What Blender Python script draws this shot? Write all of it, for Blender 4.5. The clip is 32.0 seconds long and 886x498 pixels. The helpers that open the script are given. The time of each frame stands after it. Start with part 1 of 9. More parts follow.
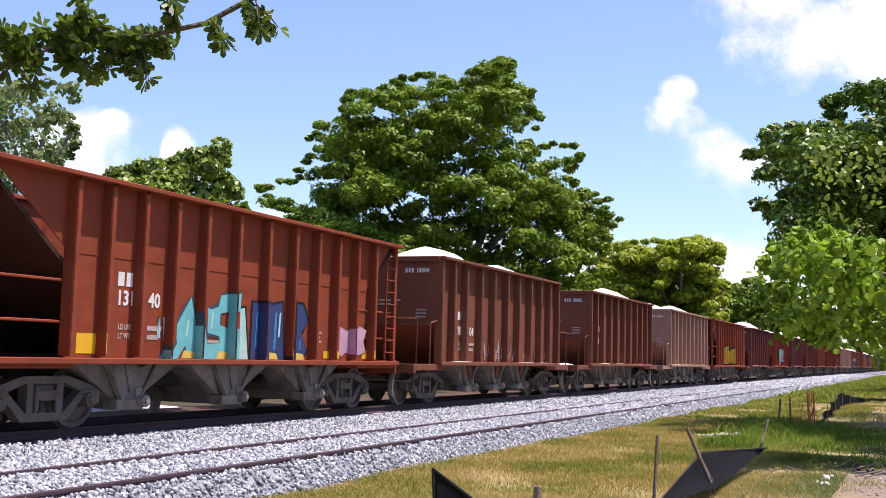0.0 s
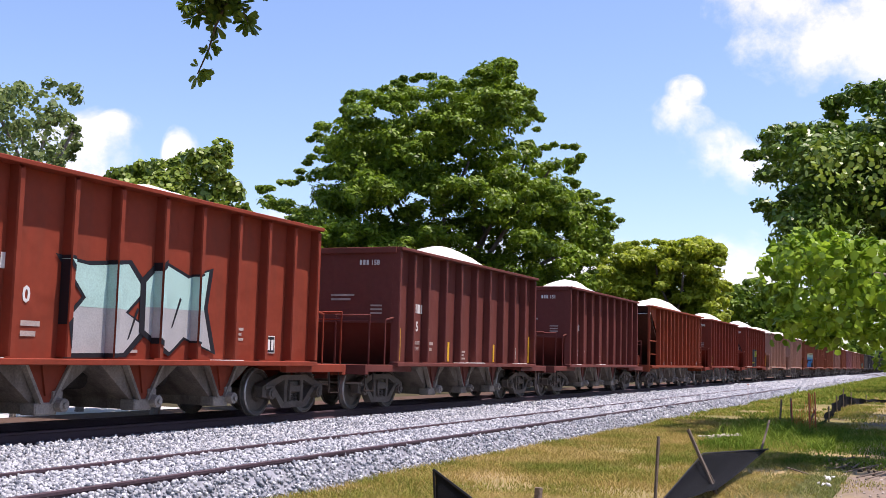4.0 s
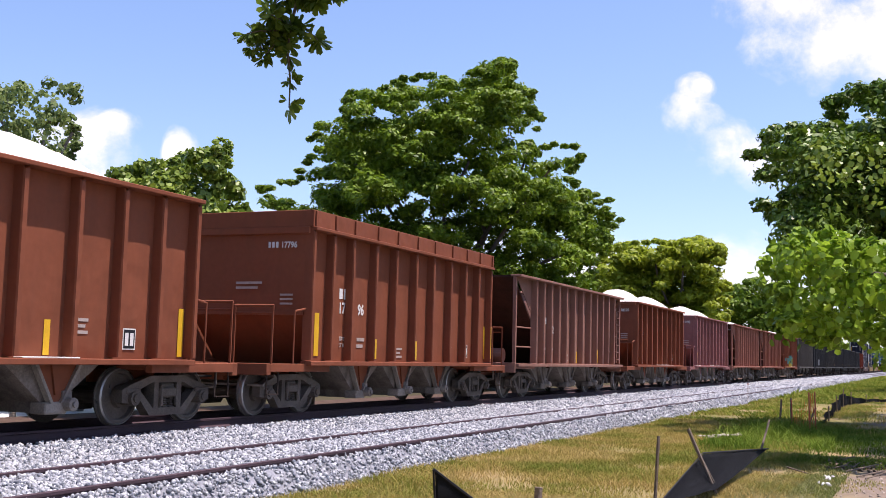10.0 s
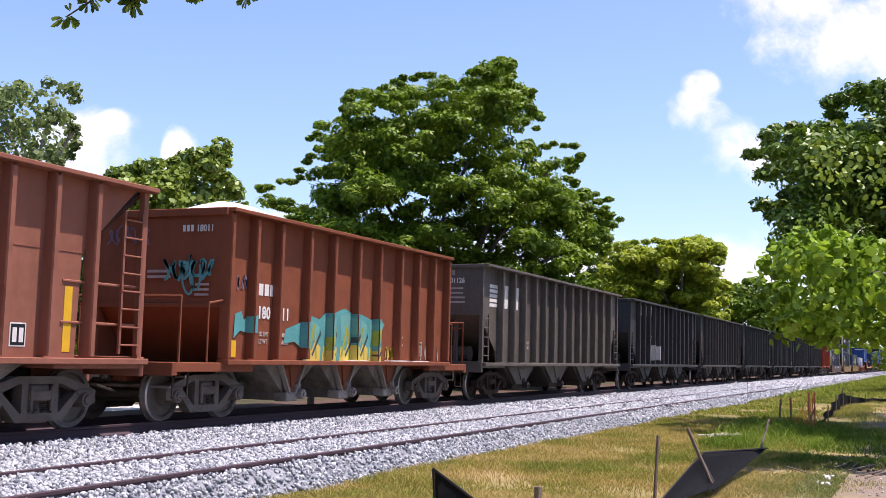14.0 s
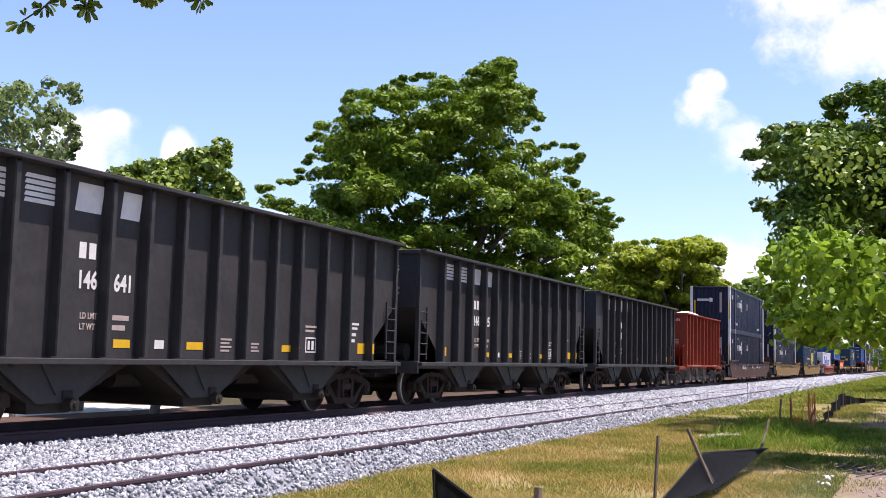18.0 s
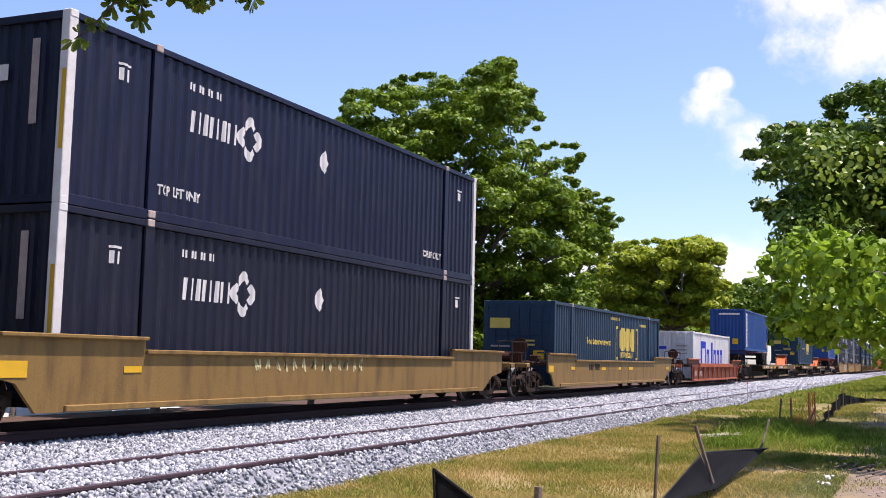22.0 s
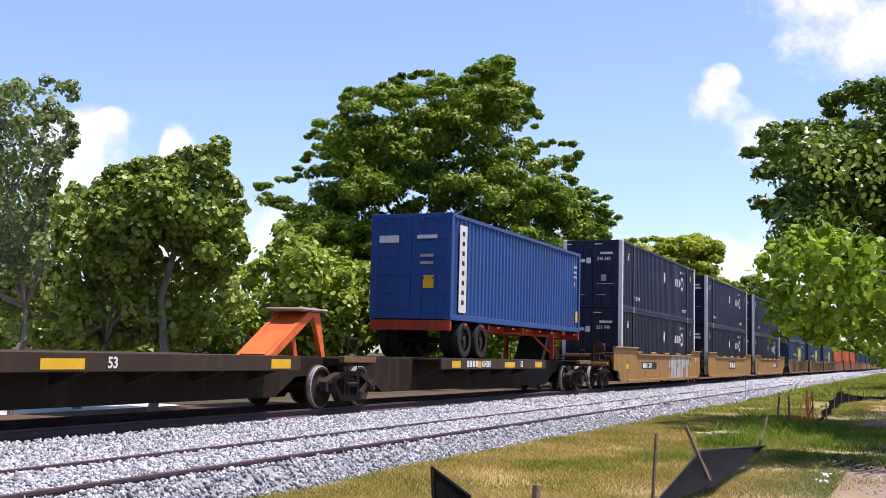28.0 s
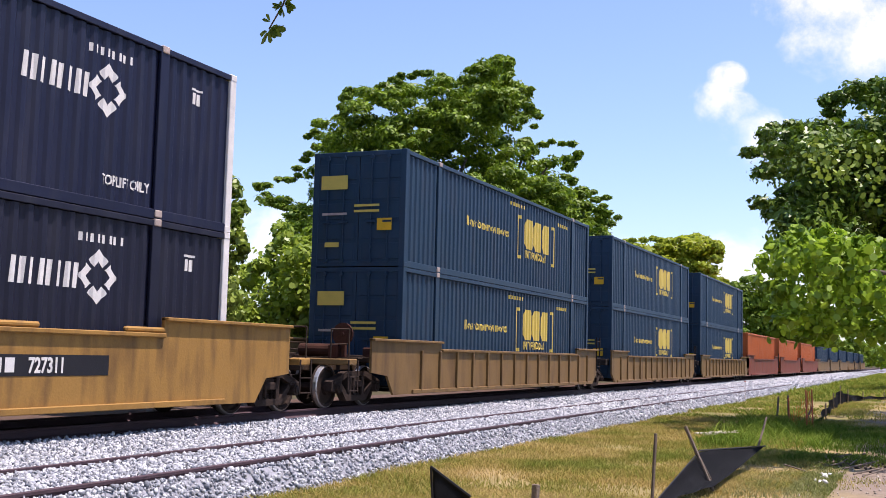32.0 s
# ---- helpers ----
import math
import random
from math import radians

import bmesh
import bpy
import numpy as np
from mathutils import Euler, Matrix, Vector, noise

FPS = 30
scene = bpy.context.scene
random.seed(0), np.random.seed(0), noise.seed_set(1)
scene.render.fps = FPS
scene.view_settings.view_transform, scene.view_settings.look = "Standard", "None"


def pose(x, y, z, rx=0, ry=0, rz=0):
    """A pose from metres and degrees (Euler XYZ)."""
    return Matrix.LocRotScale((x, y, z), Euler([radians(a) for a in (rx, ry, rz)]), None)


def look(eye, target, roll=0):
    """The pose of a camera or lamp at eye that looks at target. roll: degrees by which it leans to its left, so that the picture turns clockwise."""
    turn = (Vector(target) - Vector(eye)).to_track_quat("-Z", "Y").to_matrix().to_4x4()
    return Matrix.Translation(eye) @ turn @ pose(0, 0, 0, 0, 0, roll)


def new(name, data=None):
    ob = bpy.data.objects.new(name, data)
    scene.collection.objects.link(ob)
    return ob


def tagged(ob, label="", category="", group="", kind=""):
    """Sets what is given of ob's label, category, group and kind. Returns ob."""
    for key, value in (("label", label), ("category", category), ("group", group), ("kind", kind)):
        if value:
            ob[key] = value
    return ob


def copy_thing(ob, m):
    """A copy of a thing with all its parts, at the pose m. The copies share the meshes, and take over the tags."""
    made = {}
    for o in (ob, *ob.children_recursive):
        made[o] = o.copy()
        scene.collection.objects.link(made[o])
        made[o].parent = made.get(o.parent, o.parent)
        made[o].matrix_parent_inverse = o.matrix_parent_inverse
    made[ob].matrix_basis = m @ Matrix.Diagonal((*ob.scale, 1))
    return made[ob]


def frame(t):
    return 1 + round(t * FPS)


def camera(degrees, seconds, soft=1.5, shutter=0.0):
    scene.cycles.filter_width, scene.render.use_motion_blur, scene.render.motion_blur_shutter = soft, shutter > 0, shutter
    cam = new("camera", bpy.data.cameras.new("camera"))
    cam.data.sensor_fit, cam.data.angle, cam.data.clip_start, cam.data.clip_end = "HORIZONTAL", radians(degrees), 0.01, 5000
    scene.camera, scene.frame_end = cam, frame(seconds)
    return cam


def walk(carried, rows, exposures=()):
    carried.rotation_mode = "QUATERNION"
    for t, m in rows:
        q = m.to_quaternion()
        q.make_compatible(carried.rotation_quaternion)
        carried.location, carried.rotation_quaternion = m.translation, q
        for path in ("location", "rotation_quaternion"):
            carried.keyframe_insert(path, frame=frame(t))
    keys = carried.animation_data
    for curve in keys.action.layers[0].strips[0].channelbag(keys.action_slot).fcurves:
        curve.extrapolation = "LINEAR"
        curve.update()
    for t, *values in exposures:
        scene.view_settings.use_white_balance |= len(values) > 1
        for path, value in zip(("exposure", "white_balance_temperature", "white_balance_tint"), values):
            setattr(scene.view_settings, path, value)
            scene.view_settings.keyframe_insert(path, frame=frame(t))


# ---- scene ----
# ---- camera: on a tripod beside the line, nearly still ----
EYE = Vector((0.0, 0.0, 1.3835))


def aim(dx=0.0, dy=0.0):
    """Camera pose; dx, dy: thousandths of a radian by which the view has been nudged."""
    yaw, pitch = 0.4125 + dx / 1000, 0.0965 + dy / 1000
    way = Vector((math.cos(yaw) * math.cos(pitch), math.sin(yaw) * math.cos(pitch), math.sin(pitch)))
    return look(EYE, EYE + way, 1.4496)


cam = camera(43.906, 32.0, soft=0.85)
walk(cam, [(0, aim(0, 0)), (3, aim(0.6, 0.6)), (6, aim(1.4, 1.4)), (8, aim(1.4, 1.0)), (10, aim(0.9, 0.6)), (12, aim(0.6, 0.1)),
           (14, aim(0.5, 0.1)), (16.5, aim(0.7, 0.5)), (20, aim(0.3, 0.1)), (21, aim(0.3, 0.0)), (23, aim(1.3, 0.4)),
           (25.5, aim(2.0, 0.4)), (27.5, aim(2.2, 0.5)), (28, aim(-1.0, -1.6)), (28.5, aim(-1.4, -1.6)), (32, aim(-1.5, -1.6))],
     exposures=[(t, ev, 6640, 25) for t, ev in ((0, 0.60), (2, 0.54), (5, 0.50), (12, 0.49), (14, 0.59), (17, 0.66), (19, 0.66), (21, 0.55), (23, 0.57), (24, 0.42), (25, 0.36),
                                              (25.6, 0.60), (28, 0.56), (29, 0.59), (30, 0.55), (32, 0.58))])

# ---- world, sun, exposure ----
SUN = Vector((0.13, -0.28, 0.95)).normalized()
world = bpy.data.worlds.new("sky")
scene.world = world
world.use_nodes = True
wn, wl = world.node_tree.nodes, world.node_tree.links
sky = wn.new("ShaderNodeTexSky")
sky.sky_type, sky.sun_disc = "NISHITA", False
sky.sun_elevation, sky.sun_rotation = math.asin(SUN.z), math.atan2(SUN.x, SUN.y)
sky.air_density, sky.dust_density, sky.ozone_density, sky.altitude = 1.0, 0.7, 6.0, 0
wn["Background"].inputs["Strength"].default_value = 0.150
wl.new(sky.outputs[0], wn["Background"].inputs["Color"])
sun = new("sun", bpy.data.lights.new("sun", "SUN"))
sun.data.energy, sun.data.angle, sun.data.color = 5.0, radians(0.53), (1.0, 0.955, 0.88)
sun.matrix_world = look((0, 0, 60), Vector((0, 0, 60)) - SUN)


# ---- materials ----
def surf(name, col, rough=0.7, metal=0.0, var=0.25, scale=2.0, fine=45.0, bump=0.25, own=False, stain=None, amount=0.4, streak=False, spec=0.3, dent=0.0):
    """Painted, rusty or earthy surface: two scales of noise on the base colour, stains, fine relief. own: the colour of each object."""
    m = bpy.data.materials.new(name)
    m.use_nodes = True
    n, l = m.node_tree.nodes, m.node_tree.links
    b = n["Principled BSDF"]
    b.inputs["Metallic"].default_value = metal
    b.inputs["Specular IOR Level"].default_value = spec
    tc, info = n.new("ShaderNodeTexCoord"), n.new("ShaderNodeObjectInfo")
    shift = n.new("ShaderNodeVectorMath")
    shift.operation = "MULTIPLY_ADD"
    shift.inputs[1].default_value = (1, 1, 1)
    l.new(tc.outputs["Object"], shift.inputs[0])
    off = n.new("ShaderNodeVectorMath")
    off.operation = "SCALE"
    off.inputs[0].default_value = (37, 19, 5)
    l.new(info.outputs["Random"], off.inputs["Scale"])
    l.new(off.outputs[0], shift.inputs[2])
    big, small = n.new("ShaderNodeTexNoise"), n.new("ShaderNodeTexNoise")
    big.inputs["Scale"].default_value, big.inputs["Detail"].default_value = scale, 5
    small.inputs["Scale"].default_value, small.inputs["Detail"].default_value = fine, 4
    l.new(shift.outputs[0], big.inputs["Vector"])
    l.new(shift.outputs[0], small.inputs["Vector"])
    add = n.new("ShaderNodeMath")
    add.operation = "ADD"
    l.new(big.outputs["Fac"], add.inputs[0])
    l.new(small.outputs["Fac"], add.inputs[1])
    ramp = n.new("ShaderNodeMapRange")
    ramp.inputs["From Min"].default_value, ramp.inputs["From Max"].default_value = 0.6, 1.4
    ramp.inputs["To Min"].default_value, ramp.inputs["To Max"].default_value = 1 - var, 1 + var
    l.new(add.outputs[0], ramp.inputs["Value"])
    mul = n.new("ShaderNodeVectorMath")
    mul.operation = "SCALE"
    if own:
        l.new(info.outputs["Color"], mul.inputs[0])
    else:
        mul.inputs[0].default_value = col
    l.new(ramp.outputs[0], mul.inputs["Scale"])
    out = mul.outputs[0]
    if stain:
        mp, st = n.new("ShaderNodeMapping"), n.new("ShaderNodeTexNoise")
        mp.inputs["Scale"].default_value = (2.2, 2.2, 0.45) if streak else (0.9, 0.9, 0.9)
        st.inputs["Scale"].default_value, st.inputs["Detail"].default_value = 1.6, 6
        l.new(shift.outputs[0], mp.inputs["Vector"])
        l.new(mp.outputs[0], st.inputs["Vector"])
        lim = n.new("ShaderNodeMapRange")
        lim.inputs["From Min"].default_value, lim.inputs["From Max"].default_value = 0.48, 0.72
        lim.inputs["To Max"].default_value = amount
        l.new(st.outputs["Fac"], lim.inputs["Value"])
        mix = n.new("ShaderNodeMix")
        mix.data_type = "RGBA"
        l.new(lim.outputs[0], mix.inputs[0])
        l.new(out, mix.inputs[6])
        mix.inputs[7].default_value = (*stain, 1)
        out = mix.outputs[2]
    l.new(out, b.inputs["Base Color"])
    rr = n.new("ShaderNodeMapRange")
    rr.inputs["To Min"].default_value, rr.inputs["To Max"].default_value = max(0.05, rough - 0.12), min(1, rough + 0.12)
    l.new(big.outputs["Fac"], rr.inputs["Value"])
    l.new(rr.outputs[0], b.inputs["Roughness"])
    if bump:
        bp = n.new("ShaderNodeBump")
        bp.inputs["Strength"].default_value, bp.inputs["Distance"].default_value = bump, 0.02
        l.new(small.outputs["Fac"], bp.inputs["Height"])
        l.new(bp.outputs[0], b.inputs["Normal"])
        if dent:                                   # broad dents in sheet metal
            dn, db = n.new("ShaderNodeTexNoise"), n.new("ShaderNodeBump")
            dn.inputs["Scale"].default_value, dn.inputs["Detail"].default_value = 1.5, 2
            l.new(shift.outputs[0], dn.inputs["Vector"])
            db.inputs["Strength"].default_value, db.inputs["Distance"].default_value = 1.0, dent
            l.new(dn.outputs["Fac"], db.inputs["Height"])
            l.new(db.outputs[0], bp.inputs["Normal"])
    return m


def leafy(name, col, col2, trans=0.35, rough=0.45):
    """Leaves: colour varied leaf by leaf, some light coming through."""
    m = bpy.data.materials.new(name)
    m.use_nodes = True
    n, l = m.node_tree.nodes, m.node_tree.links
    b, o = n["Principled BSDF"], n["Material Output"]
    geo, ramp, ns, tc = n.new("ShaderNodeNewGeometry"), n.new("ShaderNodeMix"), n.new("ShaderNodeTexNoise"), n.new("ShaderNodeTexCoord")
    ns.inputs["Scale"].default_value = 0.45
    l.new(tc.outputs["Object"], ns.inputs["Vector"])
    ad = n.new("ShaderNodeMath")
    ad.operation = "MULTIPLY_ADD"
    ad.inputs[1].default_value, ad.inputs[2].default_value = 0.55, -0.02
    l.new(geo.outputs["Random Per Island"], ad.inputs[0])
    ad2 = n.new("ShaderNodeMath")
    ad2.operation = "MULTIPLY_ADD"
    ad2.inputs[1].default_value = 0.6
    l.new(ns.outputs["Fac"], ad2.inputs[0])
    l.new(ad.outputs[0], ad2.inputs[2])
    ramp.data_type = "RGBA"
    ramp.inputs[6].default_value, ramp.inputs[7].default_value = (*col, 1), (*col2, 1)
    l.new(ad2.outputs[0], ramp.inputs[0])
    l.new(ramp.outputs[2], b.inputs["Base Color"])
    b.inputs["Roughness"].default_value = rough
    b.inputs["Specular IOR Level"].default_value = 0.35
    tr, mx = n.new("ShaderNodeBsdfTranslucent"), n.new("ShaderNodeMixShader")
    l.new(ramp.outputs[2], tr.inputs["Color"])
    mx.inputs[0].default_value = trans
    l.new(b.outputs[0], mx.inputs[1])
    l.new(tr.outputs[0], mx.inputs[2])
    l.new(mx.outputs[0], o.inputs["Surface"])
    return m


M_CAR = surf("weathered car paint", (0.2, 0.05, 0.03), 0.72, 0, 0.085, 0.9, 11, 0.05, own=True, stain=(0.10, 0.042, 0.026), amount=0.24, streak=True, spec=0.15, dent=0.045)
M_COAL = surf("dusty black car paint", (0.03, 0.03, 0.03), 0.6, 0, 0.22, 0.9, 11, 0.08, own=True, stain=(0.055, 0.050, 0.046), amount=0.35, streak=True, spec=0.25, dent=0.05)
M_CHUTE = surf("dusty chute steel", (0.20, 0.168, 0.145), 0.9, 0, 0.4, 2.5, 30, 0.4, stain=(0.05, 0.038, 0.03), amount=0.6, streak=True, spec=0.1)
M_DUST = surf("dusty grey steel", (0.27, 0.235, 0.205), 0.9, 0, 0.35, 2.0, 30, 0.4, stain=(0.07, 0.05, 0.04), amount=0.6, spec=0.1)
M_DARK = surf("grimy dark steel", (0.035, 0.028, 0.024), 0.85, 0, 0.35, 3.0, 40, 0.4, spec=0.15)
M_TRUCK = surf("dusty cast bogie steel", (0.125, 0.104, 0.089), 0.9, 0, 0.35, 3.5, 40, 0.4, stain=(0.06, 0.042, 0.034), amount=0.5, spec=0.1)
M_TRUCKD = surf("rusty dark bogie steel", (0.040, 0.028, 0.023), 0.88, 0, 0.35, 3.5, 40, 0.4, spec=0.1)
M_WHEEL = surf("rusty wheel steel", (0.125, 0.105, 0.092), 0.8, 0.1, 0.3, 5, 40, 0.3, stain=(0.05, 0.034, 0.028), amount=0.5)
M_TREAD = surf("polished wheel tread", (0.43, 0.41, 0.39), 0.32, 0.6, 0.2, 5, 60, 0.05)
M_WHITE = surf("dirty white paint", (0.68, 0.66, 0.62), 0.75, 0, 0.18, 4, 60, 0.1, spec=0.15)
M_FADE = surf("faded white stencil", (0.42, 0.34, 0.30), 0.8, 0, 0.3, 6, 60, 0.1, spec=0.1)
M_YEL = surf("yellow reflective tape", (0.70, 0.40, 0.02), 0.55, 0, 0.15, 5, 60, 0.1)
M_STONE = surf("white crushed limestone", (0.66, 0.63, 0.59), 0.95, 0, 0.22, 3.5, 18, 0.9, spec=0.05)
M_TEAL = surf("teal spray paint", (0.085, 0.31, 0.30), 0.6, 0, 0.3, 2, 40, 0.1)
M_TEALB = surf("turquoise spray paint", (0.12, 0.40, 0.50), 0.6, 0, 0.3, 2, 40, 0.1)
M_NAVY = surf("navy spray paint", (0.035, 0.05, 0.13), 0.6, 0, 0.3, 2, 40, 0.1)
M_PINK = surf("pink spray paint", (0.50, 0.30, 0.38), 0.7, 0, 0.3, 2, 40, 0.1)
M_GOLD = surf("mustard spray paint", (0.50, 0.34, 0.05), 0.6, 0, 0.3, 2, 40, 0.1)
M_LIME = surf("lime spray paint", (0.34, 0.36, 0.05), 0.6, 0, 0.3, 2, 40, 0.1)
M_SKYB = surf("sky blue spray paint", (0.035, 0.20, 0.42), 0.55, 0, 0.3, 2, 40, 0.1)
M_PALE = surf("pale mint spray paint", (0.38, 0.58, 0.52), 0.6, 0, 0.2, 2, 40, 0.1)
M_INK = surf("black spray paint", (0.012, 0.012, 0.016), 0.6, 0, 0.2, 2, 40, 0.1)
M_SLATE = surf("dark blue-green spray paint", (0.045, 0.062, 0.075), 0.6, 0, 0.3, 3, 40, 0.1)
M_MINT = surf("muted mint spray paint", (0.13, 0.35, 0.30), 0.6, 0, 0.25, 3, 40, 0.1)
M_TURQ = surf("turquoise spray paint", (0.13, 0.44, 0.44), 0.6, 0, 0.25, 3, 40, 0.1)
M_PALER = surf("scrubbed pale spray paint", (0.27, 0.15, 0.105), 0.8, 0, 0.3, 6, 60, 0.1, spec=0.1)
M_VIOLET = surf("greyish violet spray paint", (0.19, 0.135, 0.20), 0.7, 0, 0.3, 3, 40, 0.1)
M_SILVER = surf("silver spray paint", (0.44, 0.43, 0.42), 0.5, 0.2, 0.2, 2, 40, 0.1)
M_BOX = surf("container paint", (0.02, 0.03, 0.08), 0.5, 0, 0.16, 0.7, 35, 0.1, own=True, stain=(0.05, 0.05, 0.06), amount=0.25, streak=True, spec=0.3)
M_WELL = surf("well car paint", (0.3, 0.15, 0.04), 0.55, 0, 0.14, 0.8, 30, 0.15, own=True, stain=(0.075, 0.042, 0.025), amount=0.6, streak=True, spec=0.2)
M_GOLDY = surf("golden yellow lettering", (0.62, 0.47, 0.10), 0.6, 0, 0.12, 4, 60, 0.05)
M_BLUE = surf("royal blue lettering", (0.03, 0.05, 0.42), 0.6, 0, 0.1, 4, 60, 0.05)
M_SPINE = surf("grimy dark brown car paint", (0.026, 0.018, 0.013), 0.8, 0, 0.3, 1.5, 30, 0.3, stain=(0.06, 0.042, 0.028), amount=0.5, streak=True, spec=0.1)
M_CREAM = surf("pale cream spray paint", (0.56, 0.50, 0.26), 0.7, 0, 0.25, 3, 40, 0.1)
# dark brown for grimy fittings, and for grime plus shade on slope sheets
M_GRIME_SHADE = surf("grimy rust, also shade under a slope sheet", (0.060, 0.026, 0.018), 0.9, 0, 0.35, 2.5, 30, 0.4, stain=(0.03, 0.02, 0.016), amount=0.6, spec=0.1)
M_RUBBER = surf("black tyre rubber", (0.018, 0.017, 0.016), 0.85, 0, 0.3, 6, 60, 0.3)
M_ORANGE = surf("orange hitch paint", (0.75, 0.14, 0.03), 0.6, 0, 0.18, 3, 40, 0.15, stain=(0.15, 0.05, 0.03), amount=0.4)
M_RAIL = surf("rusty rail steel", (0.072, 0.044, 0.052), 0.7, 0.2, 0.25, 3, 60, 0.3)
M_TIE = surf("creosoted timber", (0.05, 0.035, 0.028), 0.9, 0, 0.4, 4, 30, 0.6)
M_WOOD = surf("weathered stake wood", (0.17, 0.13, 0.10), 0.9, 0, 0.35, 6, 60, 0.5)
M_CLOTH = surf("black woven silt fabric", (0.017, 0.018, 0.021), 0.8, 0, 0.4, 3, 220, 0.4, spec=0.12)
M_REDS = surf("red painted stake", (0.48, 0.10, 0.06), 0.7, 0, 0.2, 6, 60, 0.2)
M_BARK = surf("grey brown bark", (0.13, 0.105, 0.085), 0.92, 0, 0.4, 4, 30, 0.9)
M_BARKL = surf("pale grey bark", (0.24, 0.21, 0.18), 0.92, 0, 0.35, 4, 30, 0.8)
M_LEAF = leafy("dark green leaves", (0.024, 0.070, 0.007), (0.262, 0.390, 0.022), 0.36, 0.5)
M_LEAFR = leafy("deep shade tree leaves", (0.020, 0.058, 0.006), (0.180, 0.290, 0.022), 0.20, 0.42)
M_LEAFY = leafy("yellow green leaves", (0.150, 0.220, 0.012), (0.44, 0.50, 0.040), 0.48, 0.5)
M_GRAPE = leafy("sea grape leaves", (0.060, 0.125, 0.014), (0.40, 0.50, 0.10), 0.30, 0.38)
M_GRAPEL = leafy("light sea grape leaves", (0.075, 0.160, 0.012), (0.46, 0.57, 0.075), 0.38, 0.38)
# sunlight on the near tree's lower boughs is put into this brighter colour
M_GRAPEN = leafy("glossy sea grape leaves brightened as sunlit", (0.035, 0.105, 0.008), (0.42, 0.61, 0.050), 0.38, 0.42)
M_GRAPEB = leafy("deep green sea grape leaves", (0.038, 0.090, 0.010), (0.32, 0.42, 0.060), 0.26, 0.38)
M_GRAPED = leafy("grey green sea grape leaves", (0.07, 0.115, 0.03), (0.28, 0.36, 0.12), 0.45, 0.45)
M_BRANCH = leafy("shaded twig leaves", (0.025, 0.07, 0.010), (0.18, 0.26, 0.03), 0.45, 0.4)


# ---- mesh helpers ----
def part(name, bm, mat, parent=None, label="", col=None):
    me = bm
    if isinstance(bm, bmesh.types.BMesh):
        me = bpy.data.meshes.new(name)
        bmesh.ops.recalc_face_normals(bm, faces=bm.faces)
        bm.to_mesh(me)
        bm.free()
    if mat and not me.materials:
        me.materials.append(mat)
    ob = new(name, me)
    if parent:
        ob.parent = parent
    if label:
        ob["label"] = label
    if col:
        ob.color = (*col, 1)
    elif parent:
        ob.color = parent.color
    return ob


def at(ob, x=0, y=0, z=0, rz=0, ry=0):
    ob.location, ob.rotation_euler = (x, y, z), (0, radians(ry), radians(rz))
    return ob


def box(bm, x0, x1, y0, y1, z0, z1, bevel=0.0):
    vs = [bm.verts.new((x, y, z)) for x in (x0, x1) for y in (y0, y1) for z in (z0, z1)]
    fs = [bm.faces.new([vs[i] for i in q]) for q in ((0, 1, 3, 2), (4, 6, 7, 5), (0, 4, 5, 1), (2, 3, 7, 6), (0, 2, 6, 4), (1, 5, 7, 3))]
    if bevel:
        es = list({e for f in fs for e in f.edges})
        bmesh.ops.bevel(bm, geom=es, offset=bevel, segments=1, affect="EDGES")
    return bm


def prism(bm, pts, a, b, axis="y"):
    """An outline in the plane across the axis, pushed from a to b. axis y: points are (x, z); axis x: (y, z); axis z: (x, y)."""
    def v(p, h):
        return bm.verts.new({"y": (p[0], h, p[1]), "x": (h, p[0], p[1]), "z": (p[0], p[1], h)}[axis])
    lo, hi = [v(p, a) for p in pts], [v(p, b) for p in pts]
    bm.faces.new(lo)
    bm.faces.new(hi[::-1])
    for i in range(len(pts)):
        j = (i + 1) % len(pts)
        bm.faces.new((lo[i], hi[i], hi[j], lo[j]))
    return bm


def rod(bm, p, q, r, seg=8, r2=None):
    p, q = Vector(p), Vector(q)
    m = Matrix.Translation((p + q) / 2) @ (q - p).to_track_quat("Z", "Y").to_matrix().to_4x4()
    bmesh.ops.create_cone(bm, cap_ends=True, segments=seg, radius1=r, radius2=r if r2 is None else r2, depth=(q - p).length, matrix=m)
    return bm


def bmnew():
    return bmesh.new()


CACHE = {}


def kept(key, make):
    """A mesh made once and shared by all alike pieces."""
    if key not in CACHE:
        bm = bmesh.new()
        make(bm)
        bmesh.ops.recalc_face_normals(bm, faces=bm.faces)
        me = bpy.data.meshes.new(str(key[0] if isinstance(key, tuple) else key))
        bm.to_mesh(me)
        bm.free()
        CACHE[key] = me
    return CACHE[key]


def mesh_np(name, verts, faces, mat):
    me = bpy.data.meshes.new(name)
    verts, faces = np.asarray(verts, np.float32), np.asarray(faces, np.int32)
    k = faces.shape[1]
    me.vertices.add(len(verts))
    me.vertices.foreach_set("co", verts.ravel())
    me.loops.add(faces.size)
    me.loops.foreach_set("vertex_index", faces.ravel())
    me.polygons.add(len(faces))
    me.polygons.foreach_set("loop_start", np.arange(0, faces.size, k, dtype=np.int32))
    me.update(calc_edges=True)
    me.validate()
    me.materials.append(mat)
    return me


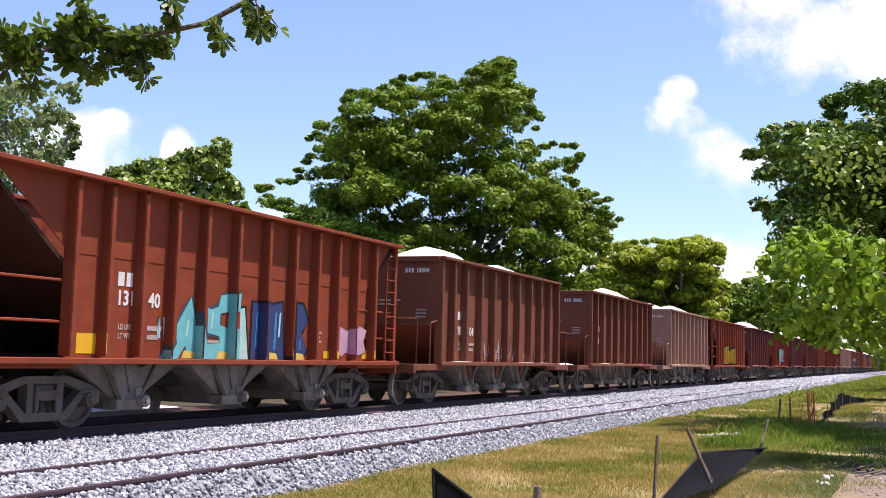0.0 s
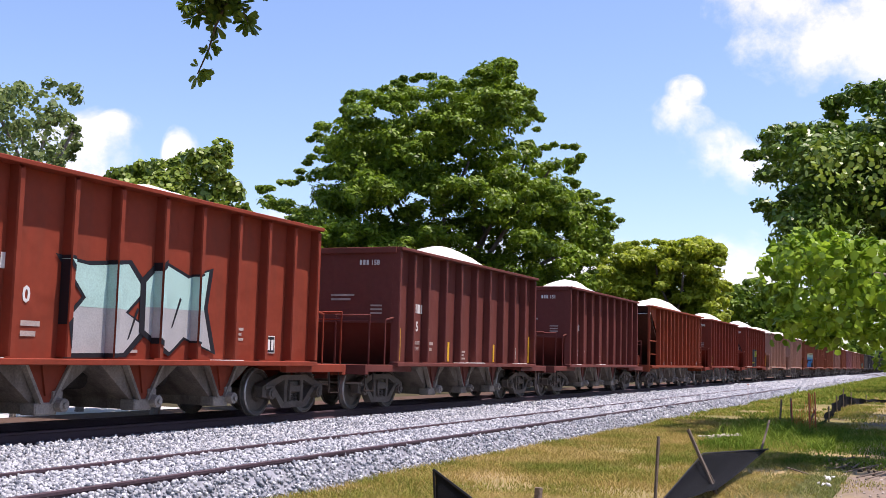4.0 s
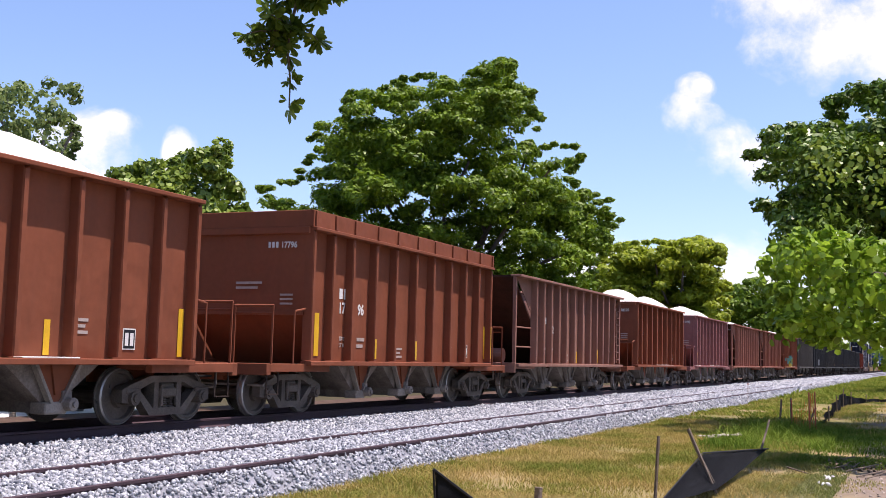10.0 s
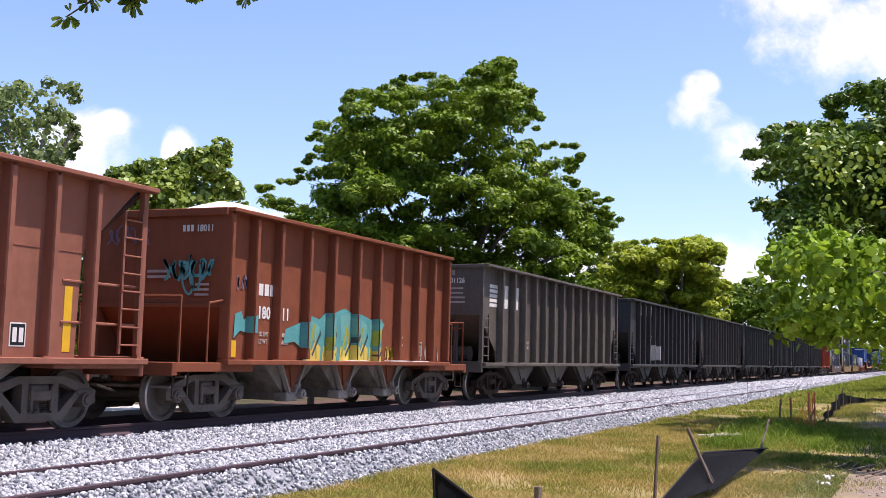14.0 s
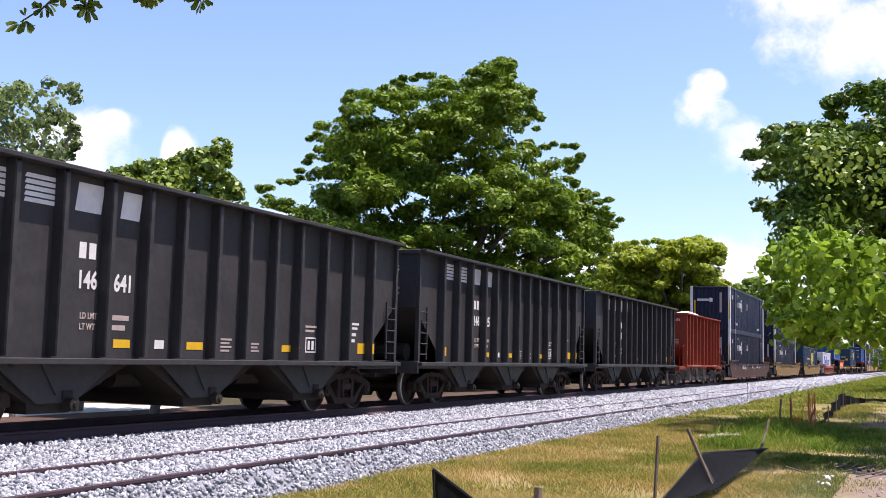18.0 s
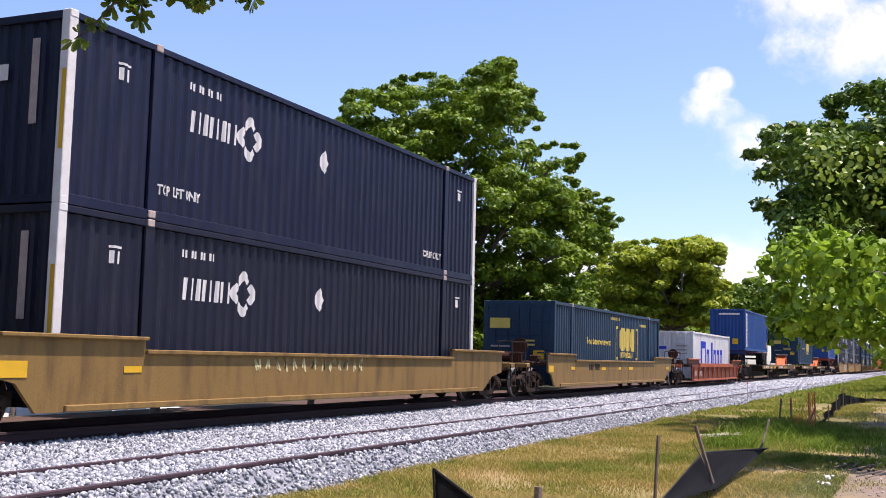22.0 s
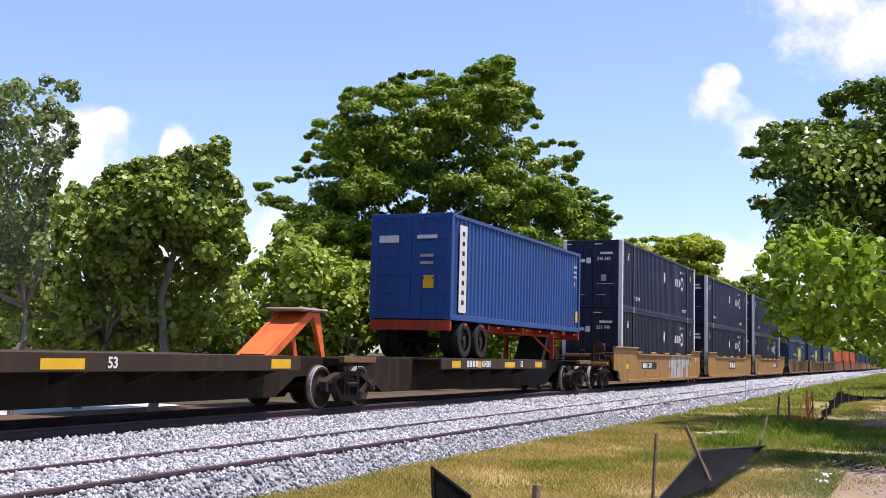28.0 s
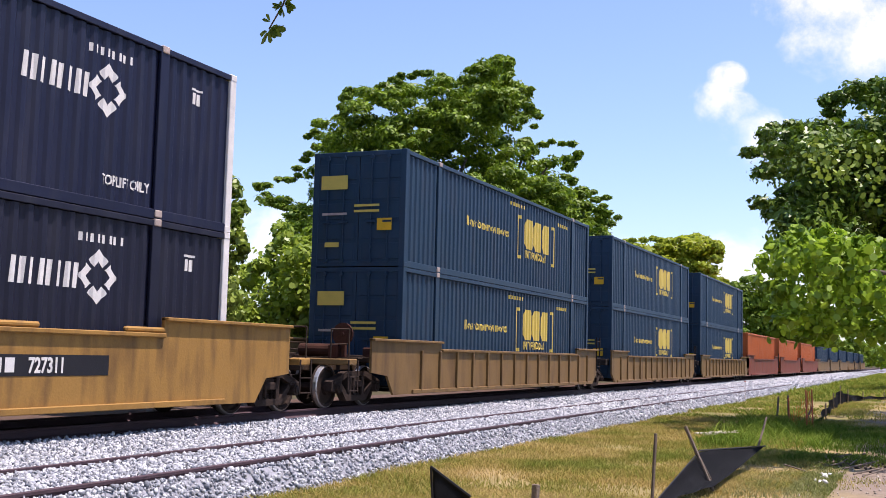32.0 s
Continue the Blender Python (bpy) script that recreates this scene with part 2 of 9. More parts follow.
def letters(text, size, mat, squeeze=1.0):
    """Writing as a thin mesh in the car side's plane (x along the side, z up), facing -y."""
    key = ("lettering", text, size, mat.name, squeeze)
    if key not in CACHE:
        cu = bpy.data.curves.new("lettering", "FONT")
        cu.body, cu.size, cu.extrude, cu.offset, cu.resolution_u = text, size, 0.002, 0.011 * size / 0.4, 2
        tmp = bpy.data.objects.new("lettering", cu)
        me = bpy.data.meshes.new_from_object(tmp)
        me.transform(Matrix.Diagonal((squeeze, 1, 1, 1)))
        me.transform(Matrix.Rotation(radians(90), 4, "X"))
        me.materials.clear()
        me.materials.append(mat)
        bpy.data.objects.remove(tmp)
        CACHE[key] = me
    return CACHE[key]


# ---- the train: shared running gear ----
RAIL_Z, TRACK_Y = 0.14, 12.773        # rail head and centre line of the train's track
WHEEL_R, AXLE = 0.46, 0.90
WHEELS, TRAIN = [], []                # wheelsets; (thing, place along the train, y, z)


def car_root(name, label, category, s, col, group="", z=0.0):
    ob = tagged(new(name), label, category, group)
    ob.color = (*col, 1)
    TRAIN.append((ob, s, z))
    return ob


def m_wheelset(bm):
    prof = [(0.10, 0.60), (0.10, 0.86), (0.17, 0.86), (0.19, 0.80), (0.36, 0.775), (0.38, 0.83), (0.435, 0.83), (WHEEL_R, 0.812), (WHEEL_R + 0.002, 0.735),
            (0.487, 0.725), (0.487, 0.70), (0.40, 0.695), (0.37, 0.74), (0.19, 0.74), (0.10, 0.66)]
    n = 24
    for s in (-1, 1):
        rings = [[bm.verts.new((r * math.cos(2 * math.pi * k / n), s * y, r * math.sin(2 * math.pi * k / n))) for k in range(n)] for r, y in prof]
        for i in range(len(prof) - 1):
            for k in range(n):
                f = bm.faces.new((rings[i][k], rings[i + 1][k], rings[i + 1][(k + 1) % n], rings[i][(k + 1) % n]))
                f.material_index = 1 if 6 <= i <= 7 else 0
        rod(bm, (0.25, s * 0.79, 0.0), (0.25, s * 0.80, 0.0), 0.035, 6)
    rod(bm, (0, -0.95, 0), (0, 0.95, 0), 0.085, 10)


def m_side_frame(bm):
    y0, y1 = -0.09, 0.09
    prism(bm, [(-1.15, 0.38), (-1.15, 0.58), (-0.95, 0.66), (-0.45, 0.80), (0.45, 0.80), (0.95, 0.66), (1.15, 0.58), (1.15, 0.38), (0.98, 0.36), (0.98, 0.54), (0.78, 0.56), (0.42, 0.69), (-0.42, 0.69), (-0.78, 0.56), (-0.98, 0.54), (-0.98, 0.36)], y0, y1)
    prism(bm, [(-0.86, 0.56), (-0.74, 0.58), (-0.38, 0.27), (0.38, 0.27), (0.74, 0.58), (0.86, 0.56), (0.46, 0.15), (-0.46, 0.15)], y0, y1)
    for s in (-1, 1):
        box(bm, s * 0.30 - 0.06, s * 0.30 + 0.06, y0, y1, 0.24, 0.74)
        rod(bm, (s * AXLE, -0.16, WHEEL_R - 0.02), (s * AXLE, 0.10, WHEEL_R - 0.02), 0.115, 12)
        rod(bm, (s * AXLE, -0.19, WHEEL_R - 0.02), (s * AXLE, -0.15, WHEEL_R - 0.02), 0.07, 8)
        box(bm, s * AXLE - 0.17, s * AXLE + 0.17, y0 - 0.03, y1, 0.52, 0.60, 0.015)
        box(bm, s * 0.20 - 0.03, s * 0.20 + 0.03, y0 - 0.05, y0, 0.30, 0.66, 0.01)
    box(bm, -0.24, 0.24, y0 - 0.04, y1, 0.45, 0.60, 0.02)


def m_bolster(bm):
    box(bm, -0.2, 0.2, -1.08, 1.08, 0.44, 0.68, 0.03)
    rod(bm, (0, 0, 0.66), (0, 0, 0.86), 0.25, 12)
    box(bm, -0.75, -0.62, -0.75, 0.75, 0.30, 0.48, 0.02)
    box(bm, 0.62, 0.75, -0.75, 0.75, 0.30, 0.48, 0.02)


def m_spring(bm):
    """One coil spring, its turns standing out of a core."""
    rings = [[bm.verts.new((r * math.cos(math.pi * k / 4), r * math.sin(math.pi * k / 4), 0.27 + 0.018 * i)) for k in range(8)] for i, r in enumerate((0.075, 0.075, 0.045, 0.075, 0.045, 0.075, 0.045, 0.075, 0.045, 0.075))]
    for a, b in zip(rings, rings[1:]):
        for k in range(8):
            bm.faces.new((a[k], a[(k + 1) % 8], b[(k + 1) % 8], b[k]))


def bogie(parent, x, dark=False):
    mat = M_TRUCKD if dark else M_TRUCK
    b = part("bogie", kept(("bolster", dark), m_bolster), mat, parent)
    at(b, x)
    for s in (-1, 1):
        f = part("side_frame", kept(("side_frame", dark), m_side_frame), mat, b)
        at(f, 0, s * 1.0, 0, 0 if s < 0 else 180)
        for q in (-0.17, 0, 0.17) if s < 0 else ():
            at(part("spring", kept(("spring", dark), m_spring), mat, b), q, -1.0)
        w = kept(("wheelset", dark), m_wheelset)
        if not w.materials:
            w.materials.append(M_TRUCKD if dark else M_WHEEL)
            w.materials.append(M_TREAD)
        w = part("wheelset", w, None, b)
        w.location = (s * AXLE, 0, WHEEL_R)
        WHEELS.append((w, s))
    return b


def coupler(parent, x, s):
    def m(bm):
        box(bm, -0.1, 0.5, -0.09, 0.09, 0.72, 0.92, 0.02)
        box(bm, 0.45, 0.68, -0.16, 0.14, 0.68, 0.97, 0.04)
        rod(bm, (0.05, -0.35, 0.62), (0.62, -0.28, 0.50), 0.03, 6)
    at(part("coupler", kept("coupler", m), M_DARK, parent), x, 0, 0, 0 if s > 0 else 180)


# ---- lettering, stripes and spray paint on a car side ----
def clip(poly, lo, hi):
    for side, lim in ((1, lo), (-1, hi)):
        out = []
        for i, p in enumerate(poly):
            q = poly[(i + 1) % len(poly)]
            a, b = side * (p[0] - lim), side * (q[0] - lim)
            if a >= 0:
                out.append(p)
            if a * b < 0:
                t = a / (a - b)
                out.append((lim, p[1] + t * (q[1] - p[1])))
        poly = out
        if len(poly) < 3:
            return []
    return poly


def paint(name, parent, polys, mat, y, posts=(), py=None, label="", flank=False):
    """Flat paint on the side's sheet, and on the faces of the posts that it crosses."""
    first = None
    for pl in polys:
        jobs = [(pl, y)] + [(clip(pl, a, b), py) for a, b in posts]
        for q, yy in jobs:
            if len(q) < 3:
                continue
            bm = bmnew()
            f = bm.faces.new([bm.verts.new((x, yy, z)) for x, z in q])
            f.normal_update()
            if f.normal.y > 0:
                f.normal_flip()
            bmesh.ops.triangulate(bm, faces=bm.faces)
            ob = part(name, bm, mat, parent, label)
            first = first or ob
        for a, b in posts if flank else ():
            q = clip(pl, a - 0.005, a + 0.005)
            if len(q) >= 3:
                lo, hi, xf = min(v for u, v in q), max(v for u, v in q), a - 0.021 + (y + 1.37) * 0.4
                bm = bmnew()
                bm.faces.new([bm.verts.new((xf, yy, zz)) for yy, zz in ((-1.385, lo), (-1.385, hi), (-1.557, hi), (-1.557, lo))])
                part(name, bm, mat, parent, label)
    return first


def rect(x0, x1, z0, z1):
    return [(x0, z0), (x1, z0), (x1, z1), (x0, z1)]


def bars(x, z, n, w, h, gap):
    return [rect(x + i * (w + gap), x + i * (w + gap) + w, z, z + h) for i in range(n)]


def note(parent, x, z, y, lines=2, w=0.5, h=0.048, mat=None):
    """Small stencilled lines that cannot be read: plain bars."""
    for i in range(lines):
        zz = z - i * h * 1.9
        paint("stencil", parent, [rect(x, x + w * (1 if i % 2 == 0 else 0.8), zz, zz + h)], mat or M_FADE, y)


def end_bar(parent, x, y0, y1, z0, z1, mat=None):
    """One plain stencilled bar on the end of a car."""
    bm = bmnew()
    bm.faces.new([bm.verts.new((x, yy, zz)) for yy, zz in ((y0, z0), (y1, z0), (y1, z1), (y0, z1))])
    part("end_stencil", bm, mat or M_FADE, parent)


def blob(rng, cx, cz, w, h, n=14, rough=0.16):
    return [(cx + w / 2 * (1 + rng.uniform(-rough, rough)) * math.copysign(abs(math.cos(a)) ** 0.6, math.cos(a)),
             cz + h / 2 * (1 + rng.uniform(-rough, rough)) * math.copysign(abs(math.sin(a)) ** 0.6, math.sin(a)))
            for a in (2 * math.pi * i / n for i in range(n))]


SHAPES = [
    [(0, .1), (.5, 0), (1, .15), (.85, .5), (1, .9), (.55, 1), (.42, .72), (.1, 1), (.15, .5)],
    [(0, 0), (.7, .05), (1, .3), (.75, .45), (1, .75), (.8, 1), (.3, .9), (0, 1), (.2, .6), (0, .35)],
    [(.1, .05), (.45, .2), (.9, 0), (1, .6), (.8, 1), (.5, .75), (.15, .95), (0, .5)],
    [(0, .2), (.35, 0), (.6, .15), (1, .05), (.9, .5), (1, 1), (.65, .85), (.3, 1), (.05, .8)],
    [(.05, 0), (.6, .1), (.95, 0), (1, .45), (.7, .6), (.95, .95), (.45, 1), (.2, .8), (0, .95)]]


def graffiti(parent, seed, x0, x1, z0, z1, n, fill, edge, extra, y, posts, py, label):
    """A sprayed piece: crooked angular shapes in a row, each with a rim, a fill and a paler upper part."""
    g = random.Random(seed)
    w, h = (x1 - x0) / n, z1 - z0
    for i in range(n):
        yo = -0.008 * (i % 2)
        sl, lift, k = g.uniform(-0.12, 0.12), g.uniform(0, 0.10) * h, (seed + i * 2) % 5
        pts = [(x0 + w * (i + 0.5 + (a - 0.5) * 1.02 + sl * (b - 0.5)), z0 + lift + (h - 0.1 * h) * b) for a, b in SHAPES[k]]
        pts = [(a + g.uniform(-0.03, 0.03) * w, b + g.uniform(-0.03, 0.03) * h) for a, b in pts]
        cx, cz = x0 + w * (i + 0.5), z0 + lift + h * 0.45
        rim = [(cx + (a - cx) * 1.16, cz + (b - cz) * 1.10) for a, b in pts]
        back = paint("spray_paint", parent, [rim], edge, y + yo, posts, py + yo, label, bool(posts))
        paint("fill", back, [pts], fill, y + yo - 0.002, posts, py + yo - 0.002, "", bool(posts))
        top = [(a, b) for b, a in clip([(b, a) for a, b in pts], cz + g.uniform(-0.05, 0.08) * h, 99)]
        if len(top) >= 3:
            paint("upper_band", back, [top], extra, y + yo - 0.004, posts, py + yo - 0.004, "", bool(posts))
        sx, sz = cx + g.uniform(-0.3, 0.3) * w, cz + g.uniform(-0.25, 0.25) * h
        paint("stroke", back, [[(sx, sz - 0.16 * h), (sx + 0.05, sz - 0.14 * h), (sx + 0.12 * w + 0.05, sz + 0.15 * h), (sx + 0.12 * w, sz + 0.17 * h)]], edge, y + yo - 0.006, posts, py + yo - 0.006)


def end_scrawl(parent, seed, x, y0, y1, z0, z1, n, mat, wide=0.014):
    """A curly sprayed tag on the end of a car, one ribbon to a sign."""
    g = random.Random(seed)
    w = (y0 - y1) / n
    for i in range(n):
        f, ph, h = g.uniform(0.9, 1.6), g.uniform(0, 6.28), (z1 - z0) / 2 * g.uniform(0.6, 1.0)
        tilt, c = g.uniform(-0.15, 0.25), (z0 + z1) / 2 + g.uniform(-0.12, 0.12) * (z1 - z0)
        pts = [(y0 - w * (i + 1.5 * t + 0.35 * math.sin(6.28 * f * t * 1.3)) + tilt * math.sin(6.28 * f * t + ph) * h, c + h * math.sin(6.28 * f * t + ph)) for t in (k / 15 for k in range(16))]
        bm = bmnew()
        rail = []
        for k, (a, b) in enumerate(pts):
            p, q = pts[max(k - 1, 0)], pts[min(k + 1, 15)]
            ln = math.hypot(q[0] - p[0], q[1] - p[1]) + 1e-6
            u, v = -(q[1] - p[1]) / ln * wide, (q[0] - p[0]) / ln * wide
            rail.append((bm.verts.new((x, a + u, b + v)), bm.verts.new((x, a - u, b - v))))
        for (a, b), (c, d) in zip(rail, rail[1:]):
            bm.faces.new((a, b, d, c))
        part("spray_stroke", bm, mat, parent)


# ---- hopper cars ----
def post_xs(kind, ln):
    if kind == "flat":
        k = (ln - 0.12) / 9.78
        return [-ln / 2 + 0.06 + k * x for x in (0, 0.81, 1.66, 2.74, 3.75, 4.84, 5.85, 6.95, 7.93, 8.86, 9.78)]
    if kind == "open":
        return [(ln - 0.12) / 12.43 * (x - 6.275) for x in (1.73, 2.48, 3.27, 4.09, 4.93, 5.90, 6.89, 7.85, 8.75, 9.60, 10.45, 11.30)]
    return [ln / 14.4 * (x - 7.2) for x in (1.36, 2.34, 3.28, 4.30, 5.20, 6.10, 7.08, 8.03, 8.96, 9.87, 10.88, 11.93, 12.99)]


def m_post(h):
    def m(bm):
        prism(bm, [(-0.06, 0.02), (0.06, 0.02), (0.055, -0.165), (0.04, -0.19), (-0.04, -0.19), (-0.055, -0.165)], 0, h, "z")
        for v in bm.verts:                         # rounded head
            if v.co.z > h - 0.01 and v.co.y < 0:
                v.co.z -= 0.04 if v.co.y > -0.18 else 0.09
    return m


def m_sheet(kind, ln, h, xs):
    def m(bm):
        lo, hi, e = 0.0, h, ln / 2
        if kind == "flat":
            us, fy = [-e], [0.0]
            for p, q in zip(xs, xs[1:]):
                us += [p + (q - p) * k / 4 for k in range(4)]
                fy += [-0.012 * math.sin(math.pi * k / 4) for k in range(4)]
            us, fy = us + [xs[-1], e], fy + [0.0, 0.0]
            n = len(us) - 1
            rows = [[bm.verts.new((u, f * math.sin(math.pi * min(max(z / h, 0), 1)) ** 0.5 if 0 < z < h else 0, z)) for u, f in zip(us, fy)] for z in (lo, h * 0.12, h * 0.35, h * 0.6, h * 0.85, h)]
            for r in range(len(rows) - 1):
                for i in range(n):
                    bm.faces.new((rows[r][i], rows[r][i + 1], rows[r + 1][i + 1], rows[r + 1][i]))
            return
        if kind == "open":
            pts = [(-e + 1.75, lo), (e - 1.45, lo), (e - 1.40, h - 1.13), (e - 0.25, h - 0.05), (e - 0.12, h), (-e + 0.12, h), (-e + 0.25, h - 0.05), (-e + 1.72, h - 1.13)]
        else:
            pts = [(-e + 1.3, lo), (e - 1.3, lo), (e - 1.25, 0.35), (e - 0.03, 1.30), (e - 0.03, h), (-e + 0.03, h), (-e + 0.03, 1.30), (-e + 1.25, 0.35)]
        prism(bm, pts, 0.0, 0.02)
    return m


def m_ladder(n, w, h):
    def m(bm):
        for s in (-1, 1):
            box(bm, s * w / 2 - 0.02, s * w / 2 + 0.02, -0.02, 0.02, 0, h)
        for i in range(n):
            rod(bm, (-w / 2, -0.02, h * (i + 0.5) / n), (w / 2, -0.02, h * (i + 0.5) / n), 0.014, 6)
    return m


def m_chute(wt, wb, top, low, dy):
    """Funnel under the car: sloping sheets, narrowed again towards its gate across the car."""
    def m(bm):
        rings = [[(-wt, -dy, top), (wt, -dy, top), (wt, dy, top), (-wt, dy, top)],
                 [(-wb - 0.05, -dy + 0.05, low + 0.16), (wb + 0.05, -dy + 0.05, low + 0.16), (wb + 0.05, dy - 0.05, low + 0.16), (-wb - 0.05, dy - 0.05, low + 0.16)],
                 [(-wb, -dy + 0.08, low), (wb, -dy + 0.08, low), (wb, dy - 0.08, low), (-wb, dy - 0.08, low)]]
        rings = [[bm.verts.new(p) for p in r] for r in rings]
        for p, q in zip(rings, rings[1:]):
            for k in range(4):
                bm.faces.new((p[k], p[(k + 1) % 4], q[(k + 1) % 4], q[k]))
        bm.faces.new(rings[0])
        bm.faces.new(rings[-1][::-1])
    return m


def m_chute_side(wt, wb, top, low):
    """Painted side plate that closes a funnel, drawn in to a V."""
    def m(bm):
        prism(bm, [(-wt, top), (wt, top), (wb, low), (-wb, low)], -0.015, 0.015)
        prism(bm, [(-wt * 0.3, top), (wt * 0.3, top), (0.03, low + 0.12), (-0.03, low + 0.12)], -0.05, -0.01)
    return m


def m_chute_arm(wt, wb, top, low):
    """Dusty flanges along the two edges of a side plate, and the gate's lip."""
    def m(bm):
        for s in (-1, 1):
            prism(bm, [(s * (wt + 0.03), top), (s * (wt - 0.03), top), (s * (wb - 0.03), low), (s * (wb + 0.03), low)], -0.07, 0.03)
        box(bm, -wb - 0.12, wb + 0.12, -0.05, 0.25, low - 0.16, low + 0.02, 0.02)
    return m


def m_gate_gear(low, dy):
    def m(bm):
        rod(bm, (0.22, -dy - 0.18, low + 0.14), (0.22, -dy, low + 0.14), 0.10, 10)
        rod(bm, (0.22, -dy - 0.22, low + 0.14), (0.22, -dy - 0.18, low + 0.14), 0.045, 8)
        box(bm, 0.12, 0.32, -dy - 0.05, -dy, low + 0.2, low + 0.34, 0.01)
    return m


def m_rail(bm):
    """Bent handrail at one side of an end platform."""
    for y in (-0.43, 0.43):
        box(bm, -0.035, 0.035, y - 0.005, y + 0.005, -0.02, 1.13)
        box(bm, -0.035, -0.025, y - 0.035, y + 0.005, -0.02, 1.13)
    rod(bm, (0, -0.45, 1.12), (0, 0.45, 1.12), 0.026, 6)
    rod(bm, (0, -0.43, 0.98), (0, 0.43, 0.98), 0.018, 6)


def m_step(bm):
    """Stirrup step under the corner of an end platform."""
    for x in (-0.2, 0.2):
        box(bm, x - 0.018, x + 0.018, -0.008, 0.008, -0.45, 0.0)
    box(bm, -0.2, 0.2, -0.03, 0.03, -0.455, -0.435)


def m_brake(bm):
    """Brake cylinder, rods and air pipe across the end platform's frame."""
    rod(bm, (0.2, -0.55, 0.0), (0.2, 0.35, 0.0), 0.13, 12)
    rod(bm, (0.2, 0.35, 0.0), (0.2, 1.1, 0.05), 0.03, 6)
    rod(bm, (0.75, -1.2, -0.12), (0.75, 1.2, -0.12), 0.025, 6)
    rod(bm, (0.75, -1.2, -0.12), (0.75, -1.2, 0.16), 0.02, 6)


def m_grab(bm):
    rod(bm, (0, 0, 0), (0, 0, 1.05), 0.02, 6)
    rod(bm, (0, 0, 1.05), (0.42, 0, 1.12), 0.022, 6)


def mound(seed, ln, wd, humps):
    rng = random.Random(seed)
    bm, nx, ny = bmnew(), 60, 14
    vs = []
    for i in range(nx + 1):
        row = []
        for j in range(ny + 1):
            x, v = -ln / 2 + ln * i / nx, -1 + 2 * j / ny
            hgt = -0.30
            for c, a, s in humps:
                hgt = max(hgt, -0.30 + (a + 0.30) * math.exp(-((x - c) / s) ** 2 * 0.8) * (1 - 0.75 * abs(v) ** 1.7))
            hgt += 0.05 * noise.noise((x * 1.3 + seed, v * 3, seed)) + 0.022 * noise.noise((x * 6, v * 9, seed))
            row.append(bm.verts.new((x, v * wd / 2, min(hgt, 1e9) if abs(v) < 1 and 0 < i < nx else -0.35)))
        vs.append(row)
    for i in range(nx):
        for j in range(ny):
            bm.faces.new((vs[i][j], vs[i + 1][j], vs[i + 1][j + 1], vs[i][j + 1]))
    for f in bm.faces:
        f.smooth = True
    return bm


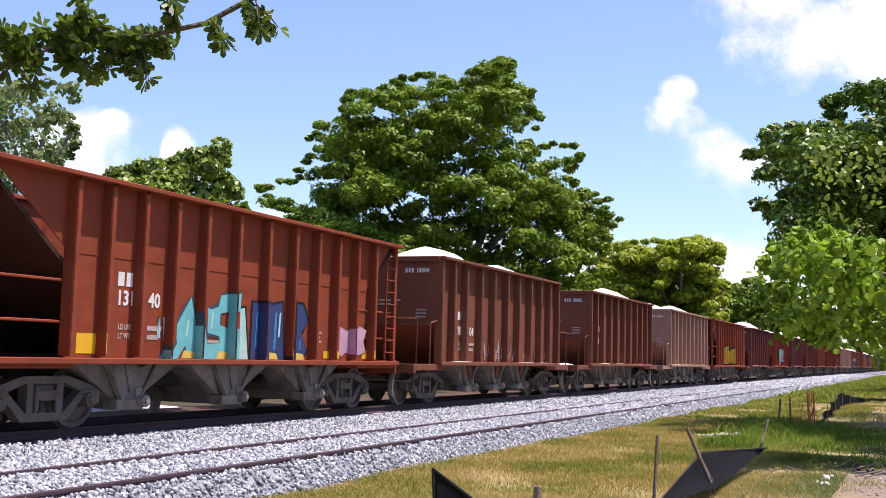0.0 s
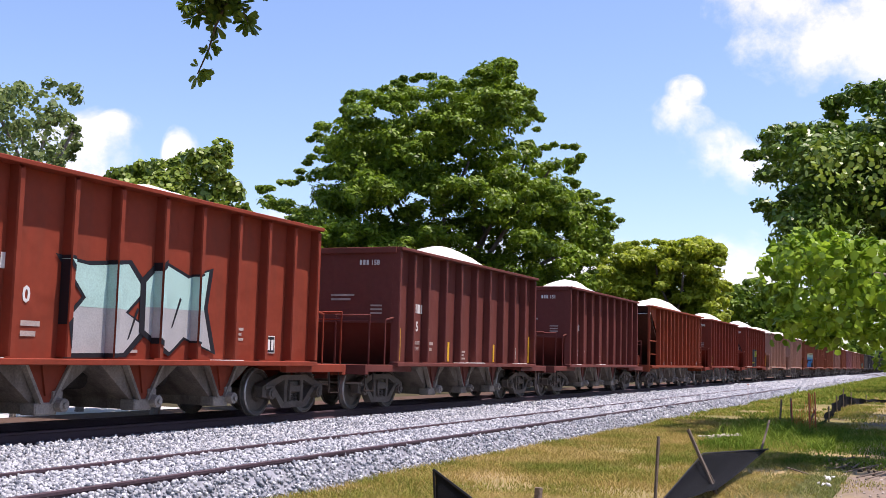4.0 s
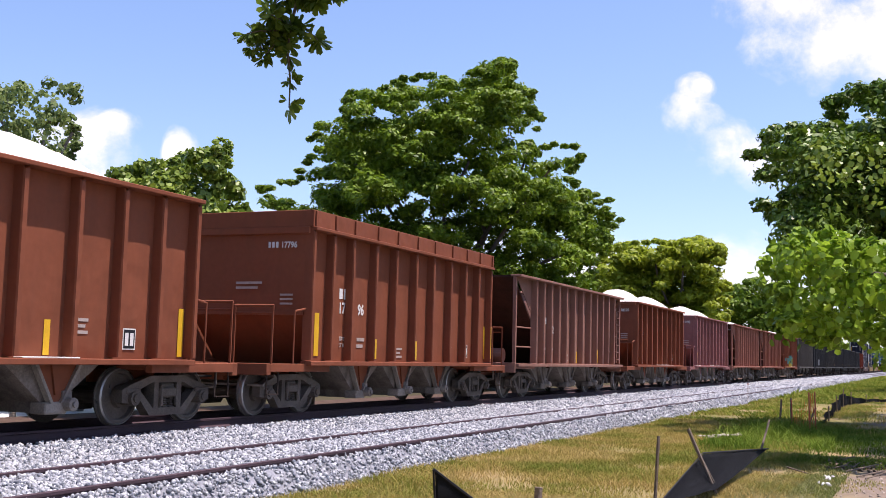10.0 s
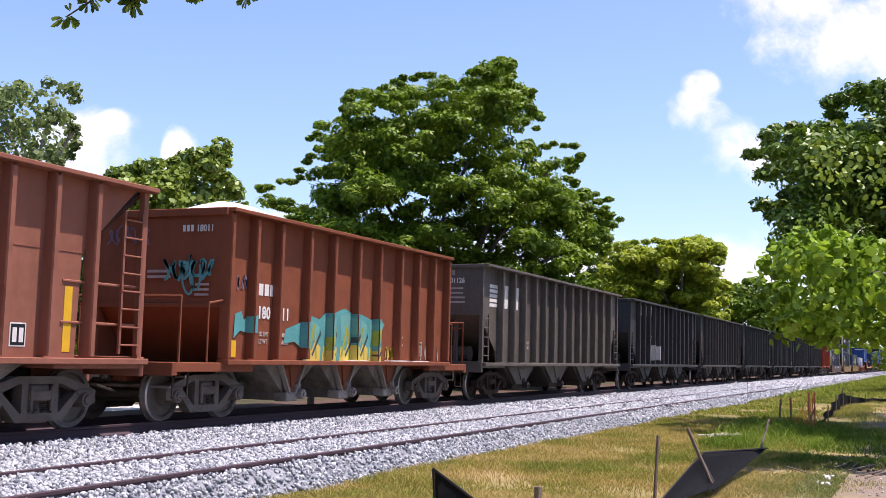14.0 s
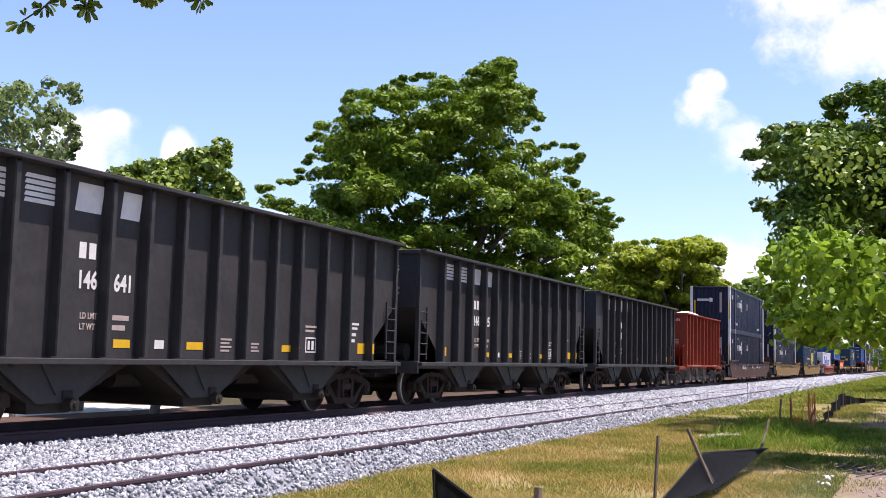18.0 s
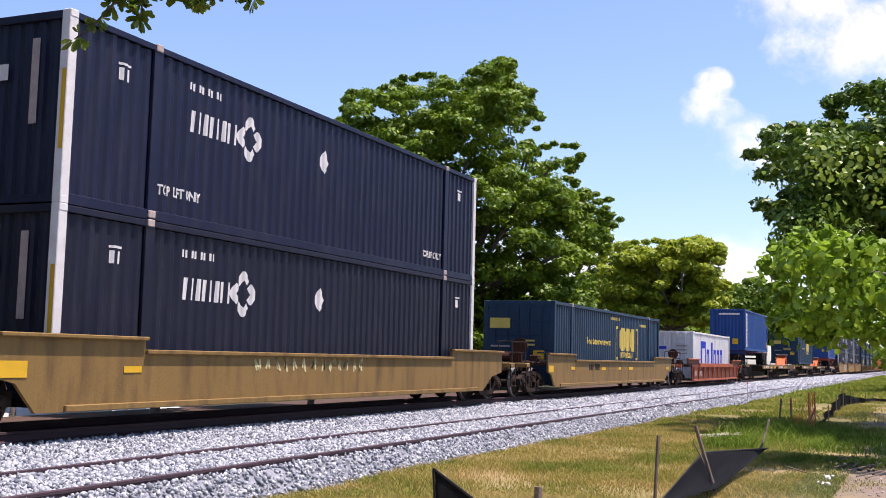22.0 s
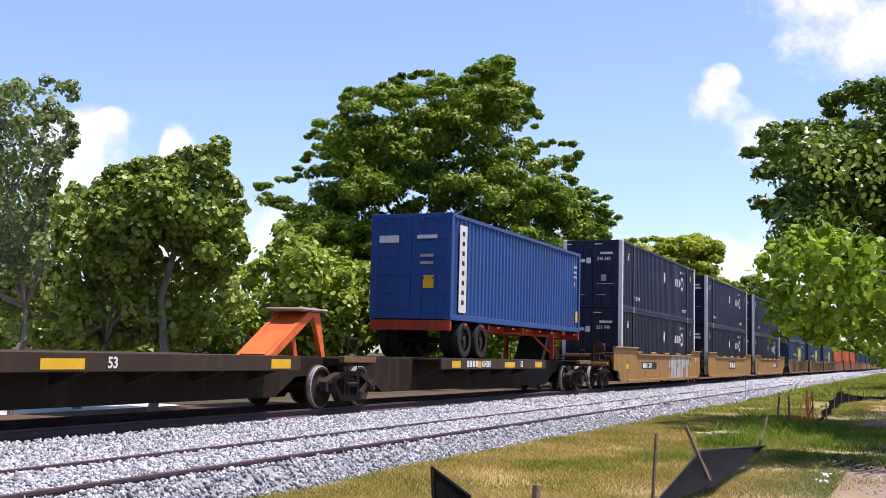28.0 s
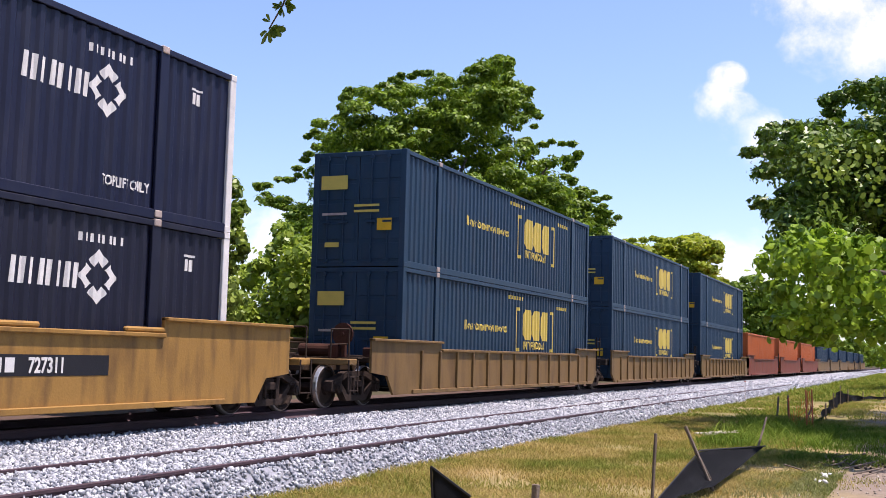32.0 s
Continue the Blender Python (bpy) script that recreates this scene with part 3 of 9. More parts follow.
def hopper(kind, s0, s1, col, number=None, humps=None, spray=None, stripes=(), words="", seed=0, tape_mat=None, lay=None):
    """kind: flat (closed ends, platforms), open (sloped ends in open frames), coal (black, cut corners)."""
    black = kind == "coal"
    tape_mat = tape_mat or M_YEL
    ln, s = s1 - s0, (s0 + s1) / 2
    z0, z1 = 1.04, (3.83 if black else 3.76)
    ys = 1.37
    paintw = "black" if black else words or "red-brown"
    label = {"flat": "weathered %s steel hopper car with ribbed sides on the track", "open": "weathered %s open-ended hopper car on the track",
             "coal": "dusty %s coal hopper car with ribbed sides on the track"}[kind] % paintw
    paint_on = M_COAL if black else M_CAR
    root = car_root("hopper_car", label, "hopper car", s, col, "hopper cars of the train")
    ring = round(ln, 1)
    xs = post_xs(kind, ln)
    h = z1 - z0
    for sd in (-1, 1):
        at(part("side_sheet", kept(("side_sheet", kind, ring), m_sheet(kind, ring, h, xs)), paint_on, root), 0, sd * ys, z0, 0 if sd < 0 else 180)
        for x in xs:
            hi = h - 0.08
            at(part("post", kept(("post", round(hi, 2), black), m_post(hi)), paint_on, root), x, sd * ys, z0 + 0.06, 0 if sd < 0 else 180)

        def m_chord(bm):
            box(bm, -ring / 2 - 0.03, ring / 2 + 0.03, -0.25, 0.10, -0.05, 0.02, 0.010)

        def m_sill(bm):
            box(bm, -ring / 2 - 0.0, ring / 2 + 0.0, -0.205, 0.05, -0.055, 0.035, 0.01)
        at(part("top_chord", kept(("top_chord", ring, black), m_chord), paint_on, root), 0, sd * ys, z1, 0 if sd < 0 else 180)
        at(part("side_sill", kept(("side_sill", ring, black), m_sill), paint_on, root), 0, sd * ys, z0, 0 if sd < 0 else 180)
    e = ln / 2
    for sx in (-1, 1):
        def m_end(bm):
            if kind == "flat":
                prism(bm, [(0.0, z1), (0.0, 2.02), (-0.92, z0 - 0.02), (-0.96, z0 + 0.0), (-0.04, 2.03), (-0.04, z1)], -ys + 0.02, ys - 0.02)
                box(bm, -0.0, 0.07, -ys - 0.1, ys + 0.1, z1 - 0.12, z1 + 0.02, 0.01)
                box(bm, 0.0, 0.05, -ys, ys, z0 + 0.95, z0 + 1.02)
            else:
                dz, run = (0.06, 3.6) if kind == "open" else (1.42, 2.7)
                prism(bm, [(0.0, z1), (0.0, z1 - dz), (-run, z0 - 0.1), (-run - 0.08, z0 - 0.06), (-0.06, z1 - dz + 0.03), (-0.06, z1)], -ys + 0.02, ys - 0.02)
                if kind == "coal":
                    box(bm, 0.0, 0.05, -ys - 0.08, ys + 0.08, z1 - 0.1, z1 + 0.01, 0.01)
                    for yy in (-0.55, 0.55):
                        box(bm, -0.3, -0.2, yy - 0.05, yy + 0.05, z0, z1 - dz - 0.1)
        # open cars: shade below the slope is put into its dark colour, with grime
        at(part("end_sheet" if kind == "flat" else "slope_sheet", kept(("end_sheet", kind), m_end), M_GRIME_SHADE if kind == "open" else paint_on, root), sx * e, 0, 0, 0 if sx > 0 else 180)

        def m_deck(bm):
            if kind == "flat":
                box(bm, -1.0, 1.35, -1.30, 1.30, 0.90, 1.0, 0.01)
                for yy in (-1.38, 1.38):
                    box(bm, -1.0, 1.30, yy - 0.07, yy + 0.07, 0.86, 1.02, 0.01)
                box(bm, 1.25, 1.4, -1.45, 1.45, 0.80, 1.02, 0.01)
            else:
                box(bm, -1.9, -0.02, -1.45, 1.45, 0.92, 1.06, 0.01)
                box(bm, -0.06, 0.04, -1.47, 1.47, 0.80, 1.10, 0.01)
            box(bm, -1.2, 1.2 if kind == "flat" else 0.1, -0.35, 0.35, 0.68, 0.90, 0.01)
        at(part("end_platform", kept(("end_platform", kind), m_deck), paint_on, root), sx * e, 0, 0, 0 if sx > 0 else 180)
        if kind == "flat":
            for sd in (-1, 1):
                at(part("handrail", kept("handrail", m_rail), paint_on, root), sx * (e + 1.2), sd * 0.98, 1.0)
                at(part("grab_rail", kept("grab_rail", m_grab), paint_on, root), sx * (e + 0.42), sd * 1.42, 1.0, 180 if sx > 0 else 0)
                at(part("stirrup_step", kept("stirrup_step", m_step), M_TRUCKD, root), sx * (e + 1.05), sd * 1.36, 0.88)
            at(part("brake_rigging", kept("brake_rigging", m_brake), M_DUST, root), sx * (e + 0.35), 0, 0.72, 0 if sx > 0 else 180)
        else:
            for sd in (-1, 1):
                def m_corner(bm):
                    box(bm, -0.05, 0.05, -0.05, 0.05, 0, h - 0.02)
                at(part("corner_post", kept(("corner_post", kind), m_corner), paint_on, root), sx * (e - 0.06), sd * (ys + 0.03), z0)
                if kind == "coal" or sx > 0:
                    at(part("ladder", kept(("ladder", kind), m_ladder(8 if kind == "open" else 5, 0.42, h - 0.5 if kind == "open" else 1.3)), paint_on, root), sx * (e - 0.32), sd * (ys + 0.06), z0 + 0.1)
                if kind == "open":
                    def m_bars(bm):
                        for z in (0.55, 1.15):
                            rod(bm, (0, 0, z), (1.7, 0, z), 0.022, 6)
                    at(part("grab_rail", kept("cross_rail", m_bars), paint_on, root), -e + 0.05 if sx < 0 else e - 1.75, sd * ys, z0)

            def m_tank(bm):
                rod(bm, (0, -0.75, 1.32), (0, 0.6, 1.32), 0.22, 14)
            if sx < 0:
                at(part("air_tank", kept(("air_tank", black), m_tank), paint_on, root), -e + 0.85)
        inset = 0.1 if kind == "flat" else 1.75
        bogie(root, sx * (e - inset), black)
        coupler(root, sx * (e + (1.3 if kind == "flat" else 0.2)), sx)
    # funnels: (spacing, half width of the funnel above, of its side plate above, of both below, place of the side plate)
    step, ft, st, fb, yp = {"flat": (2.15, 1.04, 0.48, 0.10, 1.16), "open": (2.82, 1.36, 0.62, 0.20, 1.20), "coal": (3.60, 1.72, 1.30, 0.38, 1.24)}[kind]
    for i in (-1, 0, 1):
        c = at(part("hopper_chute", kept(("hopper_chute", kind), m_chute(ft, fb + 0.04, z0, 0.27, yp - 0.03)), M_DARK if black else M_CHUTE, root), i * step)
        for sd in (-1, 1):
            at(part("side_plate", kept(("chute_side", kind), m_chute_side(st, fb, z0, 0.42)), M_CHUTE if kind == "open" else paint_on, c), 0, sd * yp, 0, 0 if sd < 0 else 180)
            if not black:
                at(part("chute_frame", kept(("chute_frame", kind), m_chute_arm(st, fb, z0, 0.42)), M_DUST if kind == "flat" else M_CHUTE, c), 0, sd * yp, 0, 0 if sd < 0 else 180)
        part("gate_gear", kept(("gate_gear", kind), m_gate_gear(0.26, yp)), M_DARK if black else M_DUST, c)
    if kind == "open":
        for sd in (-1, 1):
            seam = kept(("weld_seam", ring), lambda bm: box(bm, xs[0], xs[-1], -0.008, 0.0, -0.008, 0.008))
            at(part("weld_seam", seam, paint_on, root), 0, sd * ys, 2.62, 0 if sd < 0 else 180)

    def m_centre(bm):
        box(bm, -ring / 2 + 0.5, ring / 2 - 0.5, -0.3, 0.3, 0.62, 0.98)
        for k in (-1.6, 0.4, 1.9):
            rod(bm, (k, -0.5, 0.75), (k + 0.9, -0.5, 0.75), 0.16, 10)
    part("centre_sill", kept(("centre_sill", ring), m_centre), M_DARK, root)
    if kind == "flat":
        def m_floor(bm):
            box(bm, -ring / 2 + 0.98, ring / 2 - 0.98, -ys + 0.02, ys - 0.02, z0 + 0.02, z0 + 0.08)
    else:
        def m_floor(bm):
            box(bm, -ring / 2 + 2.4, ring / 2 - 2.4, -ys + 0.03, ys - 0.03, z0, z0 + 0.06)
    part("floor", kept(("floor", kind, ring), m_floor), M_DARK, root)
    # lettering and stripes on the near side
    y, py = -ys - (0.016 if kind == "flat" else 0.005), -ys - 0.195
    posts = [(x - 0.042, x + 0.042) for x in xs]
    if number and not black:
        # places of the two halves of the number along the side, heights of the number and of the mark
        a, b, zn, zm = lay or ((1.16, 2.00, 1.85, 2.28) if kind == "flat" else (2.76, 3.55, 2.10, 2.37))
        a, b = a - e, b - e
        for bar in bars(a + 0.02, zm, 3, 0.145, 0.22, 0.05):
            paint("reporting_mark", root, [bar], M_WHITE, y, label="white painted block letter")
        at(part("car_number", letters(number[0], 0.32, M_WHITE, 0.92), None, root), a, y, zn)
        at(part("car_number", letters(number[1], 0.32, M_WHITE, 0.92), None, root), b, y, zn)
        for k, w in enumerate(("LD LMT", "LT WT")):
            at(part("load_stencil", letters(w, 0.12, M_FADE, 0.8), None, root), a + 0.07, y, 1.52 - 0.14 * k)
        note(root, b, 1.52, y, 2, 0.36, 0.075)
    if not black:
        note(root, xs[4] + 0.2, 1.36, y, 3, 0.5)
        note(root, xs[-4] + 0.15, 1.62, y, 3, 0.3)
        paint("consolidated_stencil", root, [rect(xs[-3] + 0.25, xs[-3] + 0.55, 1.22, 1.55)], M_WHITE, y)
        paint("consolidated_stencil", root, [rect(xs[-3] + 0.27, xs[-3] + 0.53, 1.24, 1.53)], M_INK, y - 0.003)
        paint("consolidated_stencil", root, bars(xs[-3] + 0.30, 1.28, 2, 0.08, 0.2, 0.04), M_WHITE, y - 0.005)
        for k, (x, z, w, hh) in enumerate(stripes):
            paint("reflector_stripe", root, [rect(-e + x, -e + x + w, z, z + hh)], tape_mat, y, posts, py)
        if kind == "flat":
            if number:
                at(part("end_number", letters("".join(number), 0.17, M_WHITE, 0.9), None, root), -e - 0.034, -0.80, z1 - 0.40, -90)
            for k in range(3):
                end_bar(root, -e - 0.034, -0.50 - 0.09 * k, -0.56 - 0.09 * k, z1 - 0.40, z1 - 0.28, M_WHITE)
            for k in range(2):
                end_bar(root, -e - 0.034, 0.25, -0.38 + 0.1 * k, 2.62 - k * 0.10, 2.67 - k * 0.10)
            for k in range(3):
                end_bar(root, -e - 0.034, -0.82, -1.12, 2.38 - k * 0.09, 2.42 - k * 0.09)
    else:
        for x, w in ((1.47, 0.45), (4.63, 0.39), (6.47, 0.46), (9.48, 0.35), (12.6, 0.44)):
            paint("reflector_stripe", root, [rect(-e + x, -e + x + w, 1.24, 1.24 + (0.23 if w > 0.4 and x != 6.47 else 0.13))], M_YEL, y, posts, py)
        style = number[2]
        q = -e
        for k, w in enumerate(("LD LMT", "LT WT")):
            at(part("load_stencil", letters(w, 0.13, M_FADE, 0.85), None, root), q + 3.86, y, 1.66 - 0.16 * k)
        note(root, q + 4.58, 1.66, y, 2, 0.38, 0.08, M_FADE)
        paint("consolidated_stencil", root, [rect(q + 5.62, q + 5.86, 1.24, 1.38)], M_WHITE, y)
        note(root, q + 7.45, 1.42, y, 4, 0.34, 0.035)
        note(root, q + 8.42, 1.36, y, 3, 0.26, 0.035)
        note(root, q + 12.3, 1.86, y, 2, 0.34, 0.05, M_WHITE)
        note(root, q + 12.3, 1.62, y, 2, 0.2, 0.07, M_WHITE)
        note(root, q + 10.35, 1.74, y, 2, 0.45, 0.045)
        paint("consolidated_stencil", root, [rect(q + 10.37, q + 10.79, 1.24, 1.55)], M_WHITE, y)
        paint("consolidated_stencil", root, [rect(q + 10.40, q + 10.76, 1.27, 1.52)], M_INK, y - 0.003)
        paint("consolidated_stencil", root, bars(q + 10.45, 1.30, 2, 0.09, 0.18, 0.06), M_WHITE, y - 0.005)
        low, high = ((3.24, 3.67), (2.89, 3.47), (2.68, 3.36))[style]
        step = (high - low) / 5
        for c, (xa, xb) in enumerate(((0.70, 1.66),) if style == 2 else ((1.60, 2.30), (2.63, 3.34))):
            for k in range(5):
                zz = low + k * step
                lean = 0.14 * k / 4 if style == 1 and c == 0 else 0.0
                cut = 0.32 * (1 - k / 4) if style == 1 and c == 1 else 0.0
                paint("logo_stripe", root, [[(q + xa + lean, zz), (q + xb - cut, zz), (q + xb - cut + 0.03, zz + step * 0.72), (q + xa + lean + 0.03, zz + step * 0.72)]], M_WHITE, y)
        for xa, xb in ((1.82, 2.27), (2.42, 3.20), (3.36, 3.76)) if style == 2 else ((3.64, 4.26), (4.64, 5.15)):
            paint("logo", root, [[(q + xa, low), (q + xb - 0.06, low), (q + xb, high), (q + xa + 0.06, high)]], M_WHITE, y, label="white painted block")
        zt = (2.11, 2.50, 1.66)[style]
        mx, mz, na, nb = ((3.78, 2.55, 3.76, 4.57), (2.92, 2.50, 3.76, 4.57), (2.42, 2.10, 2.36, 3.36))[style]
        paint("reporting_mark", root, bars(q + mx, mz, 2, 0.15, 0.24, 0.06), M_WHITE, y)
        at(part("car_number", letters(number[0], 0.37, M_WHITE, 0.80), None, root), q + na, y, zt)
        at(part("car_number", letters(number[1], 0.37, M_WHITE, 0.80), None, root), q + nb, y, zt)
        at(part("end_number", letters(number[0] + number[1], 0.2, M_WHITE, 0.9), None, root), -e - 0.006, -0.35, z1 - 0.52, -90)
        for k in range(2):
            end_bar(root, -e - 0.006, -0.38 - 0.12 * k, -0.46 - 0.12 * k, z1 - 0.3, z1 - 0.16)
        for k in range(4):
            end_bar(root, -e - 0.006, -0.3 + 0.08 * (k // 2), -0.85 - 0.05 * (k // 2), z1 - 0.70 - 0.13 * k, z1 - 0.65 - 0.13 * k)
    if spray:
        for g in spray:
            sd, x0, x1, za, zb, n, fill, edge, ex, lab = g
            graffiti(root, sd, -e + x0, -e + x1, za, zb, n, fill, edge, ex, y - 0.004, posts, py - 0.003, lab)
    if humps and kind == "flat":
        g = random.Random(seed * 7)
        for k in range(3):                       # spilled stone dust along the sill and on the end platform
            xa = g.uniform(-e + 0.2, e - 1.4)
            bm = bmnew()
            box(bm, xa, xa + g.uniform(0.4, 1.2), -ys - 0.20, -ys - 0.03, z0 + 0.036, z0 + 0.036 + g.uniform(0.010, 0.022), 0.005)
            part("stone_dust", bm, M_STONE, root)
        if seed % 3 == 0:
            bm = mound(seed + 50, 0.55, 0.8, [(g.uniform(-0.1, 0.1), 0.10, 0.22)])
            bmesh.ops.scale(bm, vec=(1, 1, 0.22), verts=bm.verts)
            at(part("stone_spill", bm, M_STONE, root), -e - 0.62, g.uniform(-0.7, 0.4), 1.06)
    if humps:
        ld = tagged(part("stone_load", mound(seed + 3, ln - 0.12, 2 * ys - 0.06, humps), M_STONE), "white crushed stone heaped in the open hopper car", "stone load", "stone loads")
        TRAIN.append((ld, s, z1 - 0.02))
    return root


# colours of the cars
RED, BRN, PNK, MAR, ORG, PUR, BRT = (0.240, 0.051, 0.022), (0.190, 0.066, 0.038), (0.345, 0.192, 0.136), (0.150, 0.043, 0.034), (0.220, 0.068, 0.034), (0.27, 0.114, 0.102), (0.235, 0.042, 0.021)
RD2 = (0.185, 0.035, 0.019)
BLK, BLK2 = (0.038, 0.036, 0.036), (0.047, 0.041, 0.037)
V4 = [(0.08, 1.12, 0.13, 0.75), (3.3, 1.12, 0.12, 0.5), (6.6, 1.12, 0.12, 0.5), (9.65, 1.12, 0.14, 0.8)]
SQ = [(0.1, 1.12, 0.4, 0.3), (4.0, 1.12, 0.4, 0.15), (9.0, 1.12, 0.4, 0.25)]
OP = [(2.0, 1.14, 0.45, 0.3), (5.6, 1.12, 0.4, 0.15), (7.6, 1.12, 0.4, 0.15), (9.3, 1.12, 0.4, 0.15), (11.0, 1.12, 0.3, 0.2)]
GR = [(2.2, 1.11, 0.45, 0.15), (4.0, 1.11, 0.42, 0.14), (4.95, 1.11, 0.42, 0.14), (5.95, 1.1, 0.42, 0.14), (6.95, 1.1, 0.42, 0.14), (7.9, 1.1, 0.42, 0.14), (10.4, 1.1, 0.38, 0.2)]
V4W = [(0.56, 1.06, 0.20, 0.90), (3.50, 1.05, 0.18, 0.52), (6.55, 1.05, 0.22, 0.50), (9.32, 1.07, 0.24, 0.90)]
V5 = [(2.0, 1.12, 0.12, 0.9), (4.4, 1.12, 0.12, 0.5), (6.6, 1.12, 0.12, 0.4), (8.7, 1.12, 0.12, 0.5), (10.86, 1.16, 0.16, 0.95)]
a_car = hopper("open", 10.70, 23.24, RED, ("131", "40"), lay=(2.83, 3.60, 1.90, 2.19), stripes=OP, seed=1, words="red",
       spray=[(13, 9.85, 11.1, 1.15, 1.80, 2, M_PINK, M_PINK, M_PINK, "faded pink sprayed patch")])
f_car = hopper("flat", 25.69, 35.6, BRN, ("180", "04"), lay=(1.40, 2.27, 1.80, 2.20), humps=[(-2.4, 0.54, 1.8), (2.5, 0.45, 0.9)], seed=2, stripes=SQ, words="brown")
hopper("flat", 39.54, 49.5, BRN, ("180", "82"), [(2.4, 0.58, 2.5)], seed=3, stripes=SQ, words="brown")
hopper("flat", 53.63, 63.45, PNK, ("154", "41"), lay=(1.18, 2.0, 1.94, 2.26), humps=[(-3.8, 0.38, 1.2), (2.0, 0.52, 1.8)], seed=4, stripes=V4W, words="pinkish brown")
b_car = hopper("open", 65.77, 78.33, RED, ("131", "4"), lay=(2.64, 3.5, 1.78, 2.28), seed=5, stripes=OP[:1] + OP[-2:], words="red")
hopper("flat", 80.87, 90.81, MAR, ("158", "33"), lay=(1.16, 2.10, 2.12, 2.45), humps=[(1.7, 0.68, 3.5), (3.6, 0.45, 2.4)], seed=6, stripes=V4, words="maroon")
hopper("flat", 94.45, 104.3, BRT, ("15", "0"), [(1.3, 0.42, 1.1)], seed=7, words="bright orange-red",
       spray=[(31, 2.9, 6.3, 1.12, 2.7, 2, M_SILVER, M_INK, M_PALE, "black and silver sprayed lettering")])
hopper("flat", 108.0, 117.9, MAR, ("15", "8"), [(0.9, 0.67, 2.2)], seed=8, stripes=V4, words="maroon")
hopper("flat", 121.6, 131.4, MAR, ("15", "1"), [(-0.5, 0.6, 2.0)], seed=9, stripes=SQ, words="maroon")
hopper("open", 134.12, 146.67, RED, ("13", "16"), [(1.3, 0.80, 2.8), (-1.2, 0.55, 1.6)], seed=10, stripes=GR, tape_mat=M_FADE, words="red")
hopper("flat", 149.29, 159.2, RD2, ("155", "05"), [(1.1, 0.65, 2.4)], seed=11, stripes=V4, words="red")
m_car = hopper("flat", 162.94, 172.7, RD2, ("152", "59"), lay=(1.16, 2.00, 1.74, 2.16), humps=[(1.1, 0.70, 1.9), (-2.3, 0.37, 1.0)], seed=12, stripes=V4, words="red")
hopper("flat", 176.49, 186.4, PNK, ("159", "1"), [(-2.8, 0.56, 2.0), (0.4, 0.52, 1.6), (3.1, 0.44, 1.0)], seed=13, stripes=V4, words="pinkish brown")
hopper("flat", 190.35, 200.2, PNK, ("159", "26"), [(-2.5, 0.60, 2.2), (0.9, 0.50, 1.8)], seed=14, stripes=V4, words="pinkish brown")
s_car = hopper("flat", 204.07, 213.85, ORG, ("158", "73"), [(-2.4, 0.42, 1.3), (1.7, 0.44, 1.8)], seed=15, words="rust red")
hopper("flat", 217.5, 227.45, ORG, ("153", "05"), [(-2.8, 0.66, 2.0), (1.6, 0.72, 2.9)], seed=16, stripes=V4, words="orange-brown")
ext = hopper("flat", 231.21, 241.25, ORG, ("177", "96"), lay=(1.40, 2.26, 2.10, 2.40), seed=17, stripes=[(0.42, 1.18, 0.18, 0.88), (2.80, 1.14, 0.16, 0.44), (4.92, 1.13, 0.20, 0.45), (9.83, 1.20, 0.15, 0.90)], words="orange-brown")
hopper("open", 243.51, 256.04, (0.275, 0.138, 0.102), ("13", "212"), seed=18, stripes=V5, words="pinkish brown")
card_car = hopper("flat", 258.62, 268.45, ORG, ("181", "05"), [(-2.5, 0.74, 2.0), (2.8, 0.70, 2.4)], seed=19, stripes=SQ, words="orange-brown")
hopper("flat", 272.13, 282.2, PUR, ("154", "93"), lay=(1.34, 2.30, 2.12, 2.41), humps=[(-1.9, 0.66, 2.8), (0.7, 0.62, 3.4), (2.6, 0.42, 2.6)], seed=20, stripes=V4, words="purplish brown")
hopper("open", 284.7, 297.03, (0.30, 0.125, 0.085), ("132", "38"), lay=(2.48, 3.29, 2.11, 2.39), humps=[(0.4, 0.40, 2.2)], seed=21, stripes=V5, words="pinkish brown")
hopper("open", 298.3, 310.85, (0.27, 0.105, 0.068), ("131", "20"), seed=22, stripes=V5, words="brown")
x_car = hopper("flat", 313.04, 322.95, ORG, ("180", "11"), [(-2.9, 0.46, 1.6)], seed=23, stripes=SQ[:1], words="orange-brown")
hopper("coal", 325.48, 340.4, (0.105, 0.088, 0.072), ("301", "126", 2), seed=24)
hopper("coal", 342.5, 357.0, BLK, ("145", "208", 0), seed=25, spray=[(71, 4.0, 6.0, 1.2, 2.0, 3, M_SILVER, M_SILVER, M_SILVER, "silver sprayed lettering")])
hopper("coal", 358.5, 372.9, BLK2, ("301", "874", 0), seed=26)
hopper("coal", 374.33, 388.75, BLK, ("145", "663", 1), seed=27)
hopper("coal", 390.2, 404.6, BLK, ("146", "641", 0), seed=28)
hopper("coal", 405.8, 420.2, BLK, ("146", "625", 0), seed=29)
h_car = hopper("coal", 421.73, 436.1, BLK, ("147", "996", 0), seed=30)
LOOP = [(2.98 + 0.36 * math.sin(q), 1.62 + 0.30 * math.cos(q) + 0.10 * math.cos(2 * q)) for q in (0.4 + 0.38 * k for k in range(15))]
for (u, v), (p, q) in zip(LOOP, LOOP[1:]):
    paint("spray_stroke", h_car, [[(u - 7.185, v - 0.02), (p - 7.185, q - 0.02), (p - 7.185, q + 0.025), (u - 7.185, v + 0.025)]], M_SILVER, -1.379)
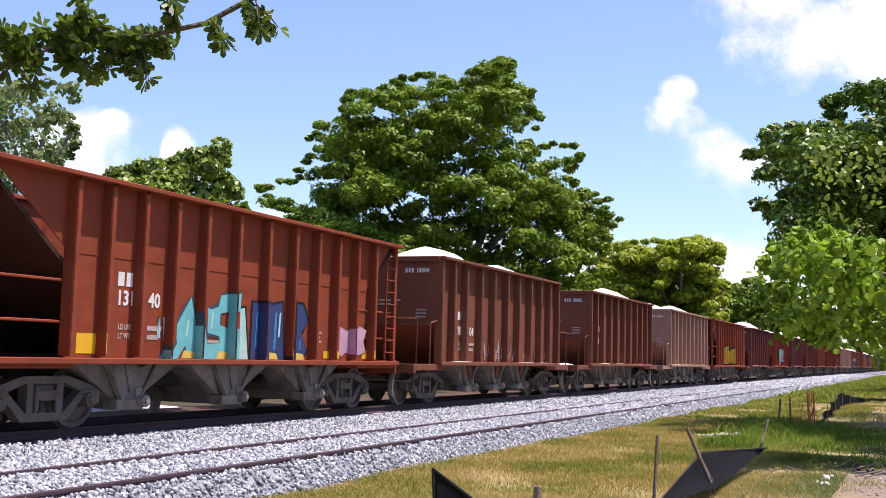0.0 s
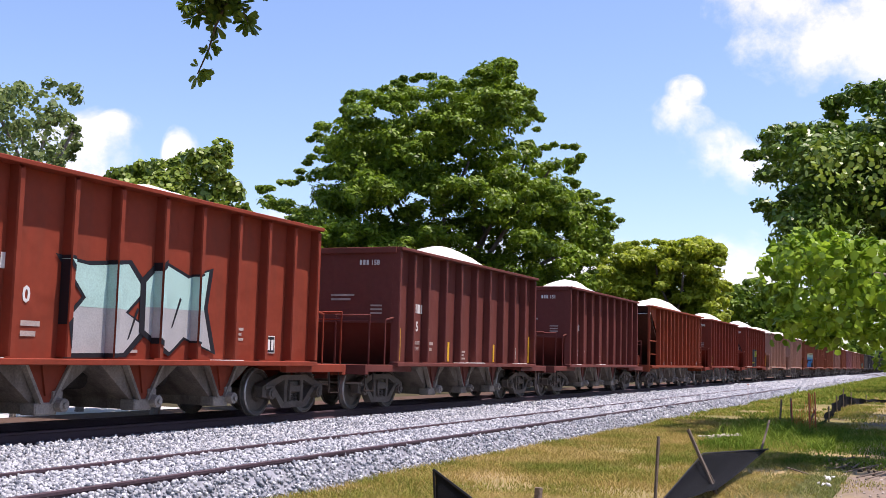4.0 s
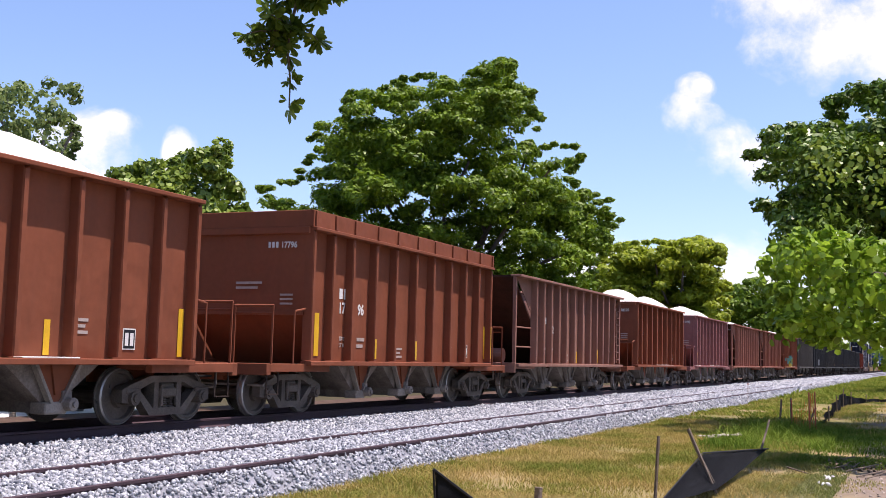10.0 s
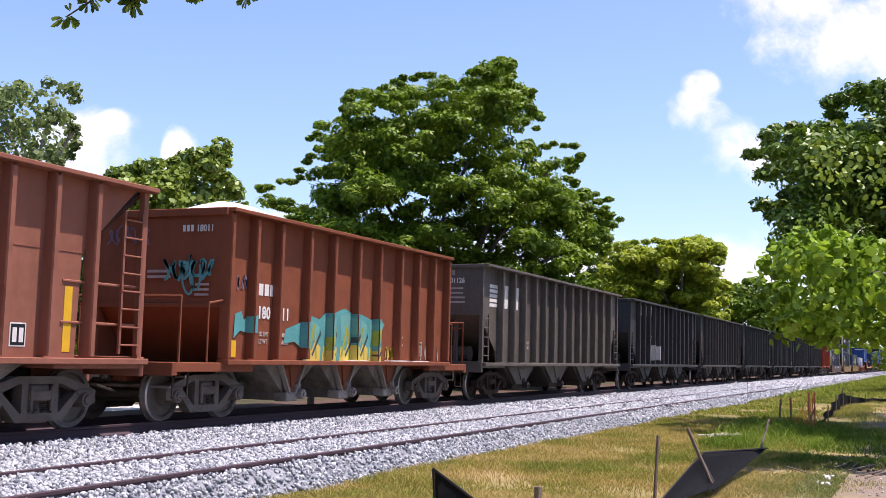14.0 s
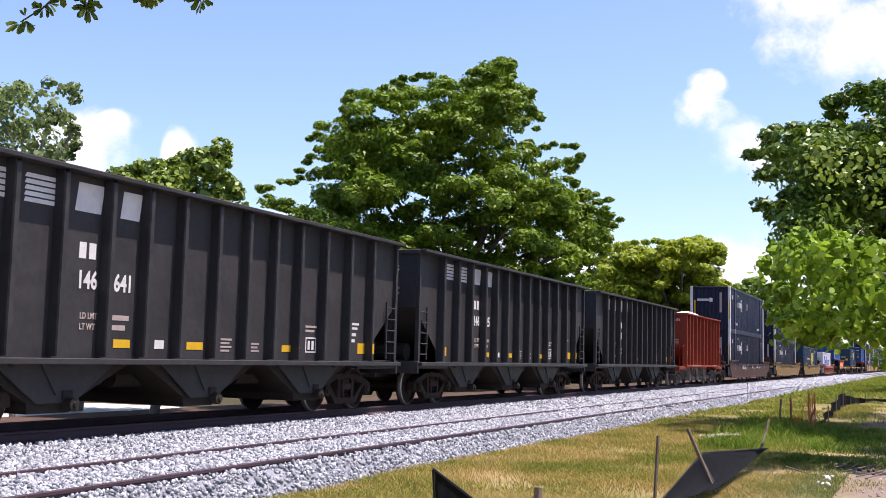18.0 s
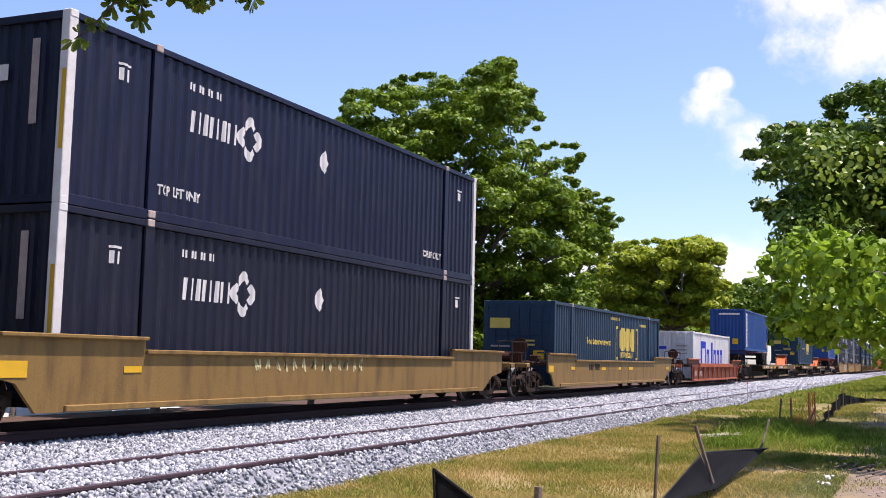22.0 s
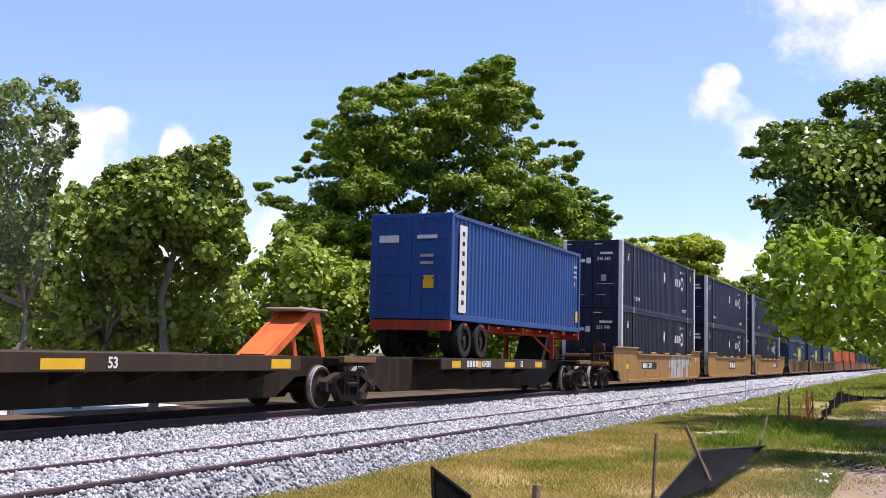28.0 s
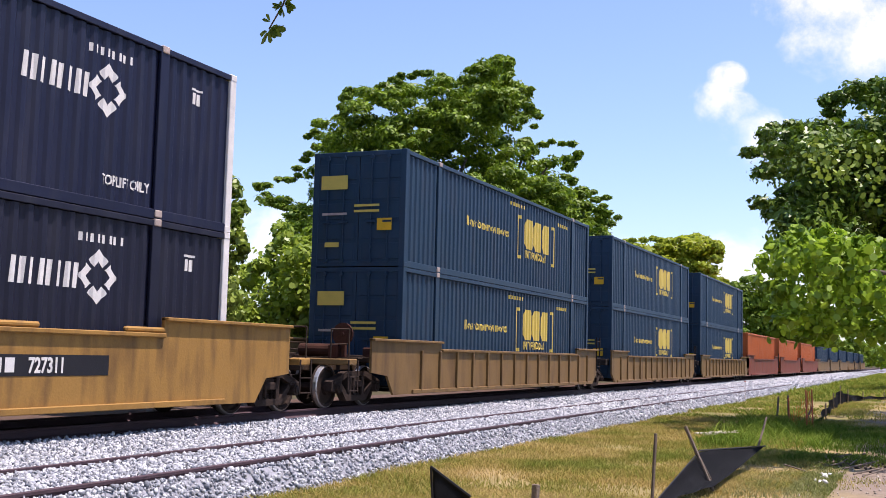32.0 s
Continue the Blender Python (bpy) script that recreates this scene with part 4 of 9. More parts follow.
hopper("flat", 438.7, 448.6, BRT, ("151", "72"), [(2.2, 0.46, 1.6)], lay=(1.19, 2.03, 1.75, 2.15), seed=31, stripes=V4, words="bright orange-red")
card = paint("placard", card_car, [rect(-4.915 + 7.5, -4.915 + 7.94, 1.28, 1.62)], M_WHITE, -1.390, label="white card with dark marks")
for q in ((7.55, 1.42, 0.1, 0.04), (7.55, 1.33, 0.1, 0.04), (7.72, 1.31, 0.1, 0.04), (7.74, 1.44, 0.15, 0.12)):
    paint("mark", card, [rect(-4.915 + q[0], -4.915 + q[0] + q[2], q[1], q[1] + q[3])], M_DUST, -1.393)
end_scrawl(x_car, 5, -4.955 - 0.036, -0.10, -1.10, 2.45, 2.85, 5, M_TEAL, 0.03)
end_scrawl(x_car, 8, -4.955 - 0.037, -0.45, -0.80, 2.15, 3.10, 2, M_TEAL, 0.022)
end_scrawl(x_car, 6, -4.955 - 0.036, 1.2, 0.3, 3.15, 3.5, 5, M_VIOLET)
end_scrawl(m_car, 7, -4.88 - 0.036, 0.75, -0.75, 2.65, 3.2, 5, M_VIOLET)
end_scrawl(m_car, 9, -4.88 - 0.036, 0.1, -0.7, 2.75, 3.3, 3, M_VIOLET, 0.03)
end_scrawl(m_car, 10, -4.88 - 0.036, -0.4, -1.15, 1.75, 2.7, 5, M_INK, 0.02)
# added top boards of one car
for sd in (-1, 1):
    bm = bmnew()
    box(bm, -5.05, 5.05, -0.05, 0.05, 0.02, 0.36, 0.01)
    at(part("top_board", bm, M_CAR, ext), 0, sd * 1.50, 3.76)
    for x in post_xs("flat", 10.04):
        rib = kept("board_rib", lambda bm: box(bm, -0.04, 0.04, -0.09, -0.04, 0.03, 0.34, 0.008))
        at(part("board_rib", rib, M_CAR, ext), x, sd * 1.50, 3.76, 0 if sd < 0 else 180)
    bm = bmnew()
    box(bm, -0.05, 0.05, -1.5, 1.5, 0.02, 0.36, 0.01)
    at(part("top_board", bm, M_CAR, ext), sd * 5.0, 0, 3.76)


# ---- containers ----
W53, H53, L53 = 2.591, 2.896, 16.154
def m_corrugated(ln, h, pitch=0.28, d=0.036):
    def m(bm):
        n = max(1, round(ln / pitch))
        p, pts = ln / n, []
        for i in range(n):
            x = -ln / 2 + i * p
            pts += [(x, 0), (x + p * 0.32, 0), (x + p * 0.5, d), (x + p * 0.82, d)]
        pts.append((ln / 2, 0))
        lo = [bm.verts.new((x, y, 0)) for x, y in pts]
        hi = [bm.verts.new((x, y, h)) for x, y in pts]
        for i in range(len(pts) - 1):
            bm.faces.new((lo[i], lo[i + 1], hi[i + 1], hi[i]))
    return m


def m_bar(ln, a, b):
    def m(bm):
        box(bm, -ln / 2, ln / 2, -a / 2, a / 2, -b / 2, b / 2, 0.008)
    return m


def m_casting(bm):
    box(bm, -0.089, 0.089, -0.081, 0.081, -0.059, 0.059, 0.012)


def container(s, z, ln, wd, h, col, label, post=None, doors=-1, mid=False, group="containers on the train"):
    """A container with its base at height z over the rail, centred at s along the train. doors: the end that has them."""
    root = car_root("shipping_container", label, "shipping container", s, col, group, z)
    ln2, hw = round(ln, 2), wd / 2
    for sd in (-1, 1):
        at(part("side_panel", kept(("side_panel", ln2, h), m_corrugated(ln2 - 0.3, h - 0.28)), M_BOX, root), 0, sd * (hw - 0.035), 0.16, 0 if sd < 0 else 180)
        at(part("top_rail", kept(("top_rail", ln2), m_bar(ln2 - 0.1, 0.06, 0.10)), M_BOX, root), 0, sd * (hw - 0.03), h - 0.06)
        at(part("bottom_rail", kept(("bottom_rail", ln2), m_bar(ln2 - 0.1, 0.08, 0.16)), M_BOX, root), 0, sd * (hw - 0.045), 0.08)
        for sx in (-1, 1):
            pm = kept(("corner_post", h, post is None), lambda bm: box(bm, -0.09, 0.09, -0.08, 0.08, 0, h, 0.01))
            at(part("corner_post", pm, post or M_BOX, root), sx * (ln / 2 - 0.09), sd * (hw - 0.08))
            for zz in (0.06, h - 0.05) if sd < 0 else (h - 0.05,):
                x = sx * (ln / 2 - 0.09)
                at(part("corner_casting", kept(("corner_casting", post is None), m_casting), post or M_BOX, root), x, sd * (hw - 0.075), zz)
            if mid:
                at(part("lift_post", kept(("lift_post", h), lambda bm: box(bm, -0.11, 0.11, -0.03, 0.03, 0.1, h - 0.05, 0.008)), M_BOX, root), sx * 6.0, sd * (hw - 0.028))
                for zz in (0.09, h - 0.05):
                    at(part("corner_casting", kept(("lift_casting", zz > 1), m_casting), M_RUSTRED if zz > 1 and mid == "red" else M_FADE, root), sx * 6.0, sd * (hw - 0.06), zz)
    at(part("roof", kept(("roof", ln2, wd), lambda bm: box(bm, -ln2 / 2 + 0.05, ln2 / 2 - 0.05, -hw + 0.03, hw - 0.03, -0.05, -0.015)), M_BOX, root), 0, 0, h)
    part("underframe", kept(("underframe", ln2, wd), lambda bm: box(bm, -ln2 / 2 + 0.05, ln2 / 2 - 0.05, -hw + 0.05, hw - 0.05, 0.03, 0.15)), M_DARK, root)
    for sx in (-1, 1):
        if sx == doors:
            for k in (-1, 1):
                dm = kept(("door", h, wd), lambda bm: box(bm, -0.02, 0.02, -hw / 2 + 0.035, hw / 2 - 0.035, 0.12, h - 0.1, 0.01))
                d = at(part("door", dm, M_BOX, root), sx * (ln / 2 - 0.05), k * (hw / 2 - 0.028), 0, 0 if sx > 0 else 180)
                for i in range(5 if s < 760 else 0):
                    fm = kept(("door_panel", h, wd), lambda bm: box(bm, 0.018, 0.035, -hw / 2 + 0.12, hw / 2 - 0.12, 0.0, 0.8 * (h - 0.4) / 5, 0.006))
                    at(part("door_panel", fm, M_BOX, d), 0, 0, 0.2 + i * (h - 0.4) / 5)
                for q in (-0.26, 0.2):
                    rm = kept(("lock_rod", h), lambda bm: [rod(bm, (0, 0, 0.1), (0, 0, h - 0.08), 0.02, 8), box(bm, -0.02, 0.03, -0.12, 0.12, 1.1, 1.15), box(bm, -0.03, 0.03, -0.05, 0.05, 0.12, 0.2), box(bm, -0.03, 0.03, -0.05, 0.05, h - 0.2, h - 0.12)])
                    at(part("lock_rod", rm, M_BOX, d), 0.06, q)
        else:
            at(part("end_wall", kept(("end_wall", wd, h), m_corrugated(wd - 0.3, h - 0.25, 0.25)), M_BOX, root), sx * (ln / 2 - 0.06), 0, 0.14, 90 if sx > 0 else -90)
        for zz in (0.08, h - 0.06):
            at(part("end_rail", kept(("end_rail", wd), lambda bm: box(bm, -0.04, 0.04, -hw + 0.1, hw - 0.1, -0.06, 0.06, 0.008)), M_BOX, root), sx * (ln / 2 - 0.05), 0, zz)
    return root


def wave(x, ln, pitch=0.28, d=0.036):
    """How far the corrugated panel lies back at x."""
    n = max(1, round(ln / pitch))
    p = ln / n
    t = ((x + ln / 2) % p) / p
    return float(np.interp(t, [0, 0.32, 0.5, 0.82, 1.0], [0, 0, d, d, 0]))


def wpaint(name, root, polys, mat, hw, ln, label=""):
    """Paint on a corrugated side: cut into strips that lie on its folds."""
    n = max(1, round((ln - 0.3) / 0.28))
    p = (ln - 0.3) / n
    cuts = [-(ln - 0.3) / 2 + i * p + q * p for i in range(n) for q in (0, 0.32, 0.5, 0.82)] + [(ln - 0.3) / 2]
    first = None
    for pl in polys:
        bm = bmnew()
        for a, b in zip(cuts, cuts[1:]):
            if b < min(q[0] for q in pl) or a > max(q[0] for q in pl):
                continue
            c = clip(pl, a, b)
            if len(c) >= 3:
                f = bm.faces.new([bm.verts.new((x, -(hw - 0.035) - 0.004 + wave(min(max(x, a + 1e-5), b - 1e-5), ln - 0.3), z)) for x, z in c])
                f.normal_update()
                if f.normal.y > 0:
                    f.normal_flip()
        bmesh.ops.remove_doubles(bm, verts=bm.verts, dist=0.0005)
        bmesh.ops.triangulate(bm, faces=bm.faces)
        ob = part(name, bm, mat, root, label)
        first = first or ob
    return first


def wletters(root, text, size, mat, squeeze, x, z, hw, ln):
    """Writing laid on the folds of a corrugated side."""
    key = ("folded", text, size, x, ln)
    if key not in CACHE:
        me = letters(text, size, mat, squeeze).copy()
        for v in me.vertices:
            v.co.y += wave(v.co.x + x, ln - 0.3)
        CACHE[key] = me
    return at(part("stencil", CACHE[key], None, root), x, -(hw - 0.035) - 0.004, z)


def emblem_pool(root, x, z):
    """White plain shapes of a freight pool's mark: a row of blocks and a pierced diamond."""
    pl = [[(x + i * 0.36 + k, z), (x + i * 0.36 + k + 0.09, z), (x + i * 0.36 + k + 0.11, z + 0.38), (x + i * 0.36 + k + 0.02, z + 0.38)] for i in range(4) for k in (0.0, 0.19)]
    wpaint("logo", root, pl, M_WHITE, W53 / 2, L53, label="white block shapes")
    c, zc = x + 1.80, z + 0.2
    pl = []
    for k in range(4):
        def r(u, v, t=k * math.pi / 2):
            return (c + u * math.cos(t) - v * math.sin(t), zc + (u * math.sin(t) + v * math.cos(t)))
        pl += [[r(0.03, 0.42), r(0.20, 0.25), r(0.11, 0.14), r(0.0, 0.25), r(-0.11, 0.14), r(-0.20, 0.25), r(-0.03, 0.42)]]
    wpaint("logo", root, pl, M_WHITE, W53 / 2, L53, label="white pierced diamond")


def dress_navy(root, near=-1):
    """Marks on a dark blue pool container."""
    x = -5.0 if near < 0 else 2.90
    emblem_pool(root, x, 1.66)
    wpaint("logo", root, [[(x + (4.60 if near < 0 else -2.5), 1.66), (x + (4.82 if near < 0 else -2.25), 1.91), (x + (4.60 if near < 0 else -2.5), 2.16), (x + (4.38 if near < 0 else -2.75), 1.91)]], M_WHITE, W53 / 2, L53)
    wpaint("stencil", root, bars(x - 0.1 if near < 0 else x + 1.35, 2.38, 8, 0.055, 0.13, 0.075), M_WHITE, W53 / 2, L53)
    wletters(root, "TOP LIFT ONLY", 0.23, M_WHITE, 0.72, -5.80, 0.46, W53 / 2, L53)
    wletters(root, "TOP LIFT ONLY", 0.22, M_WHITE, 0.72, 4.66, 0.40, W53 / 2, L53)
    for q in (-6.9, 6.8):
        wpaint("stencil", root, [rect(q, q + 0.3, 2.36, 2.4), rect(q + 0.02, q + 0.1, 2.12, 2.32), rect(q + 0.18, q + 0.26, 2.12, 2.32)], M_WHITE, W53 / 2, L53)


def end_marks(root, xe, items):
    """Plain marks on the end that faces the way of travel: (y0, y1, z0, z1, material)."""
    for y0, y1, z0, z1, mt in items:
        bm = bmnew()
        bm.faces.new([bm.verts.new((xe, yy, zz)) for yy, zz in ((y0, z0), (y1, z0), (y1, z1), (y0, z1))])
        part("stencil", bm, mt, root)


def dress_gold(root, stencils=True):
    for s, xa in ((1, 0.18), (-1, 4.0)):
        wpaint("bracket", root, [rect(min(xa, xa + s * 0.1), max(xa, xa + s * 0.1), 0.96, 2.32), rect(min(xa + s * 0.1, xa + s * 0.32), max(xa + s * 0.1, xa + s * 0.32), 2.22, 2.32),
                                 rect(min(xa + s * 0.1, xa + s * 0.32), max(xa + s * 0.1, xa + s * 0.32), 0.96, 1.06)], M_GOLDY, W53 / 2, L53)
    for xa in (0.90, 1.76, 2.62):
        wpaint("logo", root, [[(xa + 0.12, 1.32), (xa + 0.66, 1.32), (xa + 0.78, 1.5), (xa + 0.78, 2.1), (xa + 0.66, 2.28), (xa + 0.12, 2.28), (xa, 2.1), (xa, 1.5)]], M_GOLDY, W53 / 2, L53, label="golden yellow plain block")
    wletters(root, "INTERMODAL", 0.34, M_GOLDY, 1.0, 0.93, 1.03, W53 / 2, L53)
    wletters(root, "How tomorrow moves", 0.36, M_GOLDY, 1.0, -4.05, 1.52, W53 / 2, L53)
    for q, z, n in ((-0.6, 2.55, 11), (4.3, 2.42, 9)) if stencils else ():
        wpaint("stencil", root, bars(q, z, n, 0.08, 0.11, 0.05), M_GOLDY, W53 / 2, L53)
    xe = -8.077 - 0.035
    end_marks(root, xe, [(0.30, 1.05, 1.95, 2.3, M_GOLDY), (-0.95, -0.55, 0.9, 1.2, M_YEL), (-0.6, 0.1, 1.5, 1.56, M_GOLDY), (-0.6, 0.1, 1.36, 1.42, M_GOLDY), (0.3, 1.0, 1.3, 1.36, M_FADE), (0.5, 0.9, 0.5, 0.62, M_GOLDY)])


M_RUSTRED = surf("red casting paint", (0.40, 0.05, 0.04), 0.7, 0, 0.2, 4, 40, 0.2)
NVY, TEA, SEA, WHT, ORC = (0.0085, 0.0115, 0.034), (0.013, 0.040, 0.075), (0.018, 0.072, 0.245), (0.68, 0.67, 0.64), (0.50, 0.12, 0.03)


def stack(s0, z=0.42, doors=1, near=-1, numbers=()):
    for k in range(2):
        c = container(s0 + L53 / 2, z + k * (H53 + 0.005), L53, W53, H53, NVY if k else (0.0100, 0.0115, 0.026), "navy corrugated container with white end posts in a well car", M_WHITE, doors, True, "navy containers")
        dress_navy(c, near)
        xe = -L53 / 2 - 0.004
        if doors > 0:
            end_marks(c, xe - 0.0, [(0.1, 0.85, 1.95, 2.1, M_WHITE), (-0.15, 0.05, 1.9, 2.15, M_WHITE), (-0.75, -0.6, 1.2, 2.5, M_FADE), (0.95, 1.05, 0.9, 2.0, M_YEL), (-1.28, -1.2, 0.8, 2.0, M_YEL)])
        else:
            end_marks(c, xe - 0.065, [(0.3, 0.95, 1.95, 2.08, M_WHITE), (0.05, 0.25, 1.9, 2.14, M_WHITE), (-0.9, -0.35, 2.28, 2.38, M_WHITE), (-0.62, -0.40, 1.15, 1.42, M_FADE), (-0.95, -0.2, 1.02, 1.05, M_FADE), (0.9, 1.2, 2.70, 2.74, M_WHITE), (-0.1, -0.45, 2.70, 2.74, M_WHITE), (0.6, 0.3, 0.55, 0.58, M_FADE),
                                    (-0.2, -0.6, 0.55, 0.58, M_FADE)])
            if numbers:
                at(part("container_number", letters(numbers[k][:3] + " " + numbers[k][3:], 0.20, M_WHITE, 0.9), None, c), xe - 0.066, -0.22, 2.03, -90)
            else:
                end_marks(c, xe - 0.065, [(-0.95, -0.3, 2.08, 2.2, M_WHITE)])


for a in (454.28, 478.08):
    stack(a)
for a, num in ((637.5, ("235749", "246363")), (657.4, ()), (677.08, ("234971", "236210"))):
    stack(a, doors=-1, near=1, numbers=num)


def gold_box(s0, z, lab, stencils=True):
    c = container(s0 + L53 / 2, z, L53, W53, H53, TEA, lab, None, -1, "red", "blue containers")
    dress_gold(c, stencils)
    return c


gold_box(501.6, 0.30, "teal blue corrugated container with golden emblem in a well car")
gold_box(580.53, 1.30, "teal blue corrugated container with golden emblem on a spine car")
for a in (700.56, 720.2, 739.8):
    for k in range(2):
        gold_box(a, 0.42 + k * (H53 + 0.005), "teal blue container with golden emblem stacked in a well car", a < 710)
for a in (758.5, 777.8, 797.1):
    container(a + L53 / 2, 0.42, L53, W53, H53, ORC, "orange corrugated container sitting in a well car", None, -1, False, "orange containers")
for a in (816.6, 836.0, 855.4, 876, 896, 916):
    container(a + L53 / 2, 0.42, L53, W53, H53, TEA, "dark blue corrugated container in a well car far down the line", None, -1, False, "blue containers")
# white container with large blue lettering shapes
mat = container(526.6 + 6.095, 0.32, 12.19, 2.438, 2.591, WHT, "white corrugated container with large blue lettering in red well car", None, -1, False)
y = -1.219 - 0.004
def open_block(x0, x1, z0, z1, w):
    """A block with an open middle, as four bars."""
    return [rect(x0, x0 + w, z0, z1), rect(x1 - w, x1, z0, z1), rect(x0 + w, x1 - w, z1 - w, z1), rect(x0 + w, x1 - w, z0, z0 + 0.16)]


for pl in (open_block(-3.70, -2.06, 0.7, 2.11, 0.40), open_block(-1.88, -1.0, 0.7, 1.67, 0.28), [rect(-0.46, 0.10, 0.7, 2.10)],
           open_block(0.42, 1.2, 0.7, 1.67, 0.26), open_block(1.46, 2.36, 0.7, 1.68, 0.29), open_block(2.62, 3.5, 0.7, 1.70, 0.29)):
    wpaint("logo", mat, pl, M_BLUE, 1.219, 12.19, label="royal blue plain block")
end_marks(mat, -6.095 - 0.035, [(0.25, 0.95, 1.6, 1.75, M_BLUE), (-0.9, -0.3, 1.75, 1.85, M_FADE), (-0.9, -0.3, 1.55, 1.62, M_FADE), (-0.9, -0.3, 1.35, 1.42, M_FADE)])


# ---- container chassis on the spine cars ----
def chassis(s, col, wheels, label):
    root = car_root("container_chassis", label, "trailer chassis", s, col, "", 1.12)
    bm = bmnew()
    for sd in (-1, 1):
        box(bm, -6.0, 6.0, sd * 0.45 - 0.07, sd * 0.45 + 0.07, 0.80, 1.02, 0.01)
    for x in (-5.9, -3, 0, 3, 5.9):
        box(bm, x - 0.08, x + 0.08, -1.15, 1.15, 0.86, 1.0, 0.01)
    part("frame", bm, M_WELL, root)
    for x in (-6.02, 6.02):
        bm = bmnew()
        box(bm, x - 0.06, x + 0.06, -1.2, 1.2, 0.74, 1.02, 0.012)
        part("bolster_beam", bm, M_WELL, root)
    for wx in wheels:
        bm = bmnew()
        rod(bm, (wx, -1.0, 0.5), (wx, 1.0, 0.5), 0.07, 10)
        part("axle", bm, M_DARK, root)
        for sd in (-1, 1):
            for off in (0.0, 0.30):
                def m_tyre(bm):
                    prof = [(0.29, -0.12), (0.46, -0.13), (0.50, -0.10), (0.505, 0.0), (0.50, 0.10), (0.46, 0.13), (0.29, 0.12)]
                    n = 28
                    rings = [[bm.verts.new((r * math.cos(2 * math.pi * k / n), w, r * math.sin(2 * math.pi * k / n))) for k in range(n)] for r, w in prof]
                    for i in range(len(prof) - 1):
                        for k in range(n):
                            bm.faces.new((rings[i][k], rings[i + 1][k], rings[i + 1][(k + 1) % n], rings[i][(k + 1) % n]))
                t = at(part("tyre", kept("tyre", m_tyre), M_RUBBER, root), wx, sd * (1.08 - off), 0.51)

                def m_rim(bm):
                    rod(bm, (0, -0.06, 0), (0, 0.06, 0), 0.29, 20)
                    rod(bm, (0, -0.12, 0), (0, 0.12, 0), 0.10, 10)
                part("rim", kept("rim", m_rim), M_WHITE if wheels[0] < 0 else M_DARK, t)
    leg = -3.9 if wheels[0] > 0 else 3.9
    for sd in (-1, 1):
        bm = bmnew()
        box(bm, leg - 0.07, leg + 0.07, sd * 0.85 - 0.07, sd * 0.85 + 0.07, 0.02, 0.95, 0.01)
        rod(bm, (leg, sd * 0.85, 0.2), (leg + (1.1 if leg < 0 else -1.1), sd * 0.5, 0.85), 0.04, 6)
        part("landing_leg", bm, M_WELL, root)
    bm = bmnew()
    for x in np.arange(-5.2, 5.3, 1.3):
        box(bm, x, x + 0.22, -1.245, -1.235, 0.90, 0.95)
    part("reflector", bm, M_RUSTRED, root)
    return root


blue1 = container(545.6 + 6.095, 2.15, 12.19, 2.438, H53, SEA, "royal blue corrugated container with white strip on a chassis", None, 1, False, "blue sea containers")
blue2 = container(619.4 + 6.095, 2.15, 12.19, 2.438, H53, SEA, "royal blue container with doors and white strip on orange chassis", None, -1, False, "blue sea containers")
for c in (blue1, blue2):
    bm = bmnew()
    box(bm, -5.57, -5.05, -0.012, 0.0, 0.22, 2.62)
    strip = at(part("lettered_strip", bm, M_WHITE, c, "white strip with dark plain marks"), 0, -1.223)
    bm = bmnew()
    for i in range(8):
        box(bm, -5.39, -5.23, -0.018, -0.012, 0.44 + i * 0.27, 0.44 + i * 0.27 + 0.12)
    at(part("mark", bm, M_INK, strip))
    paint("placard", c, [rect(5.6, 5.85, 0.35, 0.75)], M_YEL, -1.195)
    paint("stencil", c, [rect(5.3, 5.75, 2.3, 2.4), rect(5.3, 5.7, 2.12, 2.2), rect(5.3, 5.7, 1.95, 2.03), rect(5.35, 5.5, 1.65, 1.8)], M_FADE, -1.195)
end_marks(blue1, -6.095 - 0.01, [(-0.75, -0.35, 0.42, 0.82, M_YEL), (-0.85, 0.6, 2.5, 2.62, M_WHITE)])
end_marks(blue2, -6.095 - 0.035, [(-0.72, -0.4, 0.85, 1.2, M_YEL), (0.35, 0.95, 2.1, 2.3, M_WHITE), (-0.8, -0.2, 2.2, 2.3, M_WHITE), (-0.7, -0.3, 1.7, 1.78, M_FADE), (-0.7, -0.3, 1.5, 1.58, M_FADE)])
chassis(551.7, (0.02, 0.03, 0.10), (3.9, 5.15), "dark blue steel container chassis with twin axles, on a spine car")
chassis(625.5, (0.42, 0.05, 0.02), (-5.0, -3.75), "orange-red steel container chassis with twin axles, on a spine car")


# ---- sprayed names on the well cars ----
def scrawl(parent, seed, x0, x1, z0, z1, n, mat, y, wide=0.016):
    """A thin sprayed scrawl: a few crooked strokes for each sign."""
    g = random.Random(seed)
    w = (x1 - x0) / n
    for i in range(n):
        pts = [(x0 + w * (i + g.uniform(0.05, 0.75)), z0 + (z1 - z0) * (k % 2 * g.uniform(0.7, 1.0) + (1 - k % 2) * g.uniform(0, 0.25))) for k in range(g.randint(3, 4))]
        pl = []
        for (a, b), (c, d) in zip(pts, pts[1:]):
            ln = math.hypot(c - a, d - b) + 1e-6
            nx, nz = -(d - b) / ln * wide, (c - a) / ln * wide
            pl.append([(a + nx, b + nz), (a - nx, b - nz), (c - nx, d - nz), (c + nx, d + nz)])
        paint("spray_stroke", parent, pl, mat, y)


